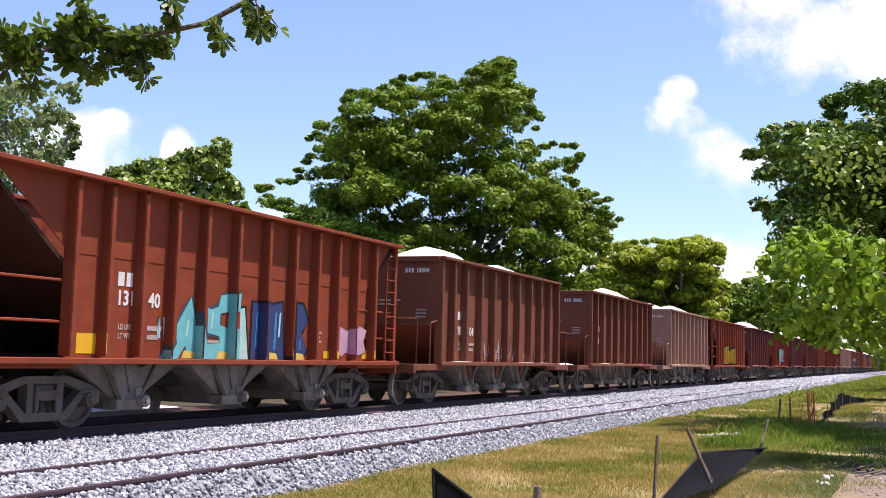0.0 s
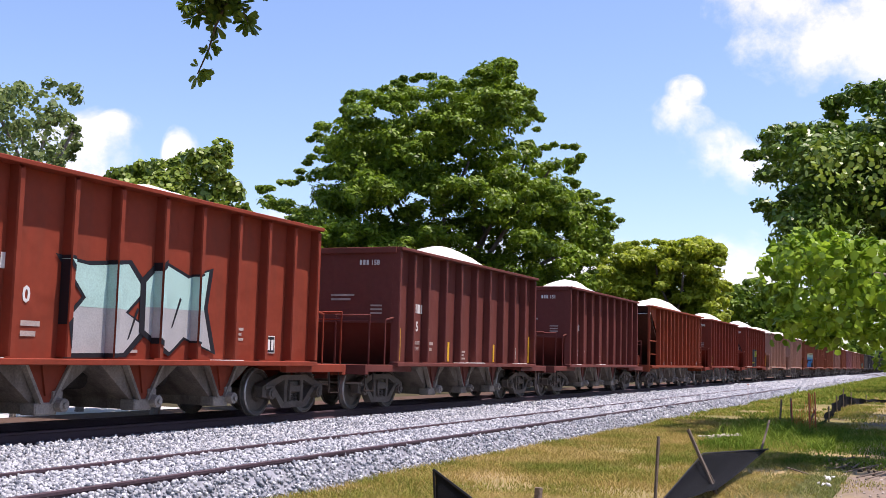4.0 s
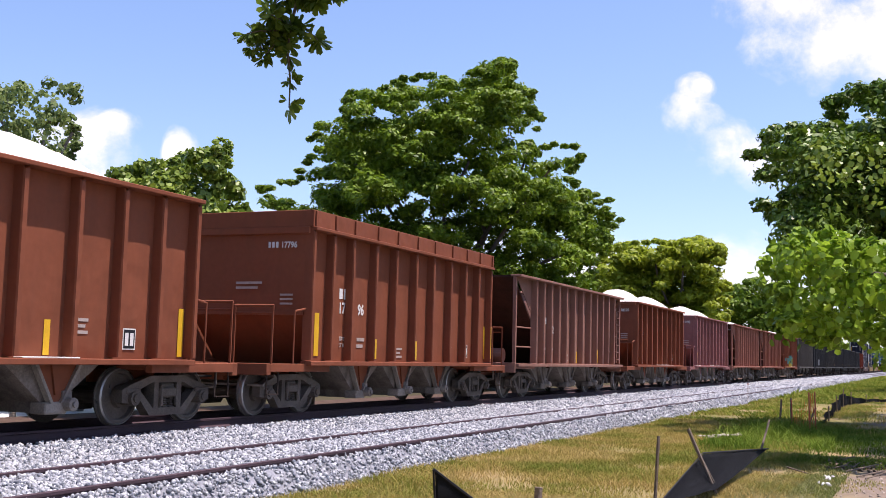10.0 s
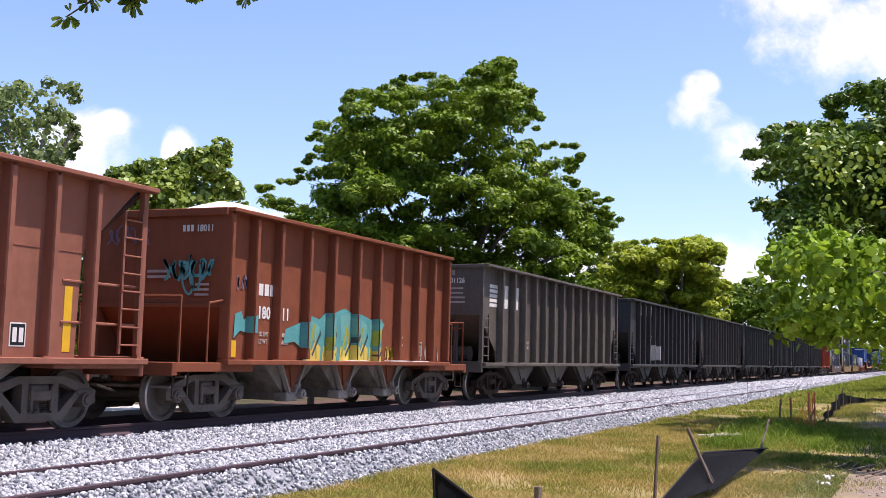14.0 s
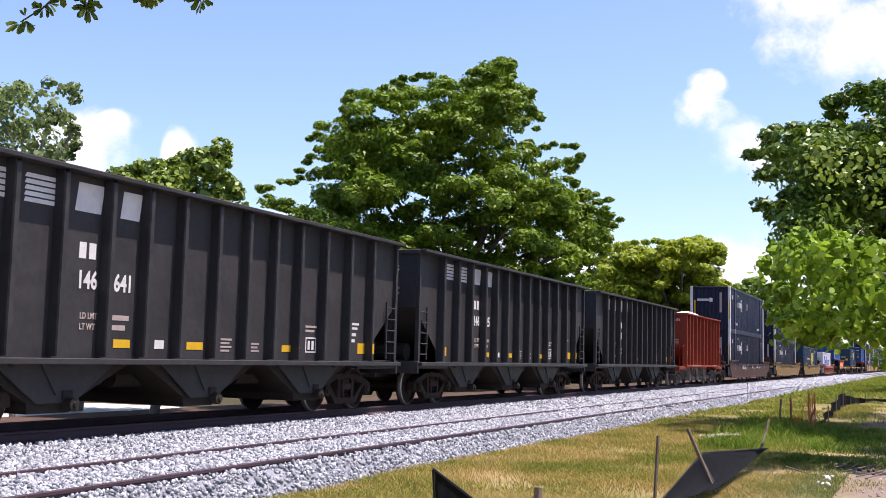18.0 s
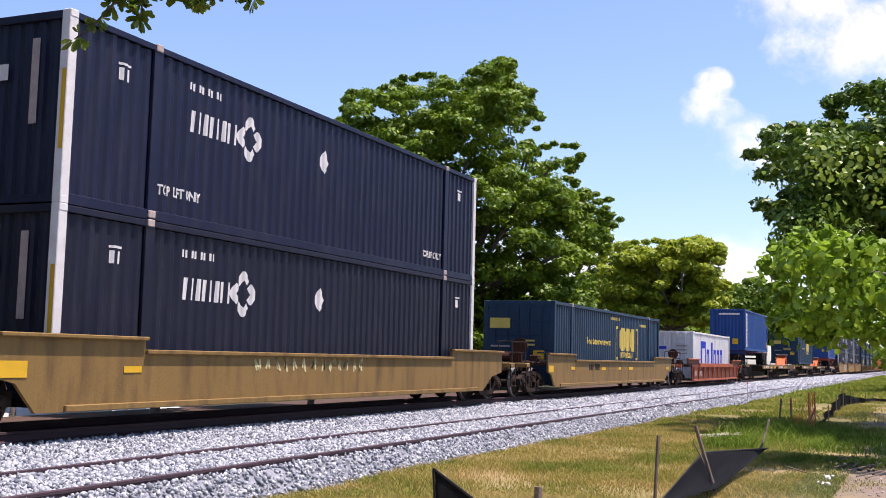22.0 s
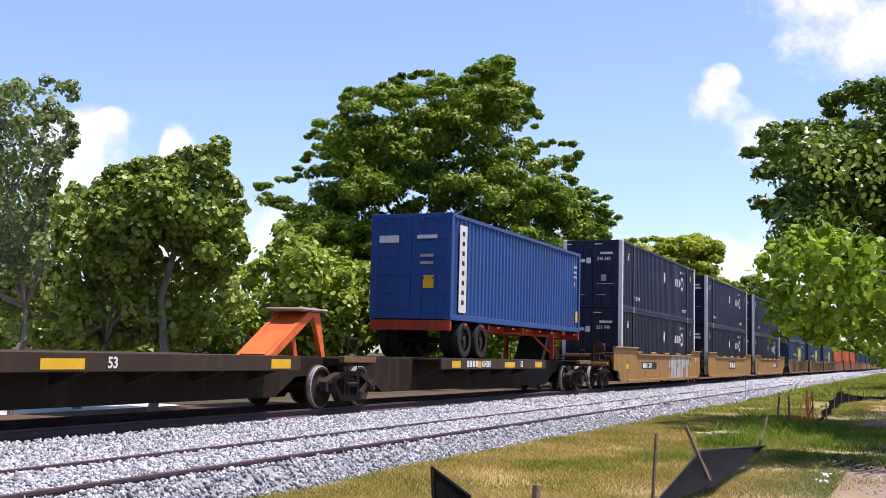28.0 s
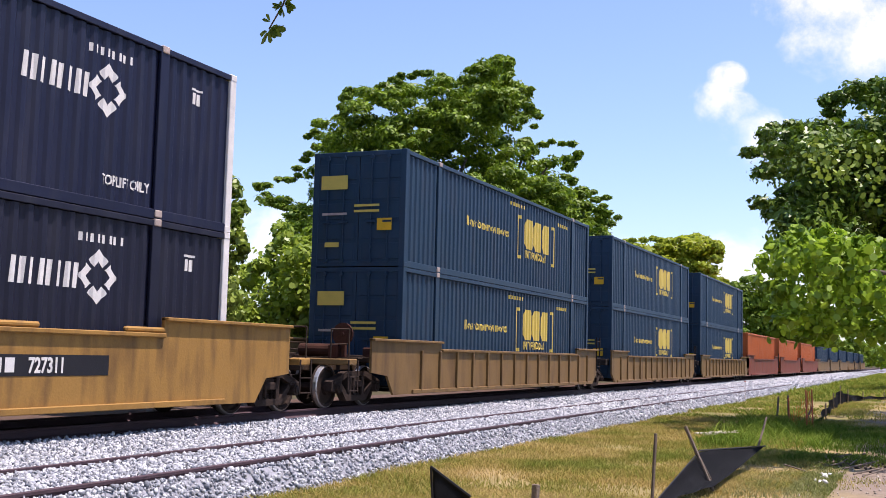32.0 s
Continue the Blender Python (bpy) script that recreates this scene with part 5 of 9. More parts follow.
# large sprayed pieces
def layer(name, parent, pts, mat, k, label="", ln=9.78):
    """One shape of a piece, x from the car's leading end, carried over the posts that it crosses."""
    posts = [(x - 0.042, x + 0.042) for x in post_xs("flat", ln)]
    return paint(name, parent, [[(x - ln / 2, z) for x, z in pts]], mat, -1.394 - 0.002 * k, posts, -1.570 - 0.002 * k, label, True)


# a pale rim, a black ground, a row of mint blocks above and blue shapes below
rim = layer("spray_paint", s_car, [(2.52, 2.46), (2.95, 2.54), (4.6, 2.56), (4.66, 2.68), (4.78, 2.56), (6.0, 2.60), (6.12, 2.74), (6.28, 2.58), (7.2, 2.60), (7.34, 2.76), (7.5, 2.58), (8.06, 2.60), (8.2, 2.74), (8.30, 2.5),
                                    (8.17, 1.075), (3.5, 1.075), (2.28, 1.075), (1.95, 1.70), (2.5, 1.66)], M_CREAM, 0, "blue and mint sprayed shapes on black with pale edges")
layer("ground", rim, [(2.60, 2.40), (8.22, 2.48), (8.10, 1.08), (2.35, 1.08), (2.06, 1.65), (2.58, 1.60)], M_INK, 1)
for x0, x1 in ((2.66, 4.28), (4.44, 5.62), (5.78, 6.72), (6.86, 7.99)):
    t = 0.10
    layer("fill", rim, [(x0, 1.86), (x1 - t, 1.84), (x1, 2.44), (x0 + 0.02, 2.40)], M_SKYB, 2)
    layer("upper_band", rim, [(x0 + 0.005, 1.98), (x1 - t * 0.8, 1.97), (x1, 2.44), (x0 + 0.02, 2.40)], M_TEALB, 3)
    layer("upper_band", rim, [(x0 + 0.01, 2.14), (x1 - t * 0.5, 2.13), (x1, 2.44), (x0 + 0.02, 2.40)], M_PALE, 4)
for pts in ([(2.08, 1.64), (2.75, 1.50), (3.05, 1.74), (3.35, 1.78), (3.1, 1.40), (3.5, 1.10), (2.40, 1.10), (2.32, 1.36)],
            [(3.25, 1.30), (3.62, 1.78), (4.10, 1.76), (4.02, 1.42), (4.35, 1.10), (3.62, 1.10)],
            [(4.20, 1.76), (5.10, 1.78), (4.72, 1.58), (4.65, 1.34), (5.35, 1.46), (5.45, 1.10), (4.45, 1.10)],
            [(5.55, 1.78), (6.35, 1.80), (6.05, 1.60), (6.05, 1.36), (6.75, 1.50), (6.85, 1.10), (5.65, 1.10)],
            [(6.62, 1.80), (7.75, 1.84), (7.85, 1.62), (7.30, 1.56), (7.32, 1.42), (7.80, 1.40), (7.75, 1.10), (6.98, 1.10), (7.0, 1.5)]):
    layer("fill", rim, pts, M_SKYB, 2)
for x, z in ((3.3, 1.9), (4.9, 1.95), (6.2, 2.0), (7.3, 2.05), (4.4, 1.2), (5.8, 1.2)):
    layer("stroke", rim, [(x, z), (x + 0.05, z), (x + 0.16, z + 0.24), (x + 0.11, z + 0.25)], M_INK, 5)
for x, z, w, h, seed in ((0.22, 1.66, 0.55, 0.70, 91), (1.1, 1.34, 0.55, 0.48, 92), (8.40, 1.74, 0.36, 0.78, 93)):
    scrawl(s_car, seed, x - 4.89, x + w - 4.89, z, z + h, 5, M_CREAM, -1.394)
# turquoise and navy signs with blue strokes
posts = [(x - 0.042, x + 0.042) for x in post_xs("open", 12.54)]
SIGNS = (([(3.95, 1.08), (4.55, 1.90), (4.72, 2.12), (4.84, 1.80), (5.02, 1.08), (4.72, 1.08), (4.60, 1.30), (4.42, 1.08)], M_TURQ),
         ([(5.12, 2.00), (5.30, 1.94), (5.52, 2.00), (5.58, 2.20), (5.94, 2.26), (5.92, 1.94), (5.58, 1.88), (5.58, 1.68), (6.02, 1.60), (6.06, 1.08), (5.12, 1.08), (5.16, 1.34), (5.60, 1.36), (5.58, 1.48), (5.16, 1.54)], M_TURQ),
         ([(6.16, 1.08), (6.14, 1.98), (6.34, 2.02), (6.50, 1.08)], M_PALE),
         ([(6.58, 1.08), (6.60, 2.12), (6.96, 2.14), (7.10, 1.60), (7.14, 1.08)], M_NAVY),
         ([(7.22, 1.08), (7.20, 2.10), (7.62, 2.18), (7.70, 1.50), (7.76, 1.08)], M_NAVY),
         ([(7.86, 1.10), (7.90, 2.20), (8.40, 2.18), (8.62, 1.86), (8.36, 1.62), (8.60, 1.30), (8.40, 1.08)], M_NAVY))
for pts, fill in SIGNS:
    cx, cz = sum(u for u, v in pts) / len(pts), sum(v for u, v in pts) / len(pts)
    rim = [(u - 6.27 + math.copysign(0.05, u - cx), max(v + math.copysign(0.05, v - cz), 1.075)) for u, v in pts]
    edge = paint("spray_paint", a_car, [rim], M_SLATE if fill is M_TURQ else M_INK, -1.379, posts, -1.570, "turquoise and navy sprayed sign with dark edges", True)
    paint("fill", edge, [[(u - 6.27, v) for u, v in pts]], fill, -1.382, posts, -1.573, "", True)
for x, z, w, h, mt in ((6.70, 1.3, 0.07, 0.7, M_SKYB), (7.34, 1.25, 0.08, 0.75, M_SKYB), (7.50, 1.5, 0.06, 0.5, M_PALE), (8.02, 1.2, 0.08, 0.8, M_TURQ), (8.28, 1.25, 0.06, 0.25, M_SKYB), (5.3, 1.6, 0.05, 0.3, M_PALE), (4.6, 1.45, 0.06, 0.3, M_PALE)):
    paint("stroke", a_car, [[(x - 6.27, z), (x - 6.27 + w, z + 0.03), (x - 6.24 + w, z + h), (x - 6.24, z + h - 0.04)]], mt, -1.386)
for x in (4.5, 5.5, 7.1, 8.1):
    paint("foot", a_car, [[(x - 6.27, 1.085), (x - 5.85, 1.085), (x - 5.92, 1.20), (x - 6.20, 1.22)]], M_GOLDY, -1.388, label="yellow sprayed foot of a sign")
scrawl(a_car, 14, 3.85 - 6.27, 4.25 - 6.27, 1.35, 1.80, 3, M_PALE, -1.380, 0.02)
# worn pale tags half scrubbed off
scrawl(f_car, 31, 3.3 - 4.955, 6.4 - 4.955, 1.12, 1.75, 9, M_FADE, -1.394, 0.02)
scrawl(f_car, 32, 6.6 - 4.955, 9.4 - 4.955, 1.12, 1.6, 8, M_PALER, -1.394, 0.035)
# mustard bubbles edged in black
rb = random.Random(21)
posts = [(x - 0.042, x + 0.042) for x in post_xs("open", 12.56)]
for cx, w, h in ((4.15, 1.05, 1.12), (5.22, 1.15, 1.22), (6.38, 1.15, 1.16), (7.42, 1.0, 1.22)):
    dark = [(u, max(v, 1.08)) for u, v in blob(rb, cx - 6.28, 1.66, w + 0.16, h + 0.16, 16, 0.08)]
    body = [(cx - 6.28 + (u - cx + 6.28) * 0.86, max(1.66 + (v - 1.66) * 0.88, 1.10)) for u, v in dark]
    edge = paint("spray_paint", b_car, [dark], M_INK, -1.379, posts, -1.570, "mustard sprayed bubble edged in black", True)
    paint("fill", edge, [body], M_GOLD, -1.382, posts, -1.573, "", True)
    for q, z in ((-0.12, 1.25), (0.16, 1.7)):
        u = cx - 6.28 + q
        paint("stroke", edge, [[(u, z), (u + 0.05, z), (u + 0.10, z + 0.36), (u + 0.04, z + 0.38)]], M_INK, -1.385)
scrawl(b_car, 22, 0.70 - 6.28, 1.5 - 6.28, 3.18, 3.46, 5, M_FADE, -1.380, 0.025)
scrawl(b_car, 23, 1.75 - 6.28, 2.40 - 6.28, 1.65, 2.45, 5, M_PINK, -1.380, 0.03)
scrawl(b_car, 24, 8.2 - 6.28, 9.0 - 6.28, 1.13, 1.95, 4, M_PINK, -1.380, 0.03)
# two lime signs with dark blue-green edges
lime = layer("spray_paint", m_car, [(2.90, 1.06), (2.90, 2.24), (3.10, 2.34), (3.88, 2.30), (3.84, 1.72), (3.92, 1.40), (3.80, 1.06)], M_SLATE, 0, "lime sprayed signs with dark blue-green edges", 9.76)
layer("fill", lime, [(2.96, 1.70), (2.95, 2.20), (3.62, 2.24), (3.64, 1.72)], M_LIME, 1, "", 9.76)
layer("fill", lime, [(2.92, 1.30), (3.34, 1.72), (3.78, 1.36), (3.40, 1.07), (3.05, 1.07)], M_LIME, 1, "", 9.76)
layer("stroke", lime, [(3.08, 1.20), (3.32, 1.42), (3.52, 1.30), (3.30, 1.34)], M_SLATE, 2, "", 9.76)
lime = layer("spray_paint", m_car, [(3.98, 1.06), (3.99, 2.16), (4.30, 2.26), (5.18, 2.34), (5.22, 1.90), (5.00, 1.60), (5.02, 1.06)], M_SLATE, 0, "lime sprayed signs with dark blue-green edges", 9.76)
layer("fill", lime, [(4.04, 1.07), (4.05, 2.10), (4.28, 2.14), (4.36, 1.07)], M_LIME, 1, "", 9.76)
layer("fill", lime, [(4.40, 1.07), (4.36, 2.10), (5.10, 2.26), (5.12, 1.95), (4.74, 1.78), (4.72, 1.07)], M_LIME, 1, "", 9.76)
layer("fill", lime, [(4.98, 1.64), (5.10, 1.80), (5.12, 2.0), (4.92, 1.80)], M_LIME, 1, "", 9.76)
layer("stroke", lime, [(4.16, 1.5), (4.22, 1.5), (4.24, 1.98), (4.18, 1.98)], M_SLATE, 2, "", 9.76)
layer("patch", m_car, [(5.16, 1.30), (5.76, 1.26), (5.74, 1.50), (5.5, 1.54), (5.2, 1.48)], M_GOLD, 0, "faded mustard sprayed patch", 9.76)
note(m_car, 5.22 - 4.88, 1.20, -1.398, 2, 0.5, 0.05, M_FADE)
# ragged teal cloud with lime strokes and yellow feet
mint = layer("spray_paint", x_car, [(2.84, 1.06), (2.90, 1.80), (3.10, 1.98), (3.45, 1.92), (3.70, 2.06), (4.15, 2.10), (4.55, 2.20), (4.95, 2.06), (5.30, 2.10), (5.75, 2.00), (6.20, 2.06), (6.44, 1.92), (6.25, 1.70), (6.20, 1.06)], M_TEAL, 0, "teal sprayed shapes with lime strokes and yellow feet", 9.91)
for x0, w, z in ((2.98, 0.55, 1.82), (3.62, 0.60, 1.94), (4.36, 0.62, 2.04), (5.08, 0.56, 1.92), (5.70, 0.48, 1.88)):
    layer("upper_band", mint, [(x0 + 0.04, 1.50), (x0, z), (x0 + w * 0.5, z + 0.05), (x0 + w * 0.9, z - 0.06), (x0 + w * 0.75, 1.46)], M_MINT, 1, "", 9.91)
    layer("fill", mint, [(x0 - 0.02, 1.07), (x0 + 0.02, 1.40), (x0 + w * 0.35, 1.28), (x0 + w * 0.6, 1.50), (x0 + w, 1.34), (x0 + w * 0.95, 1.07)], M_GOLDY, 2, "", 9.91)
    layer("stroke", mint, [(x0 + 0.02, 1.16), (x0 + 0.10, 1.16), (x0 + w * 0.55, 1.78), (x0 + w * 0.42, 1.84)], M_LIME, 3, "", 9.91)
    layer("stroke", mint, [(x0 + w * 0.62, 1.10), (x0 + w * 0.74, 1.12), (x0 + w * 0.62, 1.68), (x0 + w * 0.52, 1.74)], M_LIME, 3, "", 9.91)
    layer("stroke", mint, [(x0 + w * 0.34, 1.20), (x0 + w * 0.42, 1.16), (x0 + w * 0.98, 1.60), (x0 + w * 0.96, 1.70)], M_SLATE, 4, "", 9.91)
layer("patch", x_car, [(0.40, 1.46), (0.42, 1.90), (0.62, 1.96), (0.70, 1.80), (1.02, 1.96), (1.14, 1.90), (0.90, 1.56), (0.60, 1.60)], M_TEAL, 0, "faded teal sprayed patch", 9.91)
layer("patch", x_car, [(2.10, 1.40), (2.16, 1.68), (2.84, 1.86), (2.82, 1.30), (2.5, 1.44)], M_TEAL, 0, "faded teal sprayed patch", 9.91)
scrawl(x_car, 63, 0.42 - 4.955, 0.98 - 4.955, 2.32, 2.62, 4, M_VIOLET, -1.394, 0.022)
scrawl(x_car, 64, 6.5 - 4.955, 7.0 - 4.955, 1.1, 1.45, 4, M_GOLD, -1.394, 0.022)
scrawl(x_car, 65, 8.1 - 4.955, 9.6 - 4.955, 1.1, 1.5, 6, M_FADE, -1.394, 0.02)
for x0, x1, z0, z1 in ((0.20, 0.86, 1.08, 1.24), (0.22, 0.52, 1.24, 1.44), (0.60, 0.90, 1.24, 1.46), (8.9, 9.05, 1.1, 1.24), (2.0, 2.2, 1.08, 1.2)):
    paint("patch", s_car, [[(x0 - 4.89, z0), (x1 - 4.89, z0 + 0.02), (x1 - 4.93, z1), (x0 - 4.86, z1 - 0.03)]], M_WHITE, -1.392)


# ---- well cars ----
YELW, TANW, BRNW, MARW, REDW, SPN = (0.315, 0.170, 0.045), (0.235, 0.142, 0.046), (0.195, 0.115, 0.044), (0.074, 0.034, 0.027), (0.20, 0.050, 0.028), (0.040, 0.028, 0.020)


def well_unit(root, x0, x1, top, low, raised, ribs=0, flaps=True, over=0.45, plate=None, chord=0.07, wedge=False, lip=0.80, outer=(False, False)):
    """The trough between x0 and x1: deep side plates with raised ends, floor beams."""
    e = 2.15
    for sd in (-1, 1):
        bm = bmnew()
        # the ends' profiles, from the lower edge up: (outwards from the trough, height)
        left = right = [(-0.1, low), (over, 0.62)]
        if over > 1:
            left = [(0.15, low), (0.55, lip - 0.08), (0.9, lip)] if lip < 1 else [(-0.1, low), (0.0, lip - 0.04), (over, lip)]
            right = [(0.1, low), (0.75, lip - 0.12), (over + 0.4, lip)] if lip < 1 else left
        sweep = [(0.6, low), (0.95, 0.70), (1.75, 0.78)]
        left, right = sweep if outer[0] else left, sweep if outer[1] else right
        pts = [(x0 - a, z) for a, z in reversed(left)] + [(x1 + a, z) for a, z in right] + [(x1 + right[-1][0], raised), (x1 - e, raised), (x1 - e, top), (x0 + e, top), (x0 + e, raised), (x0 - left[-1][0], raised)]
        prism(bm, pts, -0.03, 0.03)
        at(part("side_plate", bm, M_WELL, root, "", plate), 0, sd * 1.45)
        bm = bmnew()
        box(bm, x0 + e, x1 - e, -0.09, 0.05, -chord, 0.0, 0.012)
        at(part("top_chord", bm, M_WELL, root), 0, sd * 1.45, top, 0 if sd < 0 else 0)
        bm = bmnew()
        box(bm, x0 + 0.4, x1 - 0.4, -0.08, 0.06, 0.0, 0.10, 0.012)
        at(part("bottom_chord", bm, M_WELL, root), 0, sd * 1.45, low)
        for a, b in ((x0 - left[-1][0], x0 + e), (x1 - e, x1 + right[-1][0])):
            bm = bmnew()
            box(bm, a, b, -0.11, 0.05, -0.06, 0.0, 0.012)
            at(part("end_cap", bm, M_WELL, root), 0, sd * 1.45, raised)
        for i in range(ribs):
            if wedge:                              # broad tapering ribs
                def m_wedge(bm):
                    prism(bm, [(-0.13, top - low - chord), (0.10, top - low - chord), (0.05, 0.06), (-0.05, 0.06)], -0.14, 0.02)
                    for v in bm.verts:
                        if v.co.y < 0 and v.co.z < 0.2:
                            v.co.y = -0.05
                at(part("rib", kept(("wedge_rib", top), m_wedge), M_WELL, root), x0 + 0.33 + i * (x1 - x0 - 0.66) / (ribs - 1), sd * 1.45, low, 0 if sd < 0 else 180)
                continue
            rm = kept(("rib", round(top - low, 2)), lambda bm: box(bm, -0.04, 0.04, -0.09, 0.02, 0.06, top - low - 0.06, 0.008))
            at(part("rib", rm, M_WELL, root), x0 + 0.9 + i * (x1 - x0 - 1.8) / (ribs - 1), sd * 1.45, low)
        if flaps:
            for i in range(5):
                fm = kept("guide_flap", lambda bm: box(bm, -0.5, 0.5, -0.05, 0.05, 0.0, 0.09, 0.03))
                at(part("guide_flap", fm, M_WELL, root), x0 + 2.6 + i * (x1 - x0 - 5.2) / 4, sd * 1.45, top)
    for i in range(6):
        fb = kept("floor_beam", lambda bm: box(bm, -0.2, 0.2, -1.4, 1.4, 0.02, 0.10))
        at(part("floor_beam", fb, M_DARK, root), x0 + 0.8 + i * (x1 - x0 - 1.6) / 5, 0, low)


GRB = (0.052, 0.034, 0.022)


def m_well_hand(bm):
    for yy in (-0.225, 0.225):
        rod(bm, (0, yy, 1.05), (0, yy, 1.72), 0.018, 6)
    rod(bm, (0, -0.225, 1.72), (0, 0.225, 1.72), 0.018, 6)
    rod(bm, (0, -0.225, 1.40), (0, 0.225, 1.40), 0.014, 6)


def m_sill_step(bm):
    """Two-rung step hanging below the platform's corner."""
    for xx in (-0.21, 0.21):
        box(bm, xx - 0.018, xx + 0.018, -0.01, 0.01, 0.36, 1.05)
    for zz in (0.38, 0.68):
        box(bm, -0.21, 0.21, -0.03, 0.03, zz, zz + 0.022)


def m_brake_stand(bm):
    """Upright stand with chain box, hand wheel and pull rods."""
    box(bm, -0.05, 0.05, -0.95, -0.85, 1.05, 1.85, 0.01)
    rod(bm, (-0.09, -0.9, 1.62), (-0.05, -0.9, 1.62), 0.26, 18)
    rod(bm, (-0.13, -0.9, 1.62), (0.12, -0.9, 1.62), 0.05, 8)
    box(bm, -0.12, 0.12, -0.8, -0.55, 1.08, 1.38, 0.02)


def m_pipes(bm):
    """Brake pipes, rods and brackets laid across the platform."""
    rod(bm, (0.2, -1.25, 1.16), (1.9, -1.25, 1.16), 0.022, 6)
    rod(bm, (0.2, -1.10, 1.24), (1.5, -0.95, 1.28), 0.018, 6)
    rod(bm, (0.9, -1.3, 1.12), (0.9, 1.2, 1.14), 0.025, 6)
    rod(bm, (1.4, -1.3, 1.05), (1.4, 1.2, 1.10), 0.03, 6)
    for xx in (0.3, 1.0, 1.7):
        box(bm, xx - 0.03, xx + 0.03, -1.3, -1.2, 1.02, 1.2, 0.008)


def m_valve(bm):
    box(bm, -0.18, 0.18, -1.15, -0.85, 1.12, 1.34, 0.03)
    rod(bm, (-0.1, -1.2, 1.2), (-0.1, -1.12, 1.2), 0.07, 10)
    rod(bm, (0.18, -1.0, 1.22), (0.5, -1.0, 1.12), 0.03, 6)


def well_end(root, x, s, platform=3.4):
    """Raised end over a bogie: grimy frames, brake gear, pipes, steps and hand rails."""
    turn = 0 if s > 0 else 180
    bm = bmnew()
    box(bm, min(x, x + s * platform), max(x, x + s * platform), -0.45, 0.45, 0.80, 1.06, 0.02)
    part("end_platform", bm, M_WELL, root, "", GRB)
    bm = bmnew()
    box(bm, min(x, x + s * 0.5), max(x, x + s * 0.5), -1.42, 1.42, 0.98, 1.16, 0.02)
    part("end_bolster", bm, M_WELL, root, "", GRB)
    bm = bmnew()
    box(bm, x + s * (platform - 0.5) - 0.22, x + s * (platform - 0.5) + 0.22, -1.4, 1.4, 0.94, 1.08, 0.02)
    part("end_sill", bm, M_WELL, root)
    for yc in (-1.125, 1.125):
        at(part("handrail", kept("well_handrail", m_well_hand), M_WELL, root, "", GRB), x + s * (platform - 0.4), yc)
        at(part("sill_step", kept("sill_step", m_sill_step), M_TRUCKD, root), x + s * (platform - 0.5), yc * 1.26)
    for k in range(3):
        at(part("walkway_slat", kept("walkway_slat", lambda bm: box(bm, -0.10, 0.10, -1.32, 1.32, 1.08, 1.11)), M_WELL, root, "", GRB), x + s * (0.8 + 0.6 * k))
    at(part("air_tank", kept("well_tank", lambda bm: rod(bm, (0, -0.35, 1.26), (0, 0.75, 1.26), 0.15, 14)), M_GRIME_SHADE, root), x + s * 1.1)
    at(part("brake_valve", kept("brake_valve", m_valve), M_GRIME_SHADE, root), x + s * 0.85)
    at(part("brake_pipes", kept("brake_pipes", m_pipes), M_TRUCKD, root), x, 0, 0, turn)
    if s < 0:
        at(part("brake_stand", kept("brake_stand", m_brake_stand), M_GRIME_SHADE, root), x + s * 2.0)
    coupler(root, x + s * platform, s)


def well_car(s0, s1, col, label, **kw):
    e = (s1 - s0) / 2
    root = car_root("well_car", label, "well car", (s0 + s1) / 2, col, "well cars")
    well_unit(root, -e, e, kw.get("top", 1.22), kw.get("low", 0.30), kw.get("raised", 1.36), kw.get("ribs", 0), kw.get("flaps", False), 1.15, kw.get("plate"), kw.get("chord", 0.07), kw.get("wedge", False), kw.get("lip", 0.80))
    for s in (-1, 1):
        well_end(root, s * e, s, kw.get("platform", 3.2))
        bogie(root, s * (e + 1.35), True)
    return root, e


def tape(root, items, y=-1.49):
    for x, z, w, h in items:
        paint("reflector_stripe", root, [rect(x, x + w, z, z + h)], M_YEL, y)


r1, e = well_car(454.0, 470.7, MARW, "maroon-brown steel well car carrying stacked containers", raised=1.42)
paint("reporting_mark", r1, bars(-4.14, 0.87, 3, 0.17, 0.25, 0.06), M_WHITE, -1.49)
at(part("car_number", letters("72058", 0.36, M_WHITE, 0.85), None, r1), -3.36, -1.49, 0.87)
ring = [(-2.15 + 0.19 * math.cos(q * math.pi / 8), 0.98 + 0.19 * math.sin(q * math.pi / 8)) for q in range(16)]
seal = paint("seal", r1, [ring], M_WHITE, -1.488, label="white ring mark")
paint("seal_field", seal, [[(-2.15 + (u + 2.15) * 0.78, 0.98 + (v - 0.98) * 0.78) for u, v in ring]], M_GRIME_SHADE, -1.490)
paint("seal_bar", seal, [rect(-2.26, -2.04, 0.95, 1.0)], M_WHITE, -1.492)
for q, z, w, hh in ((-7.2, 1.08, 0.16, 0.1), (-7.25, 0.86, 0.2, 0.1), (-5.5, 0.98, 0.12, 0.1), (1.25, 0.86, 0.5, 0.07), (4.3, 0.95, 0.55, 0.1), (5.3, 1.0, 0.3, 0.06), (6.2, 0.98, 0.15, 0.12), (6.9, 0.98, 0.15, 0.12)):
    paint("stencil", r1, [rect(q, q + w, z, z + hh)], M_FADE, -1.49)
paint("logo", r1, [rect(3.95, 4.2, 0.86, 1.1)], M_WHITE, -1.49, label="white plain mark")
note(r1, -1.9, 1.1, -1.49, 1, 0.6, 0.09, M_WHITE)
note(r1, 0.4, 1.05, -1.49, 2, 0.7, 0.06, M_WHITE)
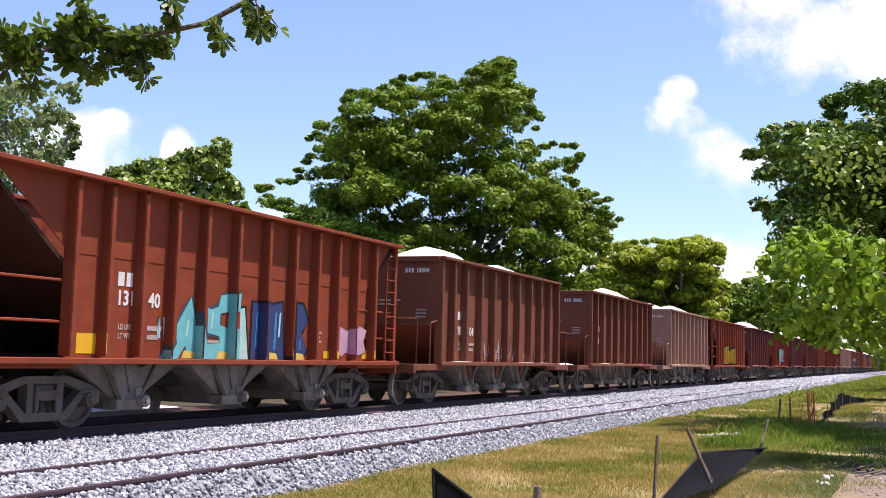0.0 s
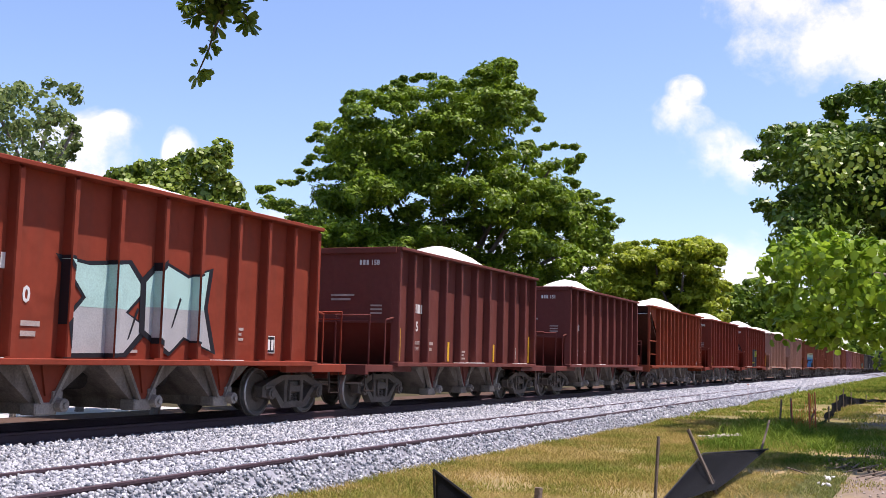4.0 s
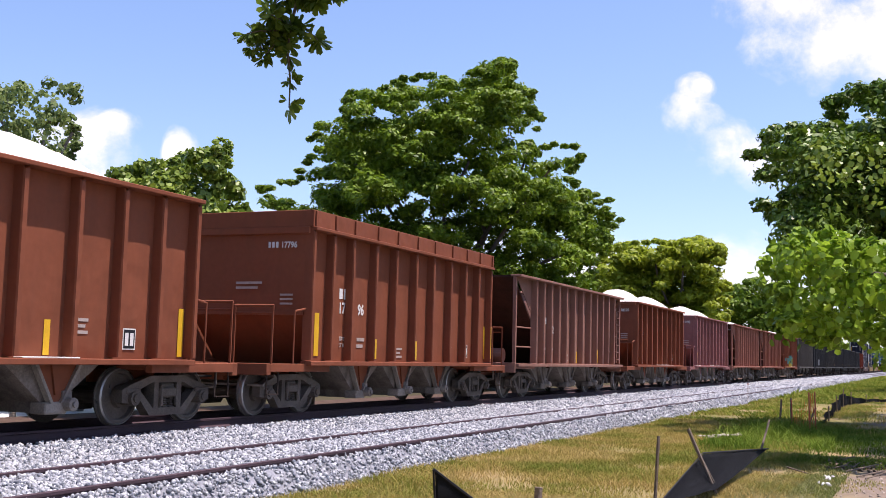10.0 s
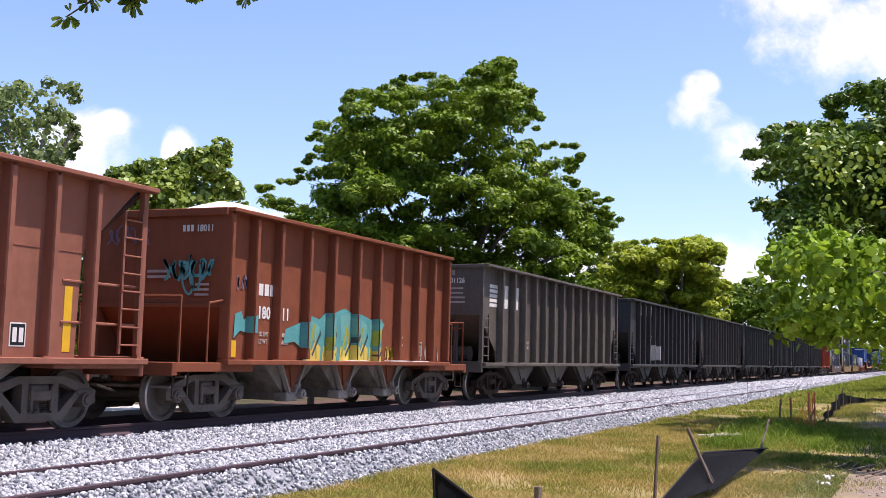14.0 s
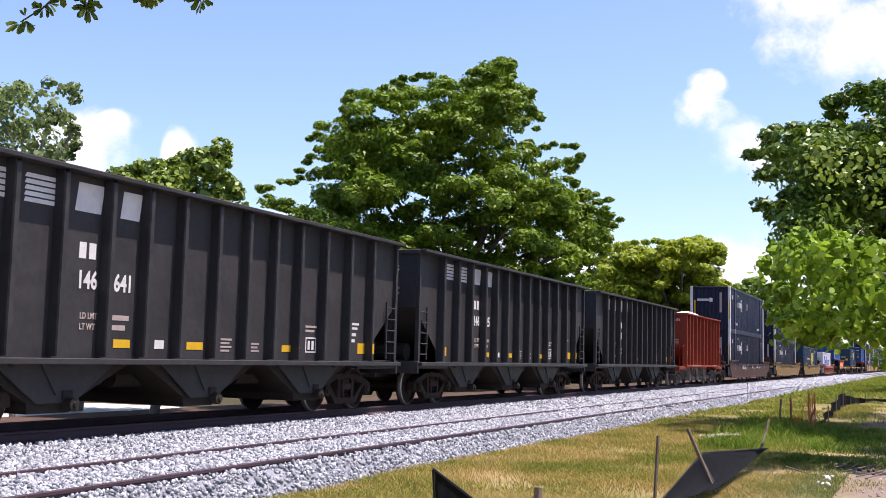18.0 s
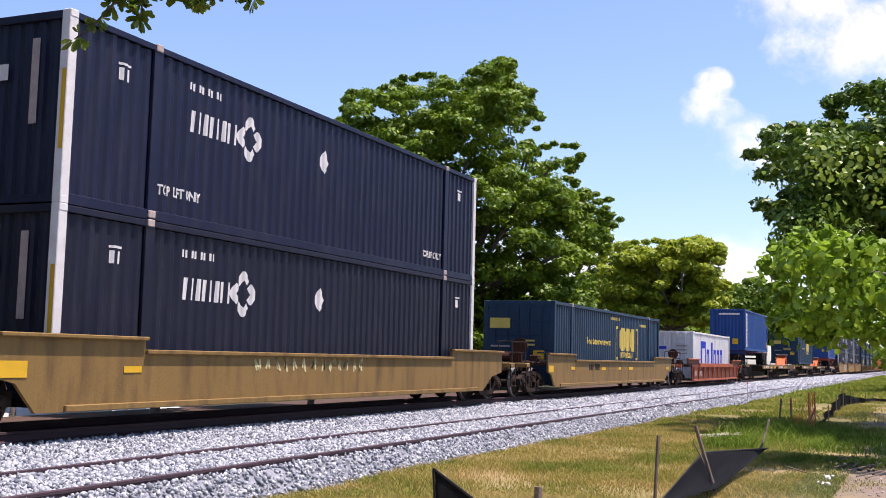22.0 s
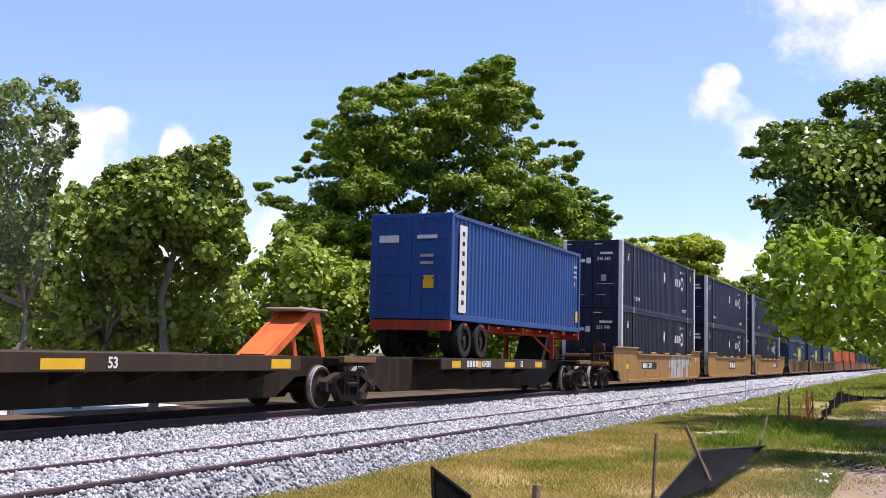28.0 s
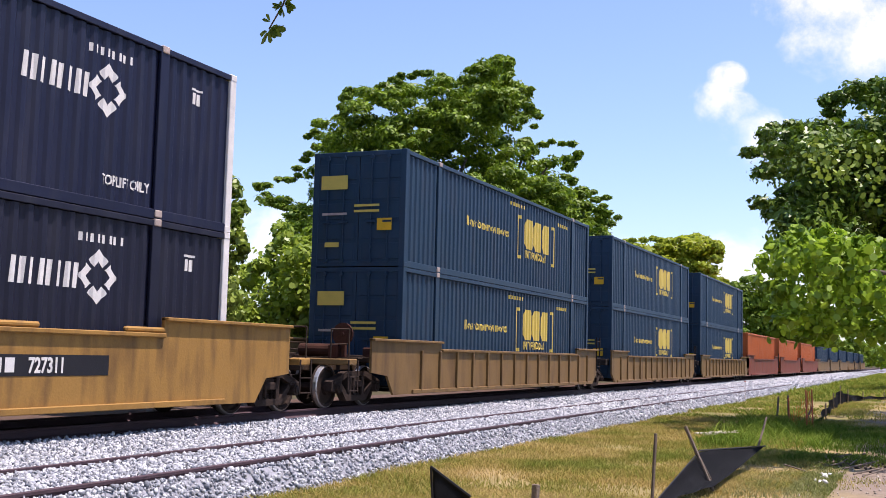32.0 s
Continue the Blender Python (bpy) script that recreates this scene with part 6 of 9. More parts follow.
note(r1, 2.6, 1.05, -1.49, 2, 1.0, 0.06, M_WHITE)
r2, e = well_car(477.8, 494.5, TANW, "tan yellow steel well car with sprayed marks carrying stacked containers", raised=1.42)
scrawl(r2, 81, -3.1, 1.3, 0.85, 1.16, 13, M_CREAM, -1.486, 0.028)
tape(r2, [(-9.2, 0.80, 0.5, 0.23), (-6.7, 0.86, 0.42, 0.1)])
r3, e = well_car(501.3, 518.0, TANW, "tan yellow steel well car with one container", raised=1.42)
tape(r3, [(-9.2, 0.78, 0.5, 0.22), (-6.7, 0.86, 0.45, 0.11), (-2.75, 0.84, 0.6, 0.12), (-0.2, 0.85, 0.4, 0.11), (1.5, 0.85, 0.7, 0.12), (8.8, 0.85, 0.5, 0.12)])
paint("reporting_mark", r3, bars(-4.45, 0.86, 3, 0.15, 0.2, 0.06), M_DARK, -1.49)
at(part("car_number", letters("70502", 0.30, M_DARK, 0.9), None, r3), -3.68, -1.49, 0.86)
r4, e = well_car(524.85, 540.4, (0.40, 0.098, 0.042), "faded red ribbed well car with one white container", raised=1.42, top=1.18, low=0.22, ribs=11, chord=0.21, wedge=True, lip=1.17, platform=2.9, plate=(0.15, 0.042, 0.025))
paint("reporting_mark", r4, bars(-6.95, 0.50, 3, 0.17, 0.26, 0.05), M_FADE, -1.485)
at(part("car_number", letters("4492", 0.36, M_FADE, 0.95), None, r4), -5.65, -1.485, 0.50)


def articulated(starts, ln, col, label, ribs=0, flaps=True):
    """Three troughs on shared bogies: one car."""
    a, b = starts[0], starts[-1] + ln
    mid = (a + b) / 2
    root = car_root("articulated_well_car", label, "well car", mid, col, "well cars")
    for i, s in enumerate(starts):
        x0, x1 = s - mid - 0.15, s + ln - mid + 0.15
        well_unit(root, x0, x1, 1.46 if not ribs else 1.36, 0.26, 1.72 if not ribs else 1.55, ribs, flaps, outer=(i == 0, i == len(starts) - 1))
        if i:
            xm = (s + starts[i - 1] + ln) / 2 - mid
            bogie(root, xm, True)
            bm = bmnew()
            box(bm, xm - 1.5, xm + 1.5, -0.5, 0.5, 0.8, 1.1, 0.02)
            box(bm, xm - 1.45, xm - 0.9, -1.3, 1.3, 0.95, 1.2, 0.02)
            box(bm, xm + 0.9, xm + 1.45, -1.3, 1.3, 0.95, 1.2, 0.02)
            rod(bm, (xm, -0.8, 1.4), (xm, 0.8, 1.4), 0.2, 12)
            part("joint_platform", bm, M_DARK, root)
            at(part("ladder", kept("ladder_low", m_ladder(4, 0.42, 1.25)), M_DARK, root), xm - 1.0, -1.5, 0.75)
    for s in (-1, 1):
        x = (a - mid - 0.15) if s < 0 else (b - mid + 0.15)
        well_end(root, x, s, 3.0)
        bogie(root, x + s * 1.7, True)
    return root, mid


ta, mid = articulated((637.5, 657.4, 677.08), L53, YELW, "ochre yellow three-unit articulated well car carrying stacked containers")
x = 677.08 - mid
at(part("stencil", letters("53", 0.62, M_INK, 0.85), None, ta), x + 0.45, -1.49, 0.62)
at(part("stencil", letters("125T", 0.26, M_FADE, 0.9), None, ta), x - 0.15, -1.49, 1.30)
for a in (x + 9.95, 637.5 - mid + 2.9):
    paint("number_panel", ta, [rect(a, a + 2.9, 0.79, 1.09)], M_INK, -1.485)
    paint("reporting_mark", ta, bars(a + 0.14, 0.845, 4, 0.17, 0.2, 0.06), M_WHITE, -1.489)
    at(part("car_number", letters("727311", 0.30, M_WHITE, 0.8), None, ta), a + 1.25, -1.489, 0.84)
a = 657.4 - mid + 6.95
paint("logo_panel", ta, [rect(a, a + 2.5, 0.72, 1.24)], M_INK, -1.485)
paint("logo", ta, bars(a + 0.2, 0.82, 3, 0.58, 0.32, 0.18), M_WHITE, -1.489)
a = 637.5 - mid
SILVER_TAG = ([(8.9, .25), (9.1, .75), (8.95, 1.05), (9.15, 1.42), (9.75, 1.42), (9.92, .95), (10.0, 1.42), (10.3, 1.42), (10.2, .30), (9.75, .30), (9.5, .8), (9.35, .28)],
              [(10.38, .30), (10.45, .8), (10.8, .95), (10.5, 1.12), (10.55, 1.42), (11.3, 1.42), (11.35, .30)],
              [(11.45, .30), (11.58, 1.1), (11.42, 1.25), (11.6, 1.42), (12.4, 1.42), (12.58, 1.12), (12.3, .85), (11.95, .8), (11.9, .30)],
              [(12.68, 1.42), (12.95, 1.42), (13.05, 1.12), (13.3, 1.42), (13.85, 1.42), (13.5, 1.15), (13.2, .8), (13.15, .32), (12.72, .32), (12.78, .8)],
              [(8.55, .85), (8.75, .8), (8.8, 1.1), (8.6, 1.35)], [(8.6, .28), (8.8, .5), (8.62, .62)], [(13.75, .95), (14.0, .8), (14.0, 1.15)])
for q in SILVER_TAG:
    cx, cz = sum(u for u, v in q) / len(q), sum(v for u, v in q) / len(q)
    rim = [(u + 0.035 * (1 if u > cx else -1), v + 0.035 * (1 if v > cz else -1)) for u, v in q]
    edge = paint("spray_paint", ta, [[(a + u, v) for u, v in rim]], M_INK, -1.484, label="large silver sprayed shape with a dark edge")
    paint("fill", edge, [[(a + u, v) for u, v in q]], M_SILVER, -1.488)
    if len(q) > 6:
        paint("stroke", edge, [[(a + cx - 0.03, cz - 0.22), (a + cx + 0.0, cz - 0.24), (a + cx + 0.06, cz + 0.2), (a + cx + 0.02, cz + 0.2)]], M_INK, -1.491)
tape(ta, [(a + 15.2, 1.15, 0.4, 0.2), (a - 0.0, 0.8, 0.5, 0.2), (x + 7.6, 0.9, 0.25, 0.2)])
articulated((700.56, 720.2, 739.8), L53, BRNW, "tan brown ribbed three-unit articulated well car carrying stacked containers", ribs=14, flaps=False)
articulated((758.5, 777.8, 797.1), L53, REDW, "faded red three-unit articulated well car carrying containers", ribs=0, flaps=False)
articulated((816.6, 836.0, 855.4), L53, BRNW, "tan brown three-unit articulated well car carrying containers", ribs=0, flaps=False)
articulated((876, 896, 916), L53, BRNW, "tan brown three-unit articulated well car carrying containers", ribs=0, flaps=False)


# ---- spine cars ----
def spine_car(bogs, decks, hitches, label, edge=(0.125, 0.072, 0.036)):
    a, b = bogs[0] - 1.8, bogs[-1] + 1.8
    mid = (a + b) / 2
    root = car_root("spine_car", label, "flat car", mid, SPN, "spine cars")
    for p, q in zip(bogs, bogs[1:]):
        bm = bmnew()
        x0, x1 = p - mid + 0.15, q - mid - 0.15
        prism(bm, [(x0, 0.72), (x0 + 1.5, 0.68), (x0 + 2.3, 0.27), (x1 - 2.3, 0.27), (x1 - 1.5, 0.68), (x1, 0.72), (x1, 1.08), (x0, 1.08)], -0.62, 0.62)
        box(bm, x0, x1, -0.6, 0.6, 1.04, 1.10, 0.01)
        part("spine_beam", bm, M_SPINE, root)
    for p, q in decks:
        bm = bmnew()
        box(bm, p - mid, q - mid, -1.4, 1.4, 1.06, 1.12, 0.01)
        for k in np.arange(p - mid + 0.4, q - mid, 1.8):
            prism(bm, [(-1.36, 0.86), (-0.42, 0.55), (0.42, 0.55), (1.36, 0.86), (1.36, 1.06), (-1.36, 1.06)], k - 0.05, k + 0.05, "x")
        part("deck", bm, M_WELL, root)
        for sd in (-1, 1):
            bm = bmnew()
            box(bm, p - mid, q - mid, -0.035, 0.035, 0.84, 1.13, 0.01)
            at(part("side_sill", bm, M_WELL, root, "rusty steel edge", edge), 0, sd * 1.395)
        tape(root, [(p - mid + 0.7, 0.88, 0.6, 0.18), (p - mid + 2.56, 0.88, 0.25, 0.18), (p - mid + 4.7, 0.88, 0.9, 0.16), (q - mid - 1.1, 0.88, 0.7, 0.18)], -1.434)
        paint("reporting_mark", root, bars(p - mid + 1.75, 0.90, 4, 0.16, 0.17, 0.05), M_WHITE, -1.434)
        at(part("car_number", letters("654281", 0.24, M_WHITE, 1.0), None, root), p - mid + 2.85, -1.434, 0.90)
        at(part("stencil", letters("53", 0.24, M_WHITE, 1.0), None, root), p - mid + 6.1, -1.434, 0.90)
    for q in bogs:
        bogie(root, q - mid, True)
        bm = bmnew()
        box(bm, q - mid - 0.5, q - mid + 0.5, -1.3, 1.3, 0.92, 1.10, 0.02)
        part("bogie_platform", bm, M_SPINE, root)
        for sd in (-1, 1):                         # weathered side ledges with a bracket and a hand hold
            bm = bmnew()
            box(bm, q - mid - 0.95, q - mid + 0.55, sd * 1.33 - 0.07, sd * 1.33 + 0.07, 1.0, 1.13, 0.01)
            part("side_ledge", bm, M_WELL, root, "weathered tan steel ledge", (0.17, 0.098, 0.040))
            bm = bmnew()
            for xx in (-0.75, -0.3):
                rod(bm, (q - mid + xx, sd * 1.36, 1.12), (q - mid + xx, sd * 1.36, 1.52), 0.018, 6)
                rod(bm, (q - mid + xx, sd * 1.38, 1.05), (q - mid + xx, sd * 1.38, 0.55), 0.018, 6)
            rod(bm, (q - mid - 0.75, sd * 1.36, 1.52), (q - mid - 0.3, sd * 1.36, 1.52), 0.018, 6)
            rod(bm, (q - mid - 0.75, sd * 1.38, 0.55), (q - mid - 0.3, sd * 1.38, 0.55), 0.022, 6)
            part("hand_hold", bm, M_TRUCKD, root)
    for q, up in hitches:
        bm = bmnew()
        x = q - mid
        if up:
            for sd in (-0.36, 0.36):
                prism(bm, [(x - 1.3, 1.10), (x - 1.0, 1.10), (x + 0.5, 2.0), (x + 0.9, 1.10), (x + 1.05, 1.10), (x + 0.75, 2.08), (x + 0.25, 2.08)], sd - 0.05, sd + 0.05)
            prism(bm, [(x - 1.3, 1.14), (x - 1.2, 1.10), (x + 0.45, 2.02), (x + 0.35, 2.08)], -0.31, 0.31)
            h = part("hitch", bm, M_ORANGE, root, "orange steel trailer hitch")
            bm = bmnew()
            box(bm, x - 0.1, x + 1.0, -0.5, 0.5, 2.09, 2.17, 0.03)
            part("hitch_plate", bm, M_DUST, h)
        else:
            prism(bm, [(x - 0.9, 1.10), (x - 0.6, 1.10), (x + 0.1, 1.95), (x + 0.8, 1.10), (x + 1.0, 1.10), (x + 0.35, 2.12), (x - 0.2, 2.12)], -0.5, 0.5)
            part("hitch", bm, M_WELL, root, "dark folded steel trailer hitch")
    for s in (-1, 1):
        coupler(root, s * (b - a) / 2 - s * 0.5, s)
    return root


spine_car((545.9, 562.7, 578.2), ((553.2, 561.6), (562.8, 576.6)), ((547.6, False), (577.7, True)), "dark brown steel spine car with side decks and a trailer hitch")
spine_car((580.9, 596.4), ((583.0, 594.6),), (), "dark brown steel spine car under one container")
spine_car((598.6, 614.2, 632.0), ((599.6, 611.4), (618.4, 627.0)), ((613.1, True), (630.2, False)), "dark brown spine car with side decks and orange trailer hitch", (0.045, 0.030, 0.020))


# ---- ground ----
def ground_z(x, y):
    z = -0.38 + 0.05 * noise.noise((x * 0.13, y * 0.2, 3.0)) + 0.02 * noise.noise((x * 0.7, y * 0.7, 1.0))
    if y > 6.5:                                   # bed of the tracks
        z = min(z, -0.30)
    return z


def ground_material():
    m = surf("dry grass ground", (0.2, 0.16, 0.05), 0.95, 0, 0.3, 0.6, 14, 0.8, spec=0.05)
    n, l = m.node_tree.nodes, m.node_tree.links
    b = n["Principled BSDF"]
    tc, sep = n.new("ShaderNodeTexCoord"), n.new("ShaderNodeSeparateXYZ")
    l.new(tc.outputs["Object"], sep.inputs[0])
    ns = n.new("ShaderNodeTexNoise")
    ns.inputs["Scale"].default_value, ns.inputs["Detail"].default_value = 0.35, 6
    l.new(tc.outputs["Object"], ns.inputs["Vector"])
    mixg = n.new("ShaderNodeMix")
    mixg.data_type = "RGBA"
    mixg.inputs[6].default_value, mixg.inputs[7].default_value = (0.15, 0.14, 0.048, 1), (0.30, 0.225, 0.11, 1)
    lim = n.new("ShaderNodeMapRange")
    lim.inputs["From Min"].default_value, lim.inputs["From Max"].default_value = 0.36, 0.62
    l.new(ns.outputs["Fac"], lim.inputs["Value"])
    l.new(lim.outputs[0], mixg.inputs[0])
    # bare sandy soil near the fence corner, darker ground behind the line
    wob = n.new("ShaderNodeMath")
    wob.operation = "MULTIPLY_ADD"
    wob.inputs[1].default_value = 3.0
    l.new(ns.outputs["Fac"], wob.inputs[0])
    l.new(sep.outputs["Y"], wob.inputs[2])
    bare = n.new("ShaderNodeMapRange")
    bare.inputs["From Min"].default_value, bare.inputs["From Max"].default_value = 3.0, 2.3
    l.new(wob.outputs[0], bare.inputs["Value"])
    far = n.new("ShaderNodeMapRange")
    far.inputs["From Min"].default_value, far.inputs["From Max"].default_value = 17.0, 18.0
    far.inputs["To Max"].default_value = 0.9
    l.new(wob.outputs[0], far.inputs["Value"])
    fine = n.new("ShaderNodeTexNoise")
    fine.inputs["Scale"].default_value, fine.inputs["Detail"].default_value = 9, 6
    l.new(tc.outputs["Object"], fine.inputs["Vector"])
    soil = n.new("ShaderNodeMix")
    soil.data_type = "RGBA"
    soil.inputs[6].default_value, soil.inputs[7].default_value = (0.13, 0.098, 0.076, 1), (0.29, 0.230, 0.180, 1)
    l.new(fine.outputs["Fac"], soil.inputs[0])
    mixs = n.new("ShaderNodeMix")
    mixs.data_type = "RGBA"
    l.new(bare.outputs[0], mixs.inputs[0])
    l.new(mixg.outputs[2], mixs.inputs[6])
    l.new(soil.outputs[2], mixs.inputs[7])
    litter = n.new("ShaderNodeMix")                 # flat dark colour for the ground behind the line
    litter.data_type = "RGBA"
    litter.inputs[7].default_value = (0.05, 0.045, 0.028, 1)
    l.new(far.outputs[0], litter.inputs[0])
    l.new(mixs.outputs[2], litter.inputs[6])
    l.new(litter.outputs[2], b.inputs["Base Color"])
    return m


def grid_sheet(name, xs, ys, fz, mat):
    vs = [(x, y, fz(x, y)) for x in xs for y in ys]
    n = len(ys)
    fs = [(i * n + j, (i + 1) * n + j, (i + 1) * n + j + 1, i * n + j + 1) for i in range(len(xs) - 1) for j in range(n - 1)]
    me = mesh_np(name, vs, fs, mat)
    return new(name, me)


gx = sorted(set([-3000, -1000, -300, -100] + list(np.arange(-40, 80, 0.8)) + list(np.arange(80, 200, 6)) + [200, 400, 800, 1600, 3000]))
gy = sorted(set([-3000, -1000, -300, -100, -40] + list(np.arange(-12, 14, 0.5)) + list(np.arange(14, 60, 3)) + [60, 100, 300, 1000, 3000]))
tagged(grid_sheet("ground", gx, gy, ground_z, ground_material()), "dry yellow-green grass and sandy soil", "ground", kind="structure")

# pale concrete apron behind the tracks
M_APRON = surf("pale dusty concrete", (0.62, 0.60, 0.57), 0.9, 0, 0.15, 1.2, 25, 0.3, stain=(0.30, 0.28, 0.25), amount=0.4)
apron = grid_sheet("pavement", list(np.arange(8, 27.1, 1.0)), list(np.arange(19.9, 30.1, 1.0)), lambda x, y: ground_z(x, y) + 0.05, M_APRON)
tagged(apron, "pale dusty concrete apron behind the tracks", "pavement", kind="structure")

# ballast beds: the empty track's fresh white stone, the train's stained one
M_BALLAST = surf("fresh white ballast", (0.21, 0.215, 0.235), 0.95, 0, 0.45, 6, 16, 1.0, spec=0.05)
M_OLDBAL = surf("stained old ballast", (0.105, 0.068, 0.052), 0.95, 0, 0.4, 3, 16, 1.0, spec=0.05)


def bed(name, prof, mat, label):
    vs, fs = [], []
    xs = [-60, 0] + list(np.arange(2, 80, 2)) + [100, 150, 220, 320, 480, 700]
    k = len(prof)
    for i, x in enumerate(xs):
        vs += [(x, y, z) for y, z in prof]
        if i:
            fs += [((i - 1) * k + j, i * k + j, i * k + j + 1, (i - 1) * k + j + 1) for j in range(k - 1)]
    ob = new(name, mesh_np(name, vs, fs, mat))
    return tagged(ob, label, "ballast", kind="structure")


T2 = 8.442
bed("ballast_bed", [(7.0, -0.62), (7.33, -0.30), (7.52, -0.095), (7.95, -0.072), (9.35, -0.072), (9.9, -0.095), (10.7, -0.10), (11.30, -0.04), (11.55, -0.02), (11.75, -0.12)], M_BALLAST, "fresh white crushed stone ballast of the empty track")
# from y 15.6 it runs on as a flat dark strip behind the track
bed("old_ballast_bed", [(11.45, -0.2), (11.8, -0.10), (12.0, -0.07), (13.6, -0.07), (14.6, -0.08), (15.6, -0.27), (19.4, -0.27), (19.8, -0.5)], M_OLDBAL, "dark stained ballast under the train, dark ground behind it")

rng = np.random.default_rng(4)
OCT = np.array([(1, 0, 0), (-1, 0, 0), (0, 1, 0), (0, -1, 0), (0, 0, 1), (0, 0, -1), (0.6, 0.6, 0.5), (-0.6, -0.5, 0.6)])
OCTF = np.array([(0, 2, 6), (2, 4, 6), (4, 0, 6), (2, 1, 4), (1, 3, 7), (3, 4, 7), (4, 1, 7), (3, 0, 4), (2, 0, 5), (1, 2, 5), (3, 1, 5), (0, 3, 5)])


def scatter(name, pts, size, mat, label, cat):
    n = len(pts)
    a = rng.normal(size=(n, 3, 3))
    q = np.linalg.qr(a)[0]
    sc = size * rng.uniform(0.5, 1.3, (n, 1, 1)) * rng.uniform(0.35, 1.25, (n, 1, 3))
    v = (OCT[None] * rng.uniform(0.75, 1.2, (n, 8, 1)) * sc) @ q
    v = v + pts[:, None, :]
    f = OCTF[None] + (np.arange(n) * 8)[:, None, None]
    ob = new(name, mesh_np(name, v.reshape(-1, 3), f.reshape(-1, 3), mat))
    return tagged(ob, label, cat, kind="stuff")


def stone_mat(name, c0, c1):
    m = surf(name, c0, 0.95, 0, 0.2, 30, 90, 0.5, spec=0.05)
    n, l = m.node_tree.nodes, m.node_tree.links
    geo, mix = n.new("ShaderNodeNewGeometry"), n.new("ShaderNodeMix")
    mix.data_type = "RGBA"
    l.new(geo.outputs["Random Per Island"], mix.inputs[0])
    mix.inputs[6].default_value, mix.inputs[7].default_value = (*c0, 1), (*c1, 1)
    l.new(mix.outputs[2], n["Principled BSDF"].inputs["Base Color"])
    return m


M_BSTONE = stone_mat("white ballast stones", (0.14, 0.155, 0.185), (0.55, 0.565, 0.58))
PROF = np.array([(7.2, -0.42), (7.33, -0.30), (7.52, -0.095), (7.95, -0.072), (9.35, -0.072), (9.9, -0.095), (10.7, -0.10), (11.3, -0.04), (11.6, -0.02)])


def ballast_pts(n, xa, xb):
    x = xa + (xb - xa) * rng.random(n) ** 1.25
    y = rng.uniform(7.25, 11.62, n)
    z = np.interp(y, PROF[:, 0], PROF[:, 1]) + rng.uniform(-0.02, 0.035, n)
    keep = (np.abs(np.abs(y - T2) - 0.7535) > 0.055)
    return np.stack([x, y, z], 1)[keep]


scatter("ballast_stones", ballast_pts(78000, 6.5, 30), 0.036, M_BSTONE, "loose white crushed ballast stones", "ballast stones")
scatter("ballast_stones", ballast_pts(30000, 29, 75), 0.055, M_BSTONE, "loose white crushed ballast stones", "ballast stones")
scatter("ballast_stones", ballast_pts(16000, 74, 190), 0.10, M_BSTONE, "loose white crushed ballast stones", "ballast stones")


# ---- rails and sleepers ----
def m_rail_long(bm):
    prism(bm, [(-0.07, -0.172), (0.07, -0.172), (0.07, -0.16), (0.012, -0.13), (0.010, -0.045), (0.036, -0.035), (0.036, -0.004), (0.028, 0.0), (-0.028, 0.0), (-0.036, -0.004), (-0.036, -0.035), (-0.010, -0.045), (-0.012, -0.13), (-0.07, -0.16)], -60, 700, "x")


for yc, zc, lab in ((T2, 0.0, "rusty steel rail of the empty track"), (TRACK_Y, RAIL_Z, "steel rail under the train")):
    for s in (-1, 1):
        r = tagged(part("rail", kept("rail", m_rail_long), M_RAIL), lab, "rail", "rails", "structure")
        r.location = (0, yc + s * 0.7535, zc)


def m_tie(bm):
    box(bm, -0.11, 0.11, -1.3, 1.3, -0.17, 0.0, 0.012)
    for s in (-1, 1):
        box(bm, -0.09, 0.09, s * 0.75 - 0.17, s * 0.75 + 0.17, 0.0, 0.012)


tie = tagged(part("sleeper", kept("sleeper", m_tie), M_TIE), "dark timber sleeper half buried in ballast", "sleeper", "sleepers of the train's track")
tie.location = (6.0, TRACK_Y, RAIL_Z - 0.185)
for i in range(1, 110):
    copy_thing(tie, pose(6.0 + i * 0.52, TRACK_Y + 0.02 * math.sin(i * 7.1), RAIL_Z - 0.185, 0, 0, math.sin(i * 3.3)))


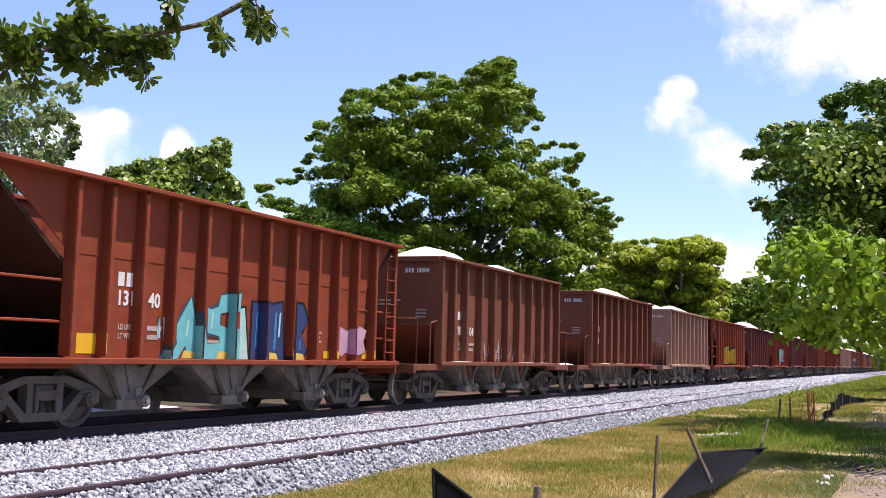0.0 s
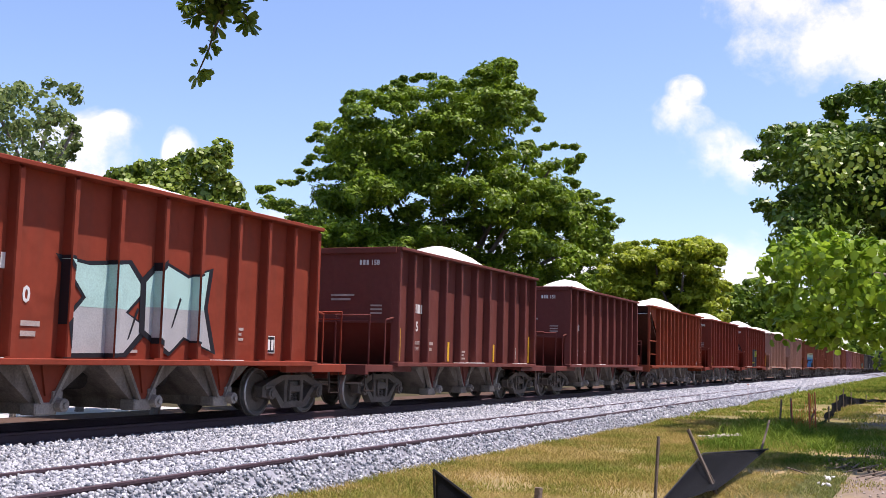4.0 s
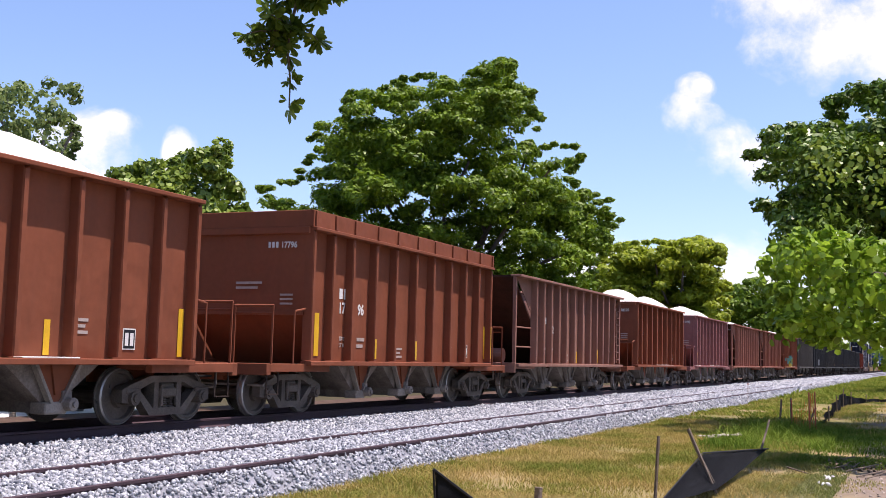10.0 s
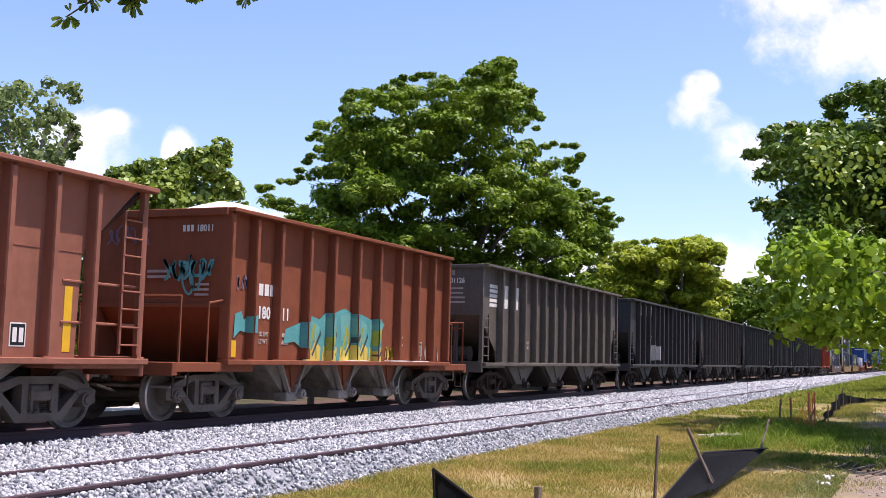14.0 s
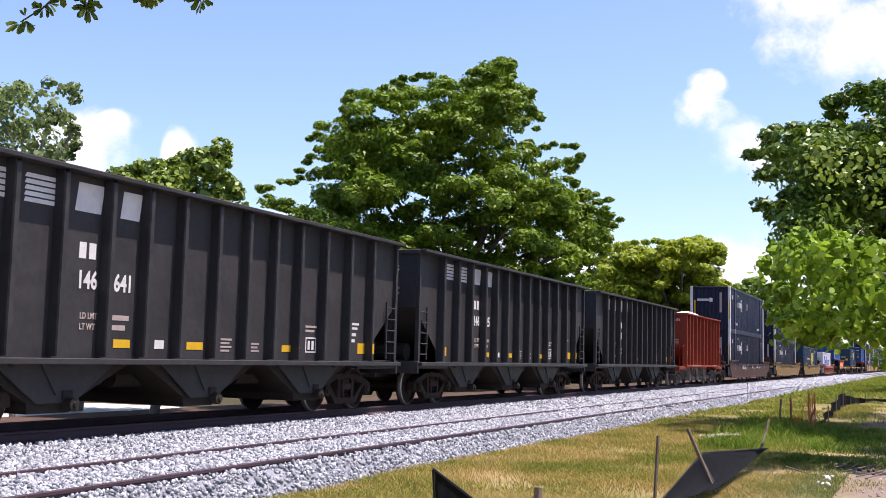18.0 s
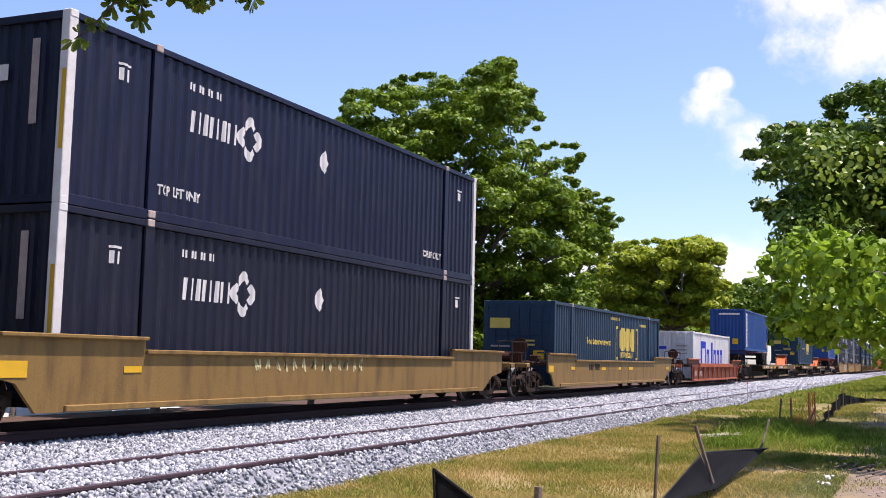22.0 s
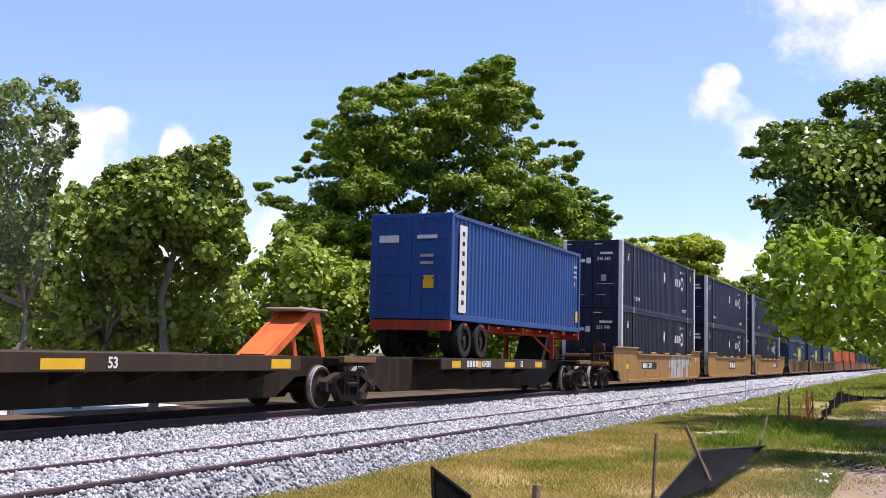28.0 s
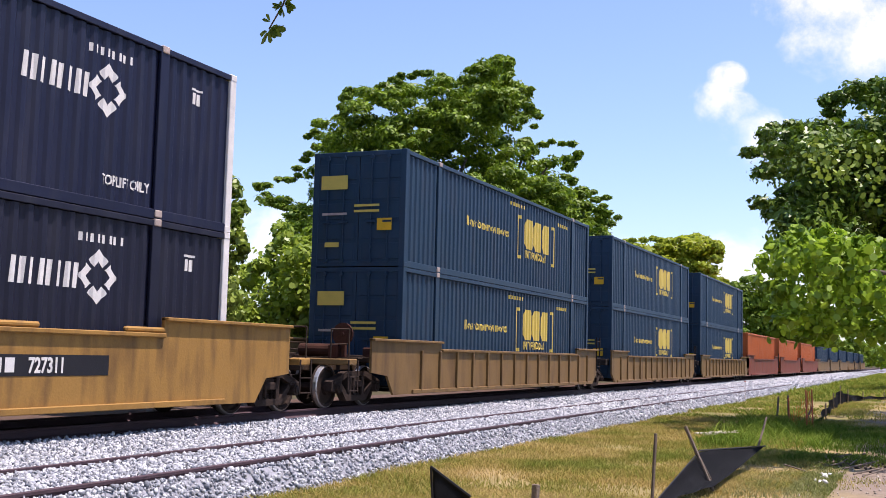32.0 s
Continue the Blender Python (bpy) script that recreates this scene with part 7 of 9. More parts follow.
# ---- grass ----
def grass(name, n, xa, xb, ya, yb, h, w, mat, label, thin=1.0, patch=0.0):
    x = xa + (xb - xa) * rng.random(n) ** thin
    y = rng.uniform(ya, yb, n)
    cl = np.array([noise.noise((a * 0.45, b * 0.6, 7.0)) for a, b in zip(x, y)])
    k = cl > patch + rng.uniform(-0.25, 0.25, n)
    x, y, cl = x[k], y[k], cl[k]
    n = len(x)
    z = np.array([ground_z(a, b) for a, b in zip(x, y)])
    hh = h * rng.uniform(0.4, 1.15, n) * (1 + 0.6 * cl)
    t = rng.uniform(0, 2 * np.pi, n)
    lean = rng.normal(0, 0.85, (n, 2)) * hh[:, None]
    dx, dy = np.cos(t) * w, np.sin(t) * w
    b0 = np.stack([x - dx, y - dy, z - 0.02], 1)
    b1 = np.stack([x + dx, y + dy, z - 0.02], 1)
    m0 = np.stack([x - dx * 0.7 + lean[:, 0] * 0.35, y - dy * 0.7 + lean[:, 1] * 0.35, z + hh * 0.6], 1)
    m1 = np.stack([x + dx * 0.7 + lean[:, 0] * 0.35, y + dy * 0.7 + lean[:, 1] * 0.35, z + hh * 0.6], 1)
    tp = np.stack([x + lean[:, 0], y + lean[:, 1], z + hh], 1)
    v = np.stack([b0, b1, m0, m1, tp], 1).reshape(-1, 3)
    i = np.arange(n)[:, None] * 5
    f = np.concatenate([i + np.array([[0, 1, 3]]), i + np.array([[0, 3, 2]]), i + np.array([[2, 3, 4]])])
    return tagged(new(name, mesh_np(name, v, f, mat)), label, "grass", kind="stuff")


def grass_mat(name, tones, patch=0.55, rough=0.75):
    """Blades whose colour follows patches of the meadow (three tones) and varies blade by blade."""
    m = leafy(name, tones[0], tones[-1], 0.30, rough)
    n, l = m.node_tree.nodes, m.node_tree.links
    tc, ns, geo, ad, rp = n.new("ShaderNodeTexCoord"), n.new("ShaderNodeTexNoise"), n.new("ShaderNodeNewGeometry"), n.new("ShaderNodeMath"), n.new("ShaderNodeValToRGB")
    ns.inputs["Scale"].default_value, ns.inputs["Detail"].default_value, ns.inputs["Roughness"].default_value = patch, 5, 0.6
    l.new(tc.outputs["Object"], ns.inputs["Vector"])
    ad.operation = "MULTIPLY_ADD"
    ad.inputs[1].default_value = 0.16
    l.new(geo.outputs["Random Per Island"], ad.inputs[0])
    l.new(ns.outputs["Fac"], ad.inputs[2])
    rp.color_ramp.elements.new(0.6)
    for k, x in enumerate((0.44, 0.60, 0.80)):
        rp.color_ramp.elements[k].position = x
        rp.color_ramp.elements[k].color = (*tones[k], 1)
    l.new(ad.outputs[0], rp.inputs["Fac"])
    n["Principled BSDF"].inputs["Specular IOR Level"].default_value = 0.04
    for node in list(n):
        if node.type in ("BSDF_PRINCIPLED", "BSDF_TRANSLUCENT"):
            l.new(rp.outputs["Color"], node.inputs["Base Color" if node.type == "BSDF_PRINCIPLED" else "Color"])
    return m


M_DRY = grass_mat("dry grass blades", ((0.19, 0.215, 0.040), (0.36, 0.285, 0.085), (0.52, 0.385, 0.165)))
M_GRN = grass_mat("green grass blades", ((0.095, 0.155, 0.018), (0.19, 0.24, 0.036), (0.33, 0.31, 0.075)))
M_WEED = grass_mat("tall weed blades", ((0.07, 0.135, 0.015), (0.15, 0.23, 0.03), (0.26, 0.31, 0.06)))
grass("dry_grass", 150000, 8, 34, 2.3, 7.5, 0.085, 0.006, M_DRY, "dry straw-yellow grass beside the ballast", 1.25, -0.42)
grass("green_grass", 62000, 9, 60, 1.8, 7.3, 0.075, 0.008, M_GRN, "patches of green grass beside the track", 1.2, 0.08)
grass("dry_grass", 30000, 30, 90, -2.0, 7.6, 0.11, 0.014, M_DRY, "dry grass along the line", 1.0, -0.1)
grass("green_grass", 26000, 33, 120, 3.6, 7.6, 0.12, 0.02, M_GRN, "green grass beside the far ballast", 1.0, -0.2)
grass("green_grass", 16000, 60, 220, 0.0, 8.0, 0.22, 0.05, M_GRN, "green grass far along the ballast", 1.0, -0.4)
grass("weeds", 5200, 23, 31.5, 1.9, 4.4, 0.26, 0.011, M_WEED, "tall green weeds round the fence end", 1.0, -0.25)
grass("weeds", 16000, 20.5, 33, 0.0, 4.2, 0.10, 0.009, M_WEED, "short shaded grass under the trees", 1.0, -0.5)
grass("weeds", 1500, 26, 32.5, 2.6, 4.6, 0.42, 0.012, M_WEED, "tall green weeds round the marker stakes", 1.0, -0.15)
grass("dry_grass", 22000, 10, 22, 1.7, 3.2, 0.07, 0.006, M_DRY, "thin dry grass on bare soil", 1.0, -0.25)
M_OLIVE = grass_mat("grey green grass blades", ((0.15, 0.185, 0.050), (0.22, 0.235, 0.085), (0.31, 0.29, 0.135)))
grass("green_grass", 30000, 12, 24, 1.15, 3.0, 0.06, 0.007, M_OLIVE, "thin grey-green grass over bare soil", 1.0, -0.30)
grass("dry_grass", 5000, 11, 22, 0.2, 1.8, 0.05, 0.006, M_DRY, "sparse dry tufts on bare soil", 1.0, 0.1)


# ---- fences, stakes, posts ----
def ray_at(u, v, d):
    """A point d metres along the first view, u to its side and v up (tangents)."""
    m = aim()
    return m @ Vector((u * d, v * d, -d))


def stake(name, foot, top, r, mat, label):
    bm = bmnew()
    f, t = Vector(foot), Vector(top)
    k = (t - f).to_track_quat("Z", "Y").to_matrix().to_4x4()
    prism(bm, [(-r, -r), (r, -r), (r, r), (-r, r)], 0, (t - f).length, "z")
    bmesh.ops.bevel(bm, geom=list(bm.edges), offset=r * 0.25, segments=1, affect="EDGES")
    bm.transform(k)
    ob = tagged(part(name, bm, mat), label, "stake")
    ob.location = f
    return ob


stake("wooden_stake", (11.52, 2.60, -0.42), (11.57, 2.56, 0.61), 0.014, M_WOOD, "weathered upright wooden stake in the grass")
stake("wooden_stake", (7.95, 2.70, -0.40), (8.02, 2.68, 0.42), 0.024, M_WOOD, "short weathered wooden stake in the grass")
# fallen fence with its leaning stake: turns about its foot in a gust
fence = tagged(new("silt_fence"), "sagging black silt fence on a leaning wooden stake", "silt fence")
fence.location = (15.0, 2.60, -0.38)


def patch(bm, a, b, c, d, nu, nv, sag, origin):
    """A sagging cloth between four corners (a-b below, d-c above)."""
    rows = []
    for i in range(nu + 1):
        u = i / nu
        rows.append([])
        for k in range(nv + 1):
            v = k / nv
            p = a * (1 - u) * (1 - v) + b * u * (1 - v) + c * u * v + d * (1 - u) * v - origin
            p.z += -sag * math.sin(math.pi * u) * math.sin(math.pi * v) + 0.006 * math.sin(u * 17 + v * 4)
            p.y += 0.012 * math.sin(v * 5 + u * 3)
            rows[-1].append(bm.verts.new(p))
    for p, q in zip(rows, rows[1:]):
        for k in range(nv):
            bm.faces.new((p[k], q[k], q[k + 1], p[k + 1]))
    for f in bm.faces:
        f.smooth = True
    bmesh.ops.solidify(bm, geom=list(bm.faces), thickness=0.008)


def m_fabric(bm):
    patch(bm, ray_at(0.193, -0.235, 12.4), ray_at(0.248, -0.2175, 14.2), ray_at(0.295, -0.1815, 19.0), ray_at(0.2355, -0.1855, 15.2), 26, 8, 0.02, fence.location)


def m_hem(bm):
    p, q = ray_at(0.2355, -0.1850, 15.2) - fence.location, ray_at(0.295, -0.181, 19.0) - fence.location
    r = ray_at(0.193, -0.234, 12.4) - fence.location
    rod(bm, p, q, 0.011, 6)
    rod(bm, p, r, 0.010, 6)


def m_stick(p, q, r):
    def m(bm):
        rod(bm, p, q, r, 6)
    return m


part("fabric", kept("fabric", m_fabric), M_CLOTH, fence, "sagging black woven plastic")
part("hem", kept("hem", m_hem), M_INK, fence)
FOOT = ray_at(0.2475, -0.222, 14.5)
gust_stake = part("stake", kept("fence_stake", m_stick((0, 0, 0), ray_at(0.222, -0.163, 14.7) - FOOT, 0.024)), M_WOOD, fence, "leaning wooden stake")
gust_stake.location = FOOT - fence.location
part("stake", kept("fence_slat", m_stick(ray_at(0.2495, -0.219, 14.6) - fence.location, ray_at(0.2275, -0.176, 14.9) - fence.location, 0.012)), M_WOOD, fence, "split wooden slat")
part("stake", kept("fence_stake_far", m_stick(ray_at(0.2870, -0.187, 21.4) - fence.location, ray_at(0.296, -0.155, 22.0) - fence.location, 0.022)), M_WOOD, fence)
# near piece of the fence
near = tagged(new("silt_fence"), "torn piece of black silt fence in the grass", "silt fence")
near.location = ray_at(-0.006, -0.25, 9.0)
near.location.z = -0.40
bm = bmnew()
patch(bm, ray_at(-0.005, -0.27, 9.0), ray_at(0.030, -0.27, 9.2), ray_at(0.026, -0.2275, 9.2), ray_at(-0.0095, -0.2005, 9.0), 14, 6, 0.0, near.location)
part("fabric", bm, M_CLOTH, near, "black woven plastic")
bm = bmnew()
rod(bm, ray_at(-0.0095, -0.2, 9.0) - near.location, ray_at(0.026, -0.227, 9.2) - near.location, 0.014, 6)
rod(bm, ray_at(-0.0095, -0.2, 9.0) - near.location, ray_at(-0.006, -0.28, 9.0) - near.location, 0.010, 6)
part("hem", bm, M_INK, near)
# far fence by the right of way and marker stakes
farf = tagged(new("silt_fence"), "black silt fence with dark stakes across the grass", "silt fence")
farf.location = (33.4, 2.8, -0.40)
FLINE = [(0, 0, 0.10), (4.3, 0.1, 0.28), (10.0, 0.25, 0.48), (16.4, 0.42, 0.64), (19.6, 0.3, 0.42), (23.6, -0.15, 0.24), (27.0, -1.0, 0.18), (30.0, -2.2, 0.14)]
bm = bmnew()
rows = []
for i in range(29):
    j = min(i // 4, 6)
    t = i / 4 - j
    x, y, h = [FLINE[j][k] + (FLINE[j + 1][k] - FLINE[j][k]) * t for k in range(3)]
    rows.append([bm.verts.new((x, y + 0.07 * math.sin(i * 1.7 + k * 0.5), h * k / 4 + 0.025 * math.sin(i * 2.1) * k / 4)) for k in range(5)])
for a, b in zip(rows, rows[1:]):
    for k in range(4):
        bm.faces.new((a[k], b[k], b[k + 1], a[k + 1]))
bmesh.ops.solidify(bm, geom=list(bm.faces), thickness=0.008)
part("fabric", bm, M_CLOTH, farf)
for k in (1, 2, 3, 4, 5, 6):
    x, y, h = FLINE[k]
    part("stake", kept(("far_stake", x), m_stick((x, y - 0.05, -0.05), (x + 0.05, y - 0.05, h + 0.22), 0.026)), M_WOOD, farf)
for x, y, h, lean in ((35.6, 4.12, 0.75, 0.1), (33.6, 3.55, 0.85, -0.05), (33.0, 3.1, 0.6, 0.5)):
    stake("wooden_stake", (x, y, -0.42), (x + lean * 0.3, y - lean * 0.5, -0.42 + h), 0.024, M_WOOD, "thin wooden survey stake in the weeds")
for x, y, h in ((30.5, 2.77, 1.1), (30.6, 2.63, 1.12), (32.8, 3.45, 0.8)):
    stake("red_stake", (x, y, -0.42), (x + 0.04, y + 0.03, -0.42 + h), 0.014, M_REDS, "red painted marker stake in the weeds")
net = tagged(new("safety_netting"), "limp orange safety netting tied to marker stakes", "netting")
net.location = (30.75, 3.18, -0.40)
bm = bmnew()
for i in range(12):
    rod(bm, (0.01 * i, -0.045 * i, 0.02 + 0.03 * math.sin(i * 1.3)), (0.02 * math.sin(i * 2.0), -0.042 * i, 0.45 + 0.05 * i + 0.08 * math.sin(i * 2.3)), 0.004, 4)
for k in range(6):
    rod(bm, (0.0, 0, 0.05 + 0.07 * k), (0.1, -0.52, 0.10 + 0.17 * k), 0.004, 4)
for i in range(3):
    rod(bm, (-0.06, -0.42 - 0.06 * i, 0.55), (-0.05, -0.40 - 0.06 * i, 1.05), 0.012, 5)
part("net", bm, M_ORANGE, net)
# thin marker post beside the ballast
mk = tagged(new("marker_post"), "thin grey marker post beside the ballast", "marker post")
mk.location = (51.2, 7.3, -0.45)
part("post", kept("marker_stick", m_stick((0, 0, 0), (0, 0, 1.0), 0.015)), M_FADE, mk)
part("reflector", kept("marker_eye", m_stick((-0.03, 0, 0.93), (0.03, 0, 0.93), 0.035)), M_REDS, mk)
# fallen boards in the grass
M_BOARD = surf("bleached pale wood", (0.50, 0.44, 0.35), 0.9, 0, 0.35, 5, 40, 0.4)
gb = random.Random(12)
for x, y, a, w in ((25.5, 4.50, -0.40, 0.42), (25.9, 4.40, -0.52, 0.34), (26.3, 4.30, -0.36, 0.46), (26.0, 4.12, -0.58, 0.38), (26.7, 4.16, -0.45, 0.30), (25.4, 4.20, -0.50, 0.24), (26.9, 4.36, -0.30, 0.26), (25.2, 4.34, -0.7, 0.18)):
    bm = bmnew()
    box(bm, -w, w, -0.035, 0.035, 0, 0.028, 0.006)
    b = tagged(part("fallen_board", bm, M_BOARD), "weathered pale board lying in the grass", "board", "fallen boards")
    b.location, b.rotation_euler = (x, y, -0.30 + gb.uniform(0.0, 0.06)), (gb.uniform(-0.1, 0.1), gb.uniform(-0.08, 0.08), a)
M_ROCK = stone_mat("pale rubble", (0.20, 0.16, 0.125), (0.55, 0.49, 0.42))
n = 620
px = rng.uniform(11, 21.5, n)
py = rng.uniform(-0.4, 1.7, n)
scatter("rubble", np.stack([px, py, np.array([ground_z(a, b) for a, b in zip(px, py)]) + 0.004], 1), 0.024, M_ROCK, "pale stones and rubble on bare soil", "rubble")

M_LITTER = stone_mat("dark leaf litter", (0.06, 0.045, 0.034), (0.22, 0.17, 0.13))
n = 170
scatter("leaf_litter", np.stack([rng.normal(21.2, 0.7, n), rng.normal(1.15, 0.35, n), rng.uniform(-0.38, -0.33, n)], 1), 0.04, M_LITTER, "dark dead leaves and twigs heaped on bare soil", "leaf litter")
for k in range(9):
    stick = tagged(part("fallen_stick", kept(("stick", k), m_stick((0, 0, 0), (gb.uniform(0.3, 0.7), gb.uniform(-0.5, 0.5), gb.uniform(0.02, 0.12)), 0.012)), M_WOOD), "thin broken stick on bare soil", "stick", "fallen sticks")
    stick.location = (gb.uniform(18.5, 21.5), gb.uniform(0.7, 1.7), -0.36)
M_CHIP = stone_mat("white broken concrete", (0.55, 0.53, 0.50), (0.80, 0.79, 0.77))
n = 12
scatter("concrete_chips", np.stack([rng.normal(17.8, 0.45, n), rng.normal(1.4, 0.06, n), rng.uniform(-0.37, -0.32, n)], 1), 0.04, M_CHIP, "white concrete chips on bare soil", "rubble")


# ---- trees ----
def inside(p, poly):
    r, j = False, len(poly) - 1
    for i in range(len(poly)):
        (x0, y0), (x1, y1) = poly[i], poly[j]
        if (y0 > p[1]) != (y1 > p[1]) and p[0] < (x1 - x0) * (p[1] - y0) / (y1 - y0) + x0:
            r = not r
        j = i
    return r


def leaves(centres, radii, per, size, mat, name, parent, flat=0.55, hexa=False, up=0.6, seed=0):
    g = np.random.default_rng(seed)
    c = np.repeat(np.asarray(centres), per, 0)
    r = np.repeat(np.asarray(radii), per)
    n = len(c)
    d = g.normal(size=(n, 3))
    d /= np.linalg.norm(d, axis=1, keepdims=True)
    rad = r * g.uniform(0.25, 1.0, n) ** 0.5 * g.uniform(0.85, 1.12, n)
    p = c + d * rad[:, None] * np.array([1, 1, flat])
    nrm = d * 0.9 + g.normal(size=(n, 3)) * 0.55 + np.array([0, 0, up])
    nrm /= np.linalg.norm(nrm, axis=1, keepdims=True)
    a = np.cross(nrm, g.normal(size=(n, 3)))
    a /= np.linalg.norm(a, axis=1, keepdims=True)
    b = np.cross(nrm, a)
    s = size * g.uniform(0.6, 1.3, n)[:, None]
    if hexa:
        ang = np.arange(6) * np.pi / 3
        v = p[:, None, :] + (a[:, None, :] * np.cos(ang)[None, :, None] + b[:, None, :] * np.sin(ang)[None, :, None] * 0.92) * s[:, None, :]
        v += nrm[:, None, :] * (np.array([0.16, 0, -0.05, 0.12, 0, -0.05]))[None, :, None] * s[:, None, :]
        k = 6
    else:
        v = np.stack([p - a * s, p - b * s * 0.48 + nrm * s * 0.14, p + a * s, p + b * s * 0.48 + nrm * s * 0.14], 1)
        k = 4
    f = np.arange(n * k).reshape(n, k)
    ob = new(name, mesh_np(name, v.reshape(-1, 3) - np.array(parent.location), f, mat))
    ob.parent = parent
    return ob


def limb(bm, p, q, r0, r1, seed):
    """A tapered limb in three bent lengths."""
    g = random.Random(seed)
    p, q = Vector(p), Vector(q)
    pts = [p]
    for i in (1, 2):
        pts.append(p.lerp(q, i / 3) + Vector((g.uniform(-1, 1), g.uniform(-1, 1), g.uniform(0, 1))) * (q - p).length * 0.07)
    pts.append(q)
    for i in range(3):
        ra, rb = r0 + (r1 - r0) * i / 3, r0 + (r1 - r0) * (i + 1) / 3
        rod(bm, pts[i], pts[i + 1], ra, 8, rb)


def tree(outline, d, foot, label, lobes, rad, per, size, mat, bark, thick=3.0, seed=1, flat=0.55, hexa=False, trunk=0.35, limbs=14, up=0.6, core=0.0, group="trees", edge=1.0, fork_at=None, pads=0, pad_r=2.0, front=()):
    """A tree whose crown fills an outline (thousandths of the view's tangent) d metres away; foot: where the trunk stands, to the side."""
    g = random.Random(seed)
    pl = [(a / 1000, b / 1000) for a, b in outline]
    us, vs = [a for a, b in pl], [b for a, b in pl]
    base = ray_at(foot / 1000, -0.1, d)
    base.z = ground_z(base.x, base.y) - 0.05
    root = tagged(new("tree"), label, "tree", group)
    root.location = base
    cs, rs, tries = [], [], 0
    heads = []                                     # flat boughs into which the clumps gather
    while len(heads) < pads:
        p = (g.uniform(min(us), max(us)), g.uniform(min(vs), max(vs)))
        if inside(p, pl):
            heads.append((p[0], p[1], g.uniform(-thick, thick), pad_r * g.uniform(0.6, 1.2)))
    for u, v, dd, r in front:
        heads.append((u / 1000, v / 1000, dd, r))
    while len(cs) < lobes and tries < lobes * 60:
        tries += 1
        p = (g.uniform(min(us), max(us)), g.uniform(min(vs), max(vs)))
        dep = g.uniform(-thick, thick)
        if heads and g.random() < 0.8:
            hu, hv, hd, hr = heads[g.randrange(len(heads))]
            q, w = g.gauss(0, 0.55), g.gauss(0, 0.5)
            p = (hu + q * hr / d, hv + (0.16 * g.gauss(0, 1) - 0.22 * (q * q + w * w)) * hr / d)
            dep = hd + w * hr
        r = rad * g.uniform(0.5, 1.25)
        ang = r / d
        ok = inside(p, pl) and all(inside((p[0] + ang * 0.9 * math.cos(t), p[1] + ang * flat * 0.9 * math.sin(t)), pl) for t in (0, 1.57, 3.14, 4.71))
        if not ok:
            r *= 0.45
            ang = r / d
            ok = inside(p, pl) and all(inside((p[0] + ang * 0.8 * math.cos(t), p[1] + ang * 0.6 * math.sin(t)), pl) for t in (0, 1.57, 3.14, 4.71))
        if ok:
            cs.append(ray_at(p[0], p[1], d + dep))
            rs.append(r)
    # shaded clumps deep in the crown
    for i in range(int(lobes * core)):
        p = (g.uniform(min(us), max(us)), g.uniform(min(vs), max(vs)))
        wide = (p[0] + (p[0] - sum(us) / len(us)) * 0.28, p[1] + (p[1] - min(vs)) * 0.16)
        if inside(p, pl) and inside(wide, pl):
            cs.append(ray_at(p[0], p[1], d + thick * g.uniform(0.4, 1.3)))
            rs.append(rad * g.uniform(0.9, 1.3))
    # small tufts along the rim of the crown
    for i in range(len(pl)):
        a, b = pl[i], pl[(i + 1) % len(pl)]
        n = max(1, int(math.dist(a, b) * d / (rad * 0.55) * edge))
        for k in range(n):
            t = (k + g.random()) / n
            mid = (sum(us) / len(us), sum(vs) / len(vs))
            p = [a[j] + (b[j] - a[j]) * t for j in (0, 1)]
            p = [p[j] + (mid[j] - p[j]) * g.uniform(0.02, 0.10) for j in (0, 1)]
            cs.append(ray_at(p[0], p[1], d + g.uniform(-thick, thick) * 0.5))
            rs.append(rad * g.uniform(0.28, 0.5))
    clear = [k for k, c in enumerate(cs) if not (6.2 < c.y + 0.8 * rs[k] and c.y - 0.8 * rs[k] < 14.6 and c.z - 0.6 * rs[k] < 6.8)]
    cs, rs = [cs[k] for k in clear], [rs[k] for k in clear]
    leaves(cs, rs, per, size, mat, "crown", root, flat, hexa, up, seed)
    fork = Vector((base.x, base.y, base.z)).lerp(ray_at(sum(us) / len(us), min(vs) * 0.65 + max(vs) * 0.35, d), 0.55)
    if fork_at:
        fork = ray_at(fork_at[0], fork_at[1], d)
    bm = bmnew()
    limb(bm, (0, 0, 0), fork - base, trunk, trunk * 0.6, seed)
    part("trunk", bm, bark, root)
    for i in range(limbs):
        q = cs[g.randrange(len(cs))]
        if fork_at and q.z < fork.z + 0.4:
            continue
        bm = bmnew()
        limb(bm, fork - base, q - base, trunk * 0.42, 0.02 + 0.0006 * d, seed + i)
        part("limb", bm, bark, root)
    return root


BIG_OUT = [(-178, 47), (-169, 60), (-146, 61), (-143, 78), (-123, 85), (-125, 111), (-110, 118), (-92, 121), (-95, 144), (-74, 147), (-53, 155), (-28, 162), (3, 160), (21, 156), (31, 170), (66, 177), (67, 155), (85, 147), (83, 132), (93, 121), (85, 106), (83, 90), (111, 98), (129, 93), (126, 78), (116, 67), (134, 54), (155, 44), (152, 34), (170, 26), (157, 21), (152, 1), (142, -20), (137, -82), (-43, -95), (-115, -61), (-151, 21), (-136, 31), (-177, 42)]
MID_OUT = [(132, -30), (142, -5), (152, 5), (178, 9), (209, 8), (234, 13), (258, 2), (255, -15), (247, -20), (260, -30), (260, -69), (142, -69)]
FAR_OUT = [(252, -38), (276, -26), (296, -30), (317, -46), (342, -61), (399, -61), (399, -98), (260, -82)]
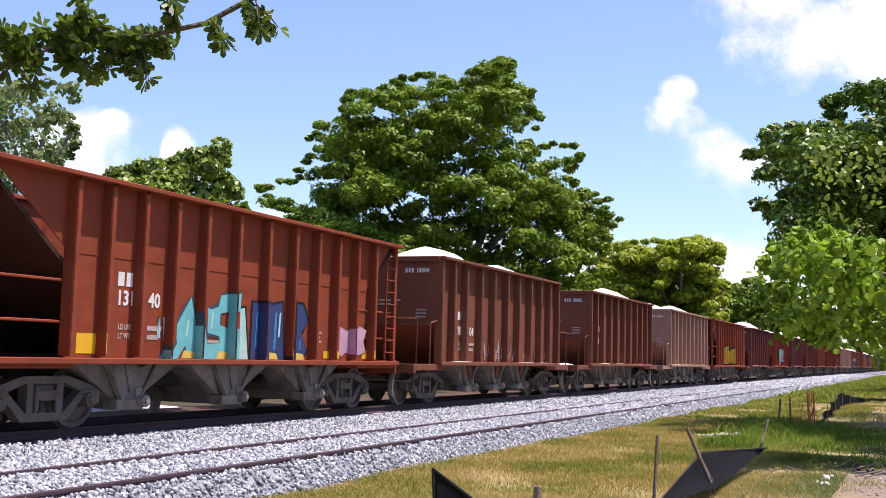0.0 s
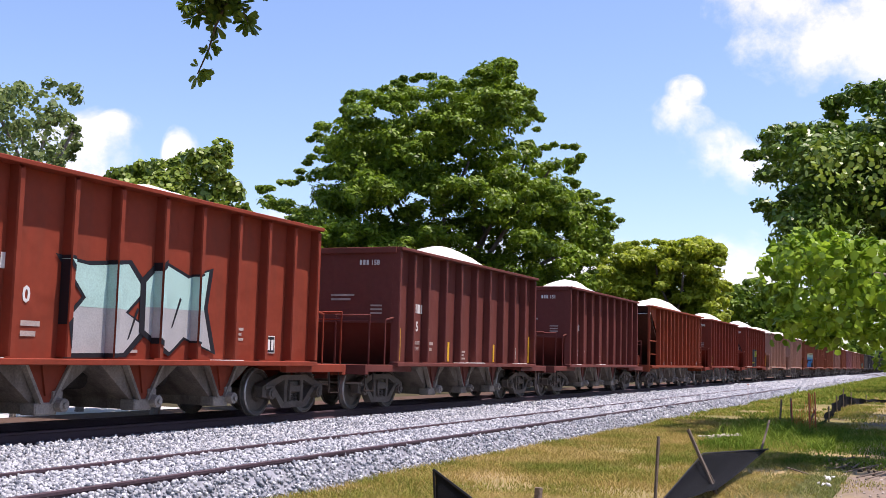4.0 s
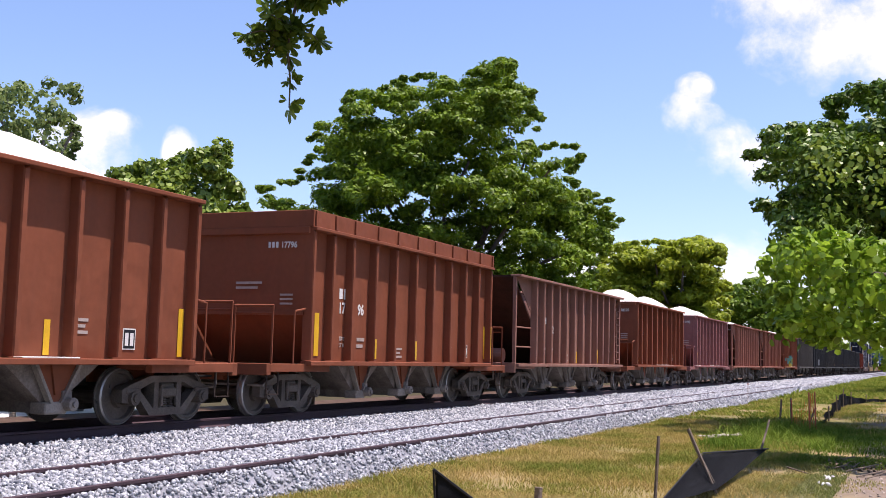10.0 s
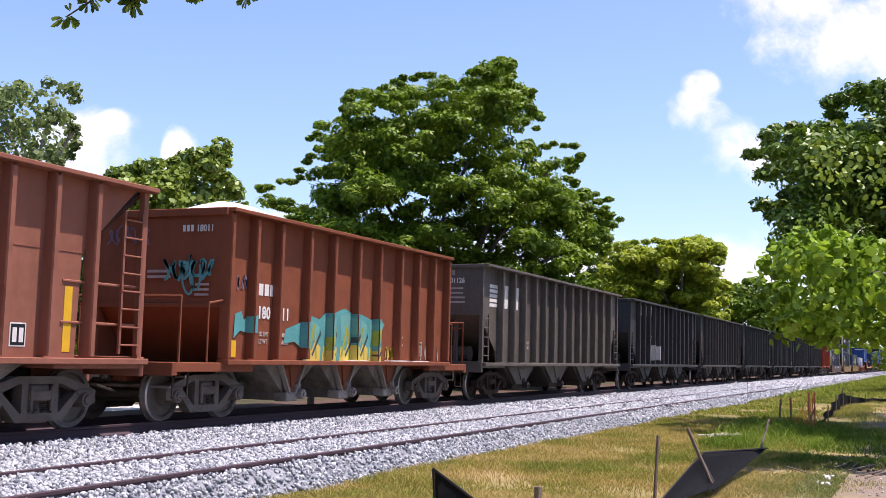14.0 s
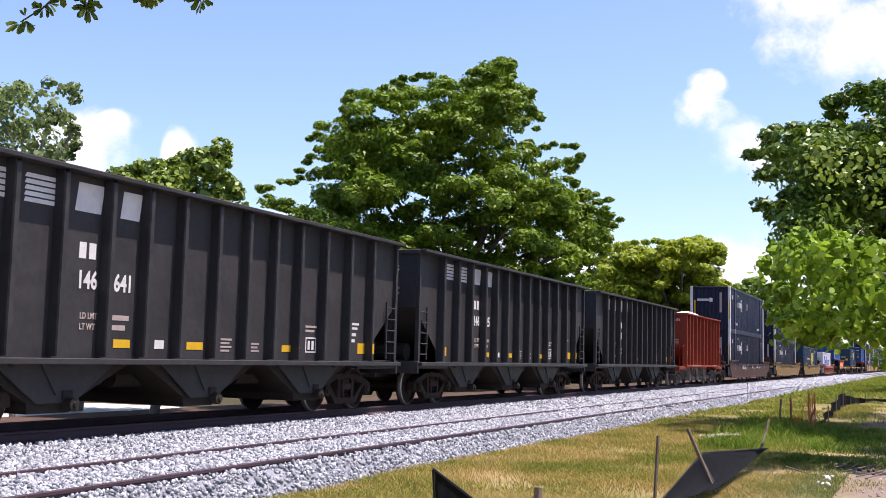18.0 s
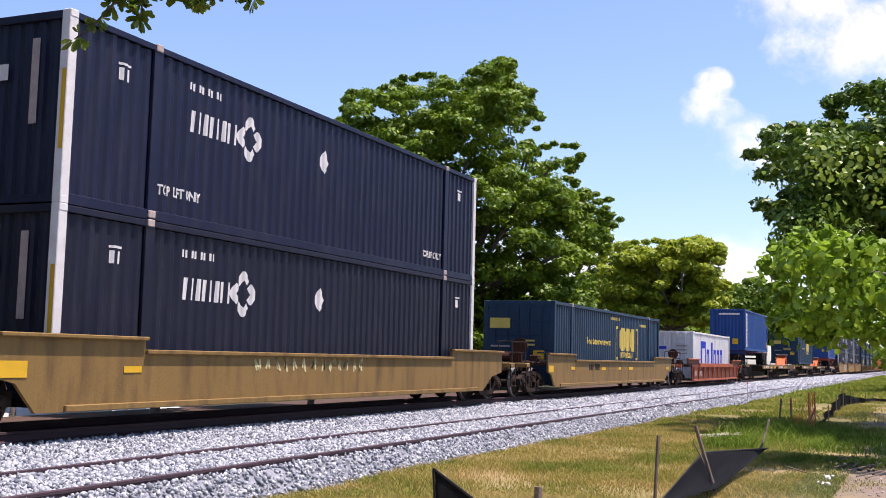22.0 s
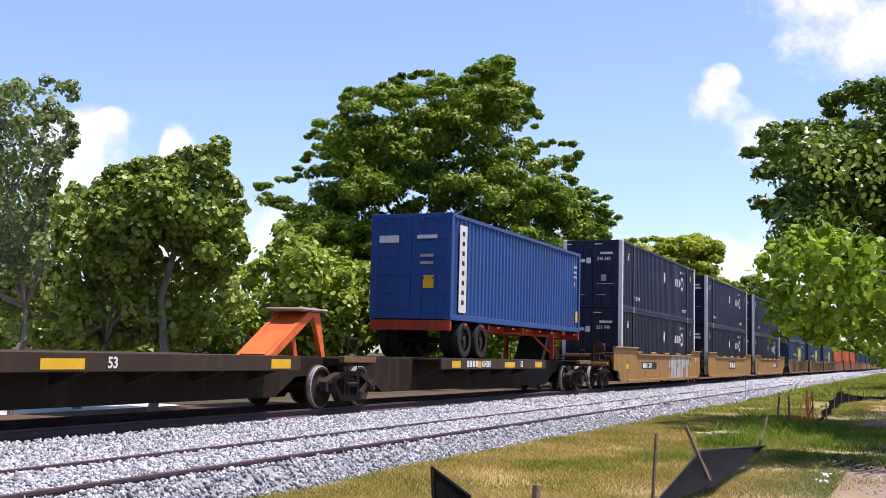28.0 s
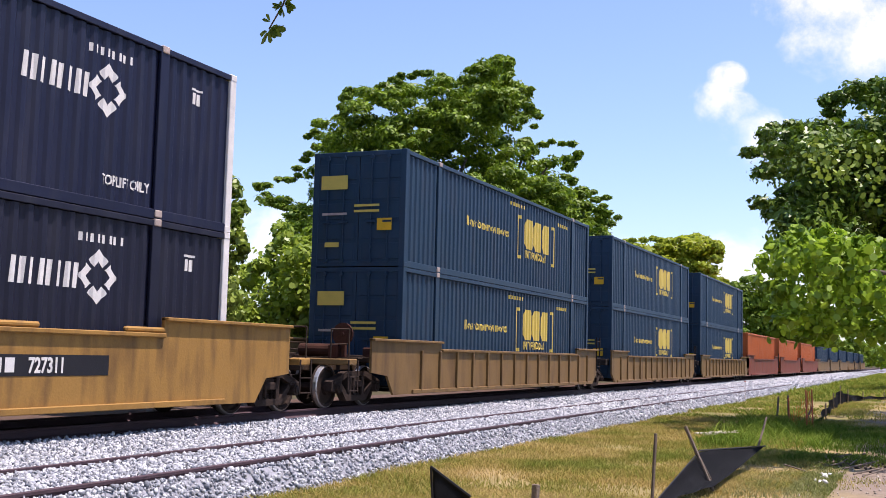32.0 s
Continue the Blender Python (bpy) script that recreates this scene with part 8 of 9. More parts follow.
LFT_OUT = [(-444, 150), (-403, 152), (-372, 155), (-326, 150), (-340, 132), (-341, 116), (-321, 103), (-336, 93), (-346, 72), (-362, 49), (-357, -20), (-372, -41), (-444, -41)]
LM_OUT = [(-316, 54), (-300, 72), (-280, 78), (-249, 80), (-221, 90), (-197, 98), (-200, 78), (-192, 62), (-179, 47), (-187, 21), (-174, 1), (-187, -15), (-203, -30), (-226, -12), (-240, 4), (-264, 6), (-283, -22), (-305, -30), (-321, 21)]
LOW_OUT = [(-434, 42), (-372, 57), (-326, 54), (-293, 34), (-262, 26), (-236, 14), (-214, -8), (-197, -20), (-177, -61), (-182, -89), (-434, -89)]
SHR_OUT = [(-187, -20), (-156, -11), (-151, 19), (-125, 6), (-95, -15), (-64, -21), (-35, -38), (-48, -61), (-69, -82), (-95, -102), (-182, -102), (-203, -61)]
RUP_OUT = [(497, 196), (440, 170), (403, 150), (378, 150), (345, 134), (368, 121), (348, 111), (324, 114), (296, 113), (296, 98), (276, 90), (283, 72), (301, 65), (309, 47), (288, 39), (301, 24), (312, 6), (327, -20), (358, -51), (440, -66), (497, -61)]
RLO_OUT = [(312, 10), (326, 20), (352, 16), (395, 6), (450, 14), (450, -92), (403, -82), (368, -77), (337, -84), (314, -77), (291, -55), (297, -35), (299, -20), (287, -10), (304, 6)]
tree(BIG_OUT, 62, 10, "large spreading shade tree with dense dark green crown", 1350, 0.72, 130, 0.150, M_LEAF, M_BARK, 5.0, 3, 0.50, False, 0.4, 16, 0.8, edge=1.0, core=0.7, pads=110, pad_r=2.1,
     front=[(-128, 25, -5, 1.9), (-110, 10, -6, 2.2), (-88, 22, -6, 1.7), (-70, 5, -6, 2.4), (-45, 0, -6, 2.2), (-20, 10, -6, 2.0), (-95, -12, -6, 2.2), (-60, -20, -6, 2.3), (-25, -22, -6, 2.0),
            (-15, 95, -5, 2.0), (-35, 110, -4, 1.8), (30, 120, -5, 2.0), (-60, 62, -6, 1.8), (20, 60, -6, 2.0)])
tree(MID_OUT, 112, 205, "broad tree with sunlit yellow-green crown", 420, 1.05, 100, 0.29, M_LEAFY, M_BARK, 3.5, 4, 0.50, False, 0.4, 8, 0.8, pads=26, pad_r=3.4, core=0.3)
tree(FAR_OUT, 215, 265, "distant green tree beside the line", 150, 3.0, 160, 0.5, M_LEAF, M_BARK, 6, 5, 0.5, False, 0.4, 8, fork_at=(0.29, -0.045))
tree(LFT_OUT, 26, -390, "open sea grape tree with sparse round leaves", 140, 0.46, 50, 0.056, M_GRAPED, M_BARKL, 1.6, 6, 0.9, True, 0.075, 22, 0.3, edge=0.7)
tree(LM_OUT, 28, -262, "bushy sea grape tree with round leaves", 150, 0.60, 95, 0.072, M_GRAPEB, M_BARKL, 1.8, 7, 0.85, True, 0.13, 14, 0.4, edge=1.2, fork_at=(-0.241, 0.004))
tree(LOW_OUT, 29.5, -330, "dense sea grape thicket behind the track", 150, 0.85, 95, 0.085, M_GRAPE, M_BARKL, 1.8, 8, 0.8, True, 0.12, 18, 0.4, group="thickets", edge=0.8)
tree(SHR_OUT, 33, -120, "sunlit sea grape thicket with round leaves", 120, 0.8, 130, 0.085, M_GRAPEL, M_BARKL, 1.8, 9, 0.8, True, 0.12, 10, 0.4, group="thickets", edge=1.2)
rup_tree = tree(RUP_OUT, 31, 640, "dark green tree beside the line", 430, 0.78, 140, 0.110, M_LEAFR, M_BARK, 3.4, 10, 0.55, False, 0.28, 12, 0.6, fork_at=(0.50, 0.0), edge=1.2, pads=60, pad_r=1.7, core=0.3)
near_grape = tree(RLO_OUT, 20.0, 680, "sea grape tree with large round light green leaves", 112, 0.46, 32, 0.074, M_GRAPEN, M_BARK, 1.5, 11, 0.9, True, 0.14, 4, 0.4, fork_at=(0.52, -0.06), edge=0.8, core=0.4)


# that tree's crown carried on beside the view, added to shade the bare soil
gc = random.Random(23)
cs = [Vector((gc.uniform(23.5, 31), gc.uniform(-4.5, -0.9), gc.uniform(5.3, 9))) for i in range(80)]
leaves(cs, [gc.uniform(0.5, 1.0) for c in cs], 70, 0.085, M_GRAPEN, "crown", near_grape, 0.7, True, 0.6, 24)
# loose sprays above its dense lower boughs, in a darker leaf colour
top = [ray_at(gc.uniform(0.325, 0.46), gc.uniform(0.035, 0.095), gc.uniform(18.5, 21.0)) for i in range(22)]
leaves(top, [gc.uniform(0.25, 0.5) for c in top], 14, 0.056, M_GRAPEB, "crown", near_grape, 0.7, True, 0.2, 26)
for i in range(10):
    bm = bmnew()
    limb(bm, ray_at(0.52, -0.02, 20.0) - near_grape.location, cs[i * 7] - near_grape.location, 0.06, 0.02, 300 + i)
    part("limb", bm, M_BARK, near_grape)

# unseen clumps of the dark tree, added to cast shade on the right-hand grass
cs = [Vector((gc.uniform(28, 46), gc.uniform(-3.2, 0.5), gc.uniform(4.2, 8.5))) for i in range(105)]
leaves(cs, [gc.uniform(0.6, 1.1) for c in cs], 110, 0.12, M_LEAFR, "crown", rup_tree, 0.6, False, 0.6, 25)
for i in range(8):
    bm = bmnew()
    limb(bm, ray_at(0.50, 0.0, 31) - rup_tree.location, cs[i * 8] - rup_tree.location, 0.11, 0.03, 330 + i)
    part("limb", bm, M_BARK, rup_tree)


# woods behind the line, far down it and behind the camera
def woods(name, x0, x1, y0, y1, n, hgt, seed, label, size=0.35):
    g = random.Random(seed)
    cs, rs = [], []
    for i in range(n):
        x, y = g.uniform(x0, x1), g.uniform(y0, y1)
        h = hgt * g.uniform(0.6, 1.1)
        for k in range(10):
            cs.append(Vector((x + g.uniform(-2.2, 2.2), y + g.uniform(-2, 2), h * (1 - 0.85 * g.random() ** 1.5))))
            rs.append(g.uniform(0.8, 1.7))
    root = tagged(new(name), label, "woods")
    ob = leaves(cs, rs, 90, size, M_LEAF, name, root, 0.7, False, 0.6, seed)
    ob.parent = None
    bpy.data.objects.remove(root)
    return tagged(ob, label, "woods", kind="stuff")


woods("far_woods", 30, 62, 40, 46, 14, 4.2, 31, "dark green undergrowth behind the tracks")
woods("far_woods", 62, 190, 26, 34, 34, 6.0, 32, "green trees lining the far side of the railway", 0.4)
# mostly out of view, added for the shade across the far strip of grass
woods("far_woods", 76, 98, -2.5, 0.8, 7, 8.0, 42, "trees overhanging the grass beside the railway", 0.35)
woods("far_woods", 70, 240, -16, -4, 30, 7.0, 33, "green trees lining the near side of the railway", 0.4)
woods("far_woods", 240, 440, 20, 36, 24, 9.0, 34, "distant trees on the far side of the line", 0.7)
woods("far_woods", 240, 440, -18, 1, 26, 9.0, 39, "distant trees on the near side of the line", 0.7)
woods("far_woods", 440, 900, 20, 32, 46, 12.0, 41, "distant trees beside the straight line", 0.9)
woods("far_woods", 1000, 1040, -60, 110, 50, 16.0, 40, "hazy trees at the end of the straight line", 1.6)
# the next three stand out of view, added to cut sky light on car ends
woods("far_woods", -60, -8, 19, 30, 34, 13.0, 37, "added unseen trees dimming the sky, far side of the line", 0.35)
woods("far_woods", -60, -8, -14, 4, 40, 13.0, 36, "added unseen trees dimming the sky, near side of the line", 0.3)
woods("far_woods", -14, 10, 18, 26, 14, 14.0, 38, "added unseen trees close behind the track, dimming the sky")
woods("far_woods", -60, 22, 44, 56, 26, 5.0, 35, "green trees behind the yard", 0.4)
# crowns behind the viewpoint, added unseen to keep sky light off the car ends
gk = random.Random(51)
cs = [Vector((gk.uniform(-48, -4), gk.uniform(5.5, 21), gk.uniform(7.4, 12.5))) for i in range(230)]
sky_block = tagged(new("far_woods"), "sky_block", "woods")
over = leaves(cs, [gk.uniform(1.2, 2.2) for c in cs], 60, 0.38, M_LEAFR, "sky_block_crowns", sky_block, 0.6, False, 0.6, 52)
over.parent = None
bpy.data.objects.remove(sky_block)
tagged(over, "added unseen crowns over the line that block sky light", "woods", kind="stuff")
# grey house with a pale roof behind the thicket, and a board fence
M_WALL = surf("grey painted siding", (0.30, 0.31, 0.33), 0.8, 0, 0.15, 2, 30, 0.2)
M_ROOF = surf("pale metal roof", (0.62, 0.63, 0.65), 0.5, 0.1, 0.15, 2, 30, 0.2)
house = tagged(new("house"), "low grey house with a pale roof behind the thicket", "house")
house.location = (11, 38, -0.4)
bm = bmnew()
box(bm, -8, 8, 0, 8, 0, 2.7)
part("wall", bm, M_WALL, house)
bm = bmnew()
prism(bm, [(-0.8, 2.65), (4, 4.3), (8.8, 2.65), (8.8, 2.8), (4, 4.5), (-0.8, 2.8)], -8.6, 8.6, "x")
part("roof", bm, M_ROOF, house)
M_GLASS = surf("dark window glass", (0.03, 0.035, 0.04), 0.1, 0, 0.1, 2, 30, 0)
for x in (-6, -2.4, 1.4, 5):
    bm = bmnew()
    box(bm, x - 0.6, x + 0.6, -0.06, 0.02, 1.0, 2.2, 0.02)
    w = part("window", bm, M_WHITE, house)
    bm = bmnew()
    box(bm, x - 0.5, x + 0.5, -0.08, -0.055, 1.1, 2.1)
    part("pane", bm, M_GLASS, w)
bf = tagged(new("board_fence"), "grey upright board fence behind the thicket", "fence")
bf.location = (-4, 33, -0.42)
bmb = bmnew()
box(bmb, -0.12, 0.12, -0.012, 0.012, 0, 1.75)
board = bpy.data.meshes.new("board")
bmb.to_mesh(board)
bmb.free()
for i in range(76):
    at(part("board", board, M_WALL, bf), 0.27 * i, 0.02 * (i % 2))
for i in range(8):
    at(part("post", kept("fence_post", lambda bm: box(bm, -0.06, 0.06, -0.06, 0.06, 0, 1.9, 0.01)), M_WHITE, bf), 2.7 * i, -0.08)


# ---- clouds: far sheets of vapour that drift ----
def cloud_material():
    m = bpy.data.materials.new("cloud")
    m.use_nodes = True
    n, l = m.node_tree.nodes, m.node_tree.links
    n.remove(n["Principled BSDF"])
    em, tr, mx, at_ = n.new("ShaderNodeEmission"), n.new("ShaderNodeBsdfTransparent"), n.new("ShaderNodeMixShader"), n.new("ShaderNodeAttribute")
    at_.attribute_name = "puff"
    ns, tc = n.new("ShaderNodeTexNoise"), n.new("ShaderNodeTexCoord")
    ns.inputs["Scale"].default_value, ns.inputs["Detail"].default_value, ns.inputs["Roughness"].default_value = 0.011, 9, 0.62
    l.new(tc.outputs["Object"], ns.inputs["Vector"])
    ad = n.new("ShaderNodeMath")
    ad.operation = "MULTIPLY_ADD"
    ad.inputs[1].default_value = 3.2
    l.new(ns.outputs["Fac"], ad.inputs[0])
    l.new(at_.outputs["Fac"], ad.inputs[2])
    rg = n.new("ShaderNodeMapRange")
    rg.inputs["From Min"].default_value, rg.inputs["From Max"].default_value = 1.35, 3.0
    rg.interpolation_type = "SMOOTHSTEP"
    l.new(ad.outputs[0], rg.inputs["Value"])
    em.inputs["Color"].default_value = (1.0, 1.0, 1.02, 1)
    em.inputs["Strength"].default_value = 0.92
    l.new(rg.outputs[0], mx.inputs[0])
    l.new(tr.outputs[0], mx.inputs[1])
    l.new(em.outputs[0], mx.inputs[2])
    l.new(mx.outputs[0], n["Material Output"].inputs["Surface"])
    return m


M_CLOUD = cloud_material()
CLOUDS = []


def cloud(puffs, drift, label):
    """puffs: (u, v, ru, rv, weight) in thousandths of the view's tangent, drift per second likewise."""
    d = 1600.0
    m = aim()
    u0 = min(p[0] - 1.8 * p[2] for p in puffs)
    u1 = max(p[0] + 1.8 * p[2] for p in puffs)
    v0 = min(p[1] - 1.8 * p[3] for p in puffs)
    v1 = max(p[1] + 1.8 * p[3] for p in puffs)
    cu, cv = (u0 + u1) / 2, (v0 + v1) / 2
    nx, ny = 70, 50
    vs, dens = [], []
    for i in range(nx + 1):
        for j in range(ny + 1):
            u, v = u0 + (u1 - u0) * i / nx, v0 + (v1 - v0) * j / ny
            q = max(p[4] * (1 - ((u - p[0]) / p[2]) ** 2 * 0.9 - ((v - p[1]) / p[3]) ** 2 * 0.9) for p in puffs)
            vs.append(((u - cu) / 1000 * d, (v - cv) / 1000 * d, 40 * q))
            dens.append(max(q, -0.9))
    fs = []
    for i in range(nx):
        for j in range(ny):
            f = (i * (ny + 1) + j, (i + 1) * (ny + 1) + j, (i + 1) * (ny + 1) + j + 1, i * (ny + 1) + j + 1)
            if max(dens[k] for k in f) > -0.45:
                fs.append(f)
    me = mesh_np("cloud", vs, fs, M_CLOUD)
    at_ = me.attributes.new("puff", "FLOAT", "POINT")
    at_.data.foreach_set("value", np.array(dens, np.float32))
    ob = tagged(new("cloud", me), label, "cloud", "clouds")
    ob.visible_shadow = False
    base = m @ Matrix.Translation((cu / 1000 * d, cv / 1000 * d, -d))
    CLOUDS.append((ob, base, m, drift, d))
    return ob


cloud([(300, 225, 55, 42, 1.0), (340, 190, 60, 45, 1.0), (400, 200, 70, 60, 1.0), (290, 185, 35, 25, 0.8), (390, 260, 50, 50, 0.8)], (1.75, 0.0), "white fair-weather cumulus cloud")
cloud([(216, 144, 17, 14, 0.7), (205, 122, 16, 18, 0.5), (224, 112, 22, 18, 0.55), (240, 97, 32, 22, 0.7), (258, 82, 32, 18, 0.55), (280, 70, 30, 16, 0.3)], (1.46, 0.34), "small white wispy cloud")
cloud([(-325, 95, 48, 32, 0.9), (-300, 112, 22, 16, 0.8), (-345, 70, 50, 36, 0.9), (-242, 88, 16, 24, 0.9), (-243, 70, 22, 18, 0.7)], (0.0, 0.0), "white cloud low above the trees")
cloud([(-150, 0, 60, 34, 0.6), (-220, 0, 60, 40, 0.6), (270, -20, 50, 30, 0.8), (300, -40, 70, 35, 0.9), (20, -20, 190, 40, 0.8)], (0.15, 0.0), "white cloud bank near the horizon")


# ---- shade tree over the camera, from which the twig hangs ----
shade = tagged(new("tree"), "shade tree spreading over the viewpoint beside the line", "tree", "trees")
shade.location = (-2.2, 1.6, -0.45)
bm = bmnew()
limb(bm, (0, 0, 0), (0.3, 0.3, 4.2), 0.26, 0.16, 5)
part("trunk", bm, M_BARK, shade)
gs = random.Random(8)
heads = []
for i in range(16):
    q = Vector((gs.uniform(-4.5, 4.2), gs.uniform(-4, 3.2), gs.uniform(4.4, 7.2)))
    heads.append(q + shade.location)
    bm = bmnew()
    limb(bm, (0.3, 0.3, 4.1), q, 0.09, 0.03, 40 + i)
    part("limb", bm, M_BARK, shade)
bm = bmnew()
limb(bm, (0.3, 0.3, 4.0), Vector((3.6, 2.3, 3.9)) - shade.location, 0.07, 0.02, 60)
part("limb", bm, M_BARK, shade)
leaves(heads, [1.4] * 16, 260, 0.1, M_BRANCH, "crown", shade, 0.5, False, 0.6, 15)


# ---- hanging twig close to the camera ----
twig = tagged(new("tree_branch"), "leafy hanging twig swaying in front of the view", "branch")
TWIG_D = 3.4
gr = random.Random(77)
WAY = [Vector(p) for p in ((0, 0, 0), (0.012, 0.085, 0.0), (0.014, 0.165, 0.01), (0.03, 0.25, 0.01), (0.07, 0.36, 0.0), (0.14, 0.47, 0.0), (0.22, 0.57, 0.0), (0.30, 0.72, 0.0), (0.36, 1.0, 0.0), (0.38, 1.35, 0.0))]
bm = bmnew()
for i, (p, q) in enumerate(zip(WAY, WAY[1:])):
    rod(bm, p, q, 0.0022 + 0.0009 * i, 6, 0.0031 + 0.0009 * i)
part("stem", bm, M_BARK, twig)
spots = [(WAY[0], 3), (WAY[0].lerp(WAY[1], 0.25), 3), (WAY[1], 6), (WAY[1].lerp(WAY[2], 0.2), 4), (WAY[2], 9), (WAY[2].lerp(WAY[3], 0.4), 8), (WAY[3], 14)]
for i in range(34):
    k = 3 + i % 4 if i < 20 else 5 + i % 4
    p = WAY[k - 1].lerp(WAY[k], gr.random()) if k > 3 else WAY[3]
    side = 1 if i % 2 else -1
    q = p + Vector((side * gr.uniform(0.04, 0.15), gr.uniform(-0.09, 0.05), gr.uniform(-0.06, 0.06)))
    bm = bmnew()
    limb(bm, p, q, 0.0032, 0.0016, 200 + i)
    part("side_stem", bm, M_BARK, twig)
    spots += [(p.lerp(q, t), 8) for t in (0.3, 0.55, 0.8, 1.0)]
vs, fs = [], []
for c, n in spots:
    for j in range(n):
        a = Vector((gr.uniform(-1, 1), gr.uniform(-1.3, 0.45), gr.uniform(-0.8, 0.8))).normalized()
        b = a.cross(Vector((gr.uniform(-1, 1), gr.uniform(-1, 1), gr.uniform(-1, 1)))).normalized()
        s = gr.uniform(0.026, 0.050)
        for sg in (-1, 1):                    # two rounded blades to a leaf
            d = (a + b * 0.48 * sg).normalized()
            e = d.cross(a.cross(b)).normalized()
            nn = d.cross(e)
            o = c + a * 0.008
            i0 = len(vs)
            vs += [o, o + d * s * 0.4 + e * s * 0.17, o + d * s * 0.8 + e * s * 0.22 + nn * s * 0.06, o + d * s, o + d * s * 0.8 - e * s * 0.20 + nn * s * 0.06, o + d * s * 0.4 - e * s * 0.15]
            fs.append([i0 + i for i in range(6)])
lv = new("leaves", mesh_np("leaves", [tuple(v) for v in vs], fs, M_BRANCH))
lv.parent = twig


# a small dark bird crossing the sky between the trees
bird = tagged(new("bird"), "small dark bird in flight before the sky", "bird")
bm = bmnew()
rod(bm, (-0.09, 0, 0), (0.02, 0, 0), 0.018, 8, 0.034)
rod(bm, (0.02, 0, 0), (0.09, 0, 0.01), 0.034, 8, 0.022)
rod(bm, (0.09, 0, 0.01), (0.125, 0, 0.008), 0.020, 8, 0.004)
part("body", bm, M_RUBBER, bird)
for sd in (-1, 1):
    bm = bmnew()
    prism(bm, [(-0.03, sd * 0.02), (0.05, sd * 0.02), (0.03, sd * 0.11), (-0.05, sd * 0.19), (-0.05, sd * 0.10)], 0.0, 0.008, "z")
    part("wing", bm, M_RUBBER, bird)
bm = bmnew()
prism(bm, [(-0.08, -0.015), (-0.08, 0.015), (-0.15, 0.03), (-0.15, -0.03)], 0.0, 0.006, "z")
part("tail", bm, M_RUBBER, bird)


# ---- what moves ----
def travel(t):
    return 21.2392 * t - 0.003 * t * t


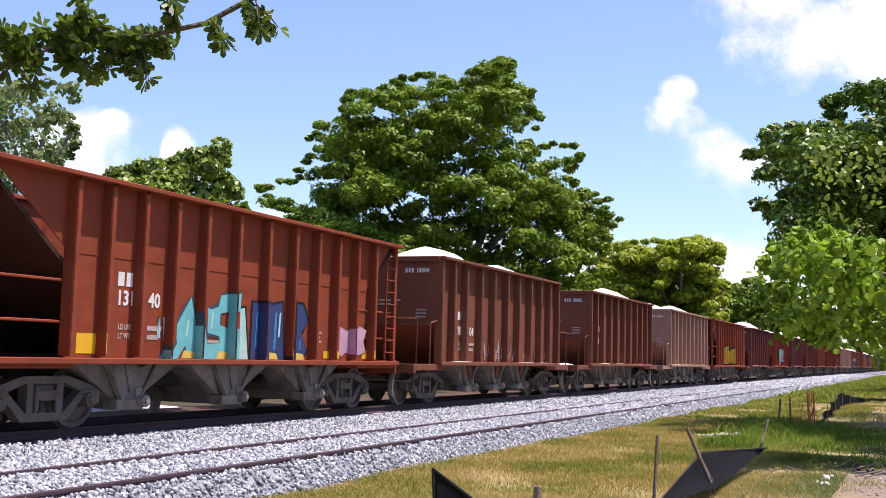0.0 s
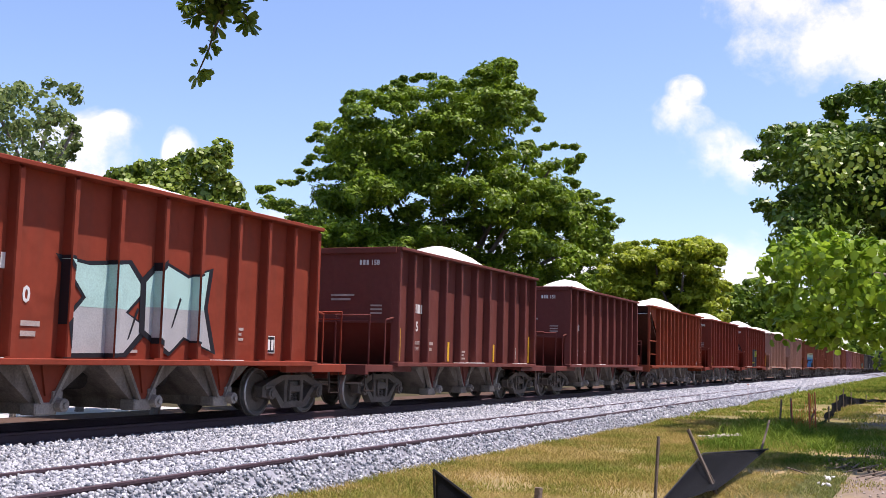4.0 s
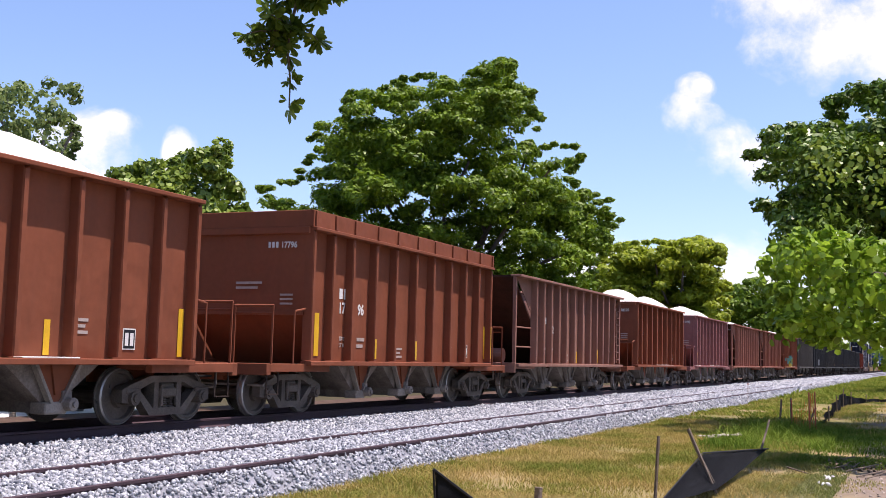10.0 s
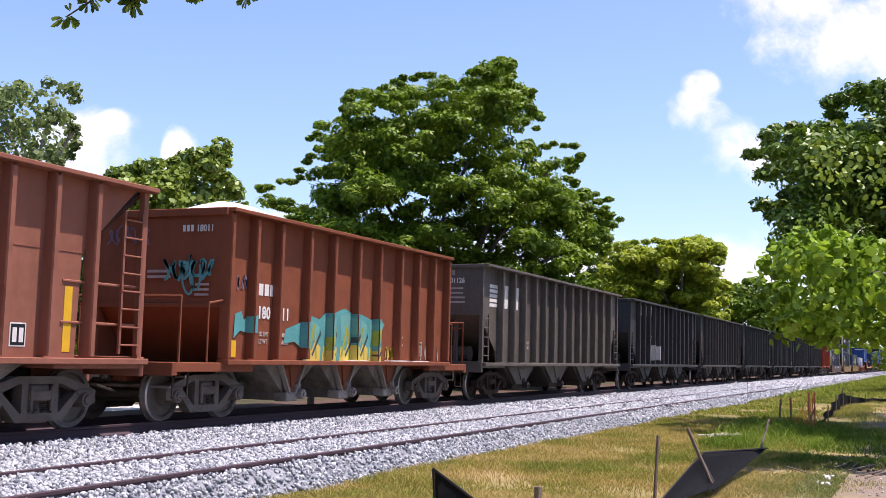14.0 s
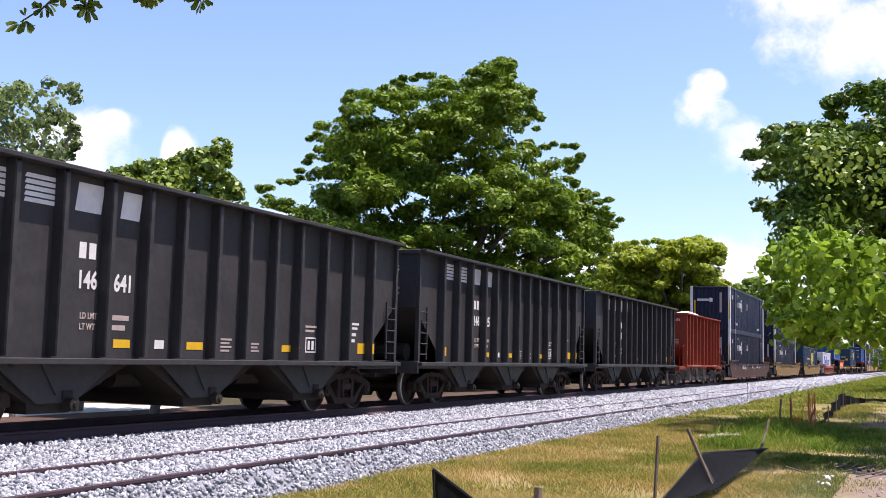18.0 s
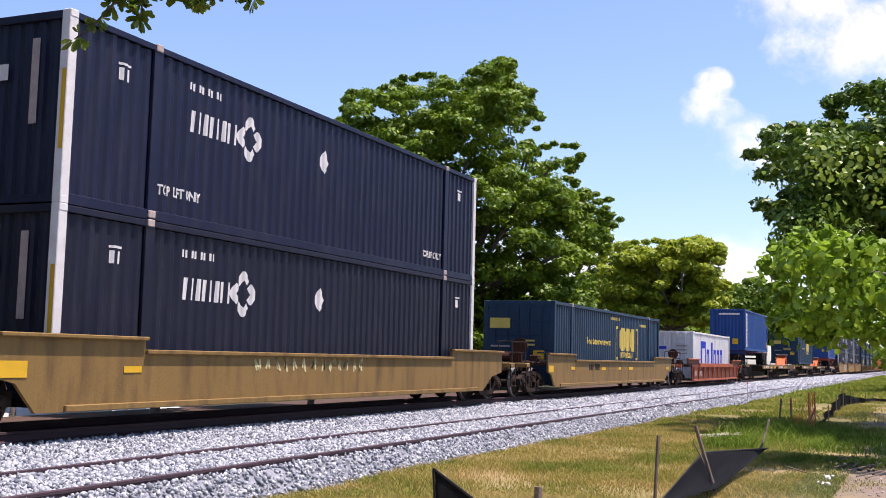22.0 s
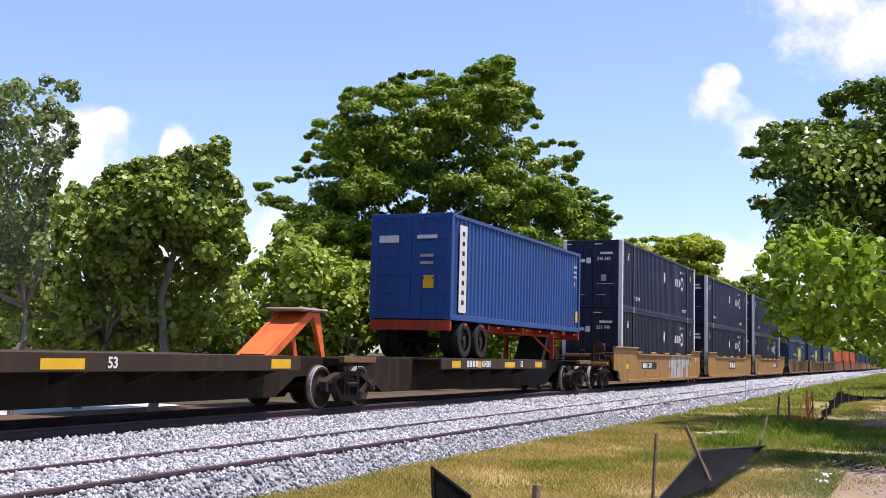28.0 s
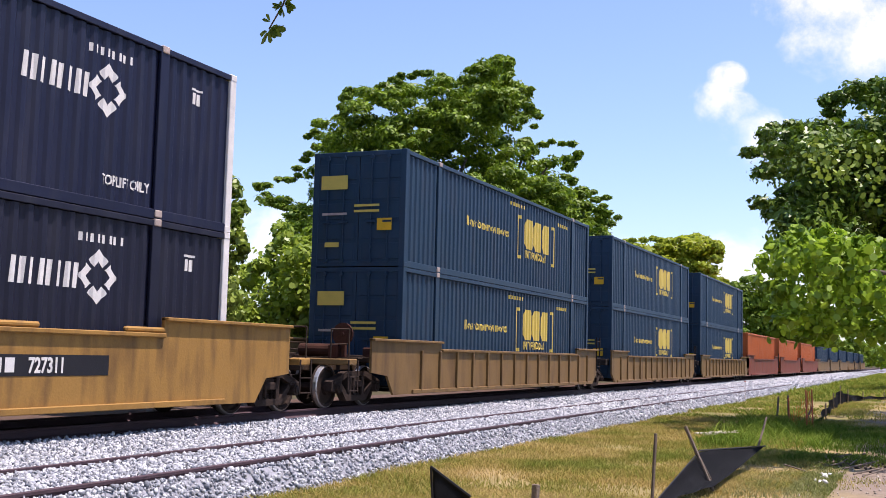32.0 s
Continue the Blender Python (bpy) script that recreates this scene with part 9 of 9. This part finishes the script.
def motions():
    times = (0, 8, 16, 24, 32)
    for ob, s, z in TRAIN:
        walk(ob, [(t, pose(s - travel(t), TRACK_Y, RAIL_Z + z)) for t in times])
    # wheels roll with the train: one run of keys for the leading, one for the trailing axles
    done = {}
    for w, s in WHEELS:
        if s not in done:
            rows = []
            for i in range(0, 961):
                t = i / FPS
                rows.append((t, Matrix.Translation((s * AXLE, 0, WHEEL_R)) @ Matrix.Rotation(-travel(t) / WHEEL_R % (2 * math.pi), 4, "Y")))
            walk(w, rows)
            done[s] = w.animation_data
        else:
            w.rotation_mode = "QUATERNION"
            keys = w.animation_data_create()
            keys.action = done[s].action
            keys.action_slot = done[s].action_slot

    # the twig: place of its tip (thousandths of the view's tangent) and droop
    m = aim()

    def hang(t, u, v, a):
        return t, m @ Matrix.Translation((u / 1000 * TWIG_D, v / 1000 * TWIG_D, -TWIG_D)) @ Matrix.Rotation(radians((a - 45) * 1.1), 4, "Z")
    walk(twig, [
                hang(0, -434, 135, 0), hang(0.5, -305, 155, 20), hang(1, -182, 191, 25), hang(1.5, -347, 155, 20), hang(2, -395, 132, 5), hang(2.5, -115, 180, 35),
                hang(3, -148, 173, 40), hang(3.5, -244, 155, 30), hang(4.5, -187, 165, 30), hang(5.5, -151, 126, 40), hang(6, -197, 162, 45), hang(6.5, -352, 180, 10),
                hang(7, -293, 134, 25), hang(7.5, -228, 175, 20), hang(8, -282, 144, 25), hang(8.5, -282, 201, 10), hang(9, -113, 179, 25), hang(9.5, -205, 201, 10),
                hang(10, -141, 129, 50), hang(10.5, -271, 191, 15), hang(11, -136, 178, 30), hang(11.5, -401, 180, 5), hang(12, -365, 173, 5), hang(12.5, -308, 150, 20),
                hang(13, -390, 160, 10), hang(13.5, -444, 186, 0), hang(14, -344, 211, 0), hang(14.5, -260, 191, 5), hang(15.5, -275, 206, 0), hang(16.5, -280, 211, 0),
                hang(17, -313, 204, 0), hang(18, -385, 207, 0), hang(19, -406, 201, 0), hang(20, -262, 178, 10), hang(20.5, -321, 211, 0), hang(21, -424, 201, 0),
                hang(22, -336, 191, 5), hang(23, -277, 204, 0), hang(23.5, -311, 202, 10), hang(24, -337, 202, 0), hang(25, -336, 202, 0), hang(25.5, -375, 188, 0),
                hang(26.5, -326, 227, 0), hang(27.5, -300, 263, 0), hang(28, -300, 263, 0), hang(29, -258, 201, 0), hang(30, -236, 217, 0), hang(31, -236, 204, 0),
                hang(32, -157, 198, 25)])
    # the bird leaves one tree and dives behind another
    flight = ((0, 338, 74), (22.6, 338, 74), (22.7, 312, 70), (22.8, 278, 68), (22.9, 248, 70), (23.0, 212, 49), (23.1, 176, 14), (23.2, 142, -8), (23.3, 112, -18), (32, 112, -18))
    walk(bird, [(t, Matrix.Translation(ray_at(u / 1000, v / 1000, 31 + 34 * min(max(0.0, t - 22.6) / 0.7, 1))) @ m.to_quaternion().to_matrix().to_4x4() @ Matrix.Rotation(radians(165), 4, "Y") @ Matrix.Rotation(radians(75), 4, "X")) for t, u, v in flight])
    # clouds drift
    for ob, base, m, drift, d in CLOUDS:
        turn = base.to_quaternion().to_matrix().to_4x4()
        walk(ob, [(t, Matrix.Translation(base.translation + (m.to_3x3() @ Vector((drift[0] * t / 1000 * d, drift[1] * t / 1000 * d, 0)))) @ turn) for t in (0, 32)])
    # a gust pulls the leaning stake of the fence upright
    foot, way = FOOT - fence.location, aim().to_3x3() @ Vector((0, 0, 1))
    walk(gust_stake, [(t, Matrix.Translation(foot) @ Matrix.Rotation(radians(-a), 4, way)) for t, a in
                      ((0, 0), (19.4, 0), (20, 7), (20.5, 18), (21, 23), (21.5, 20), (22, 7), (22.5, 0), (32, 0))])


motions()
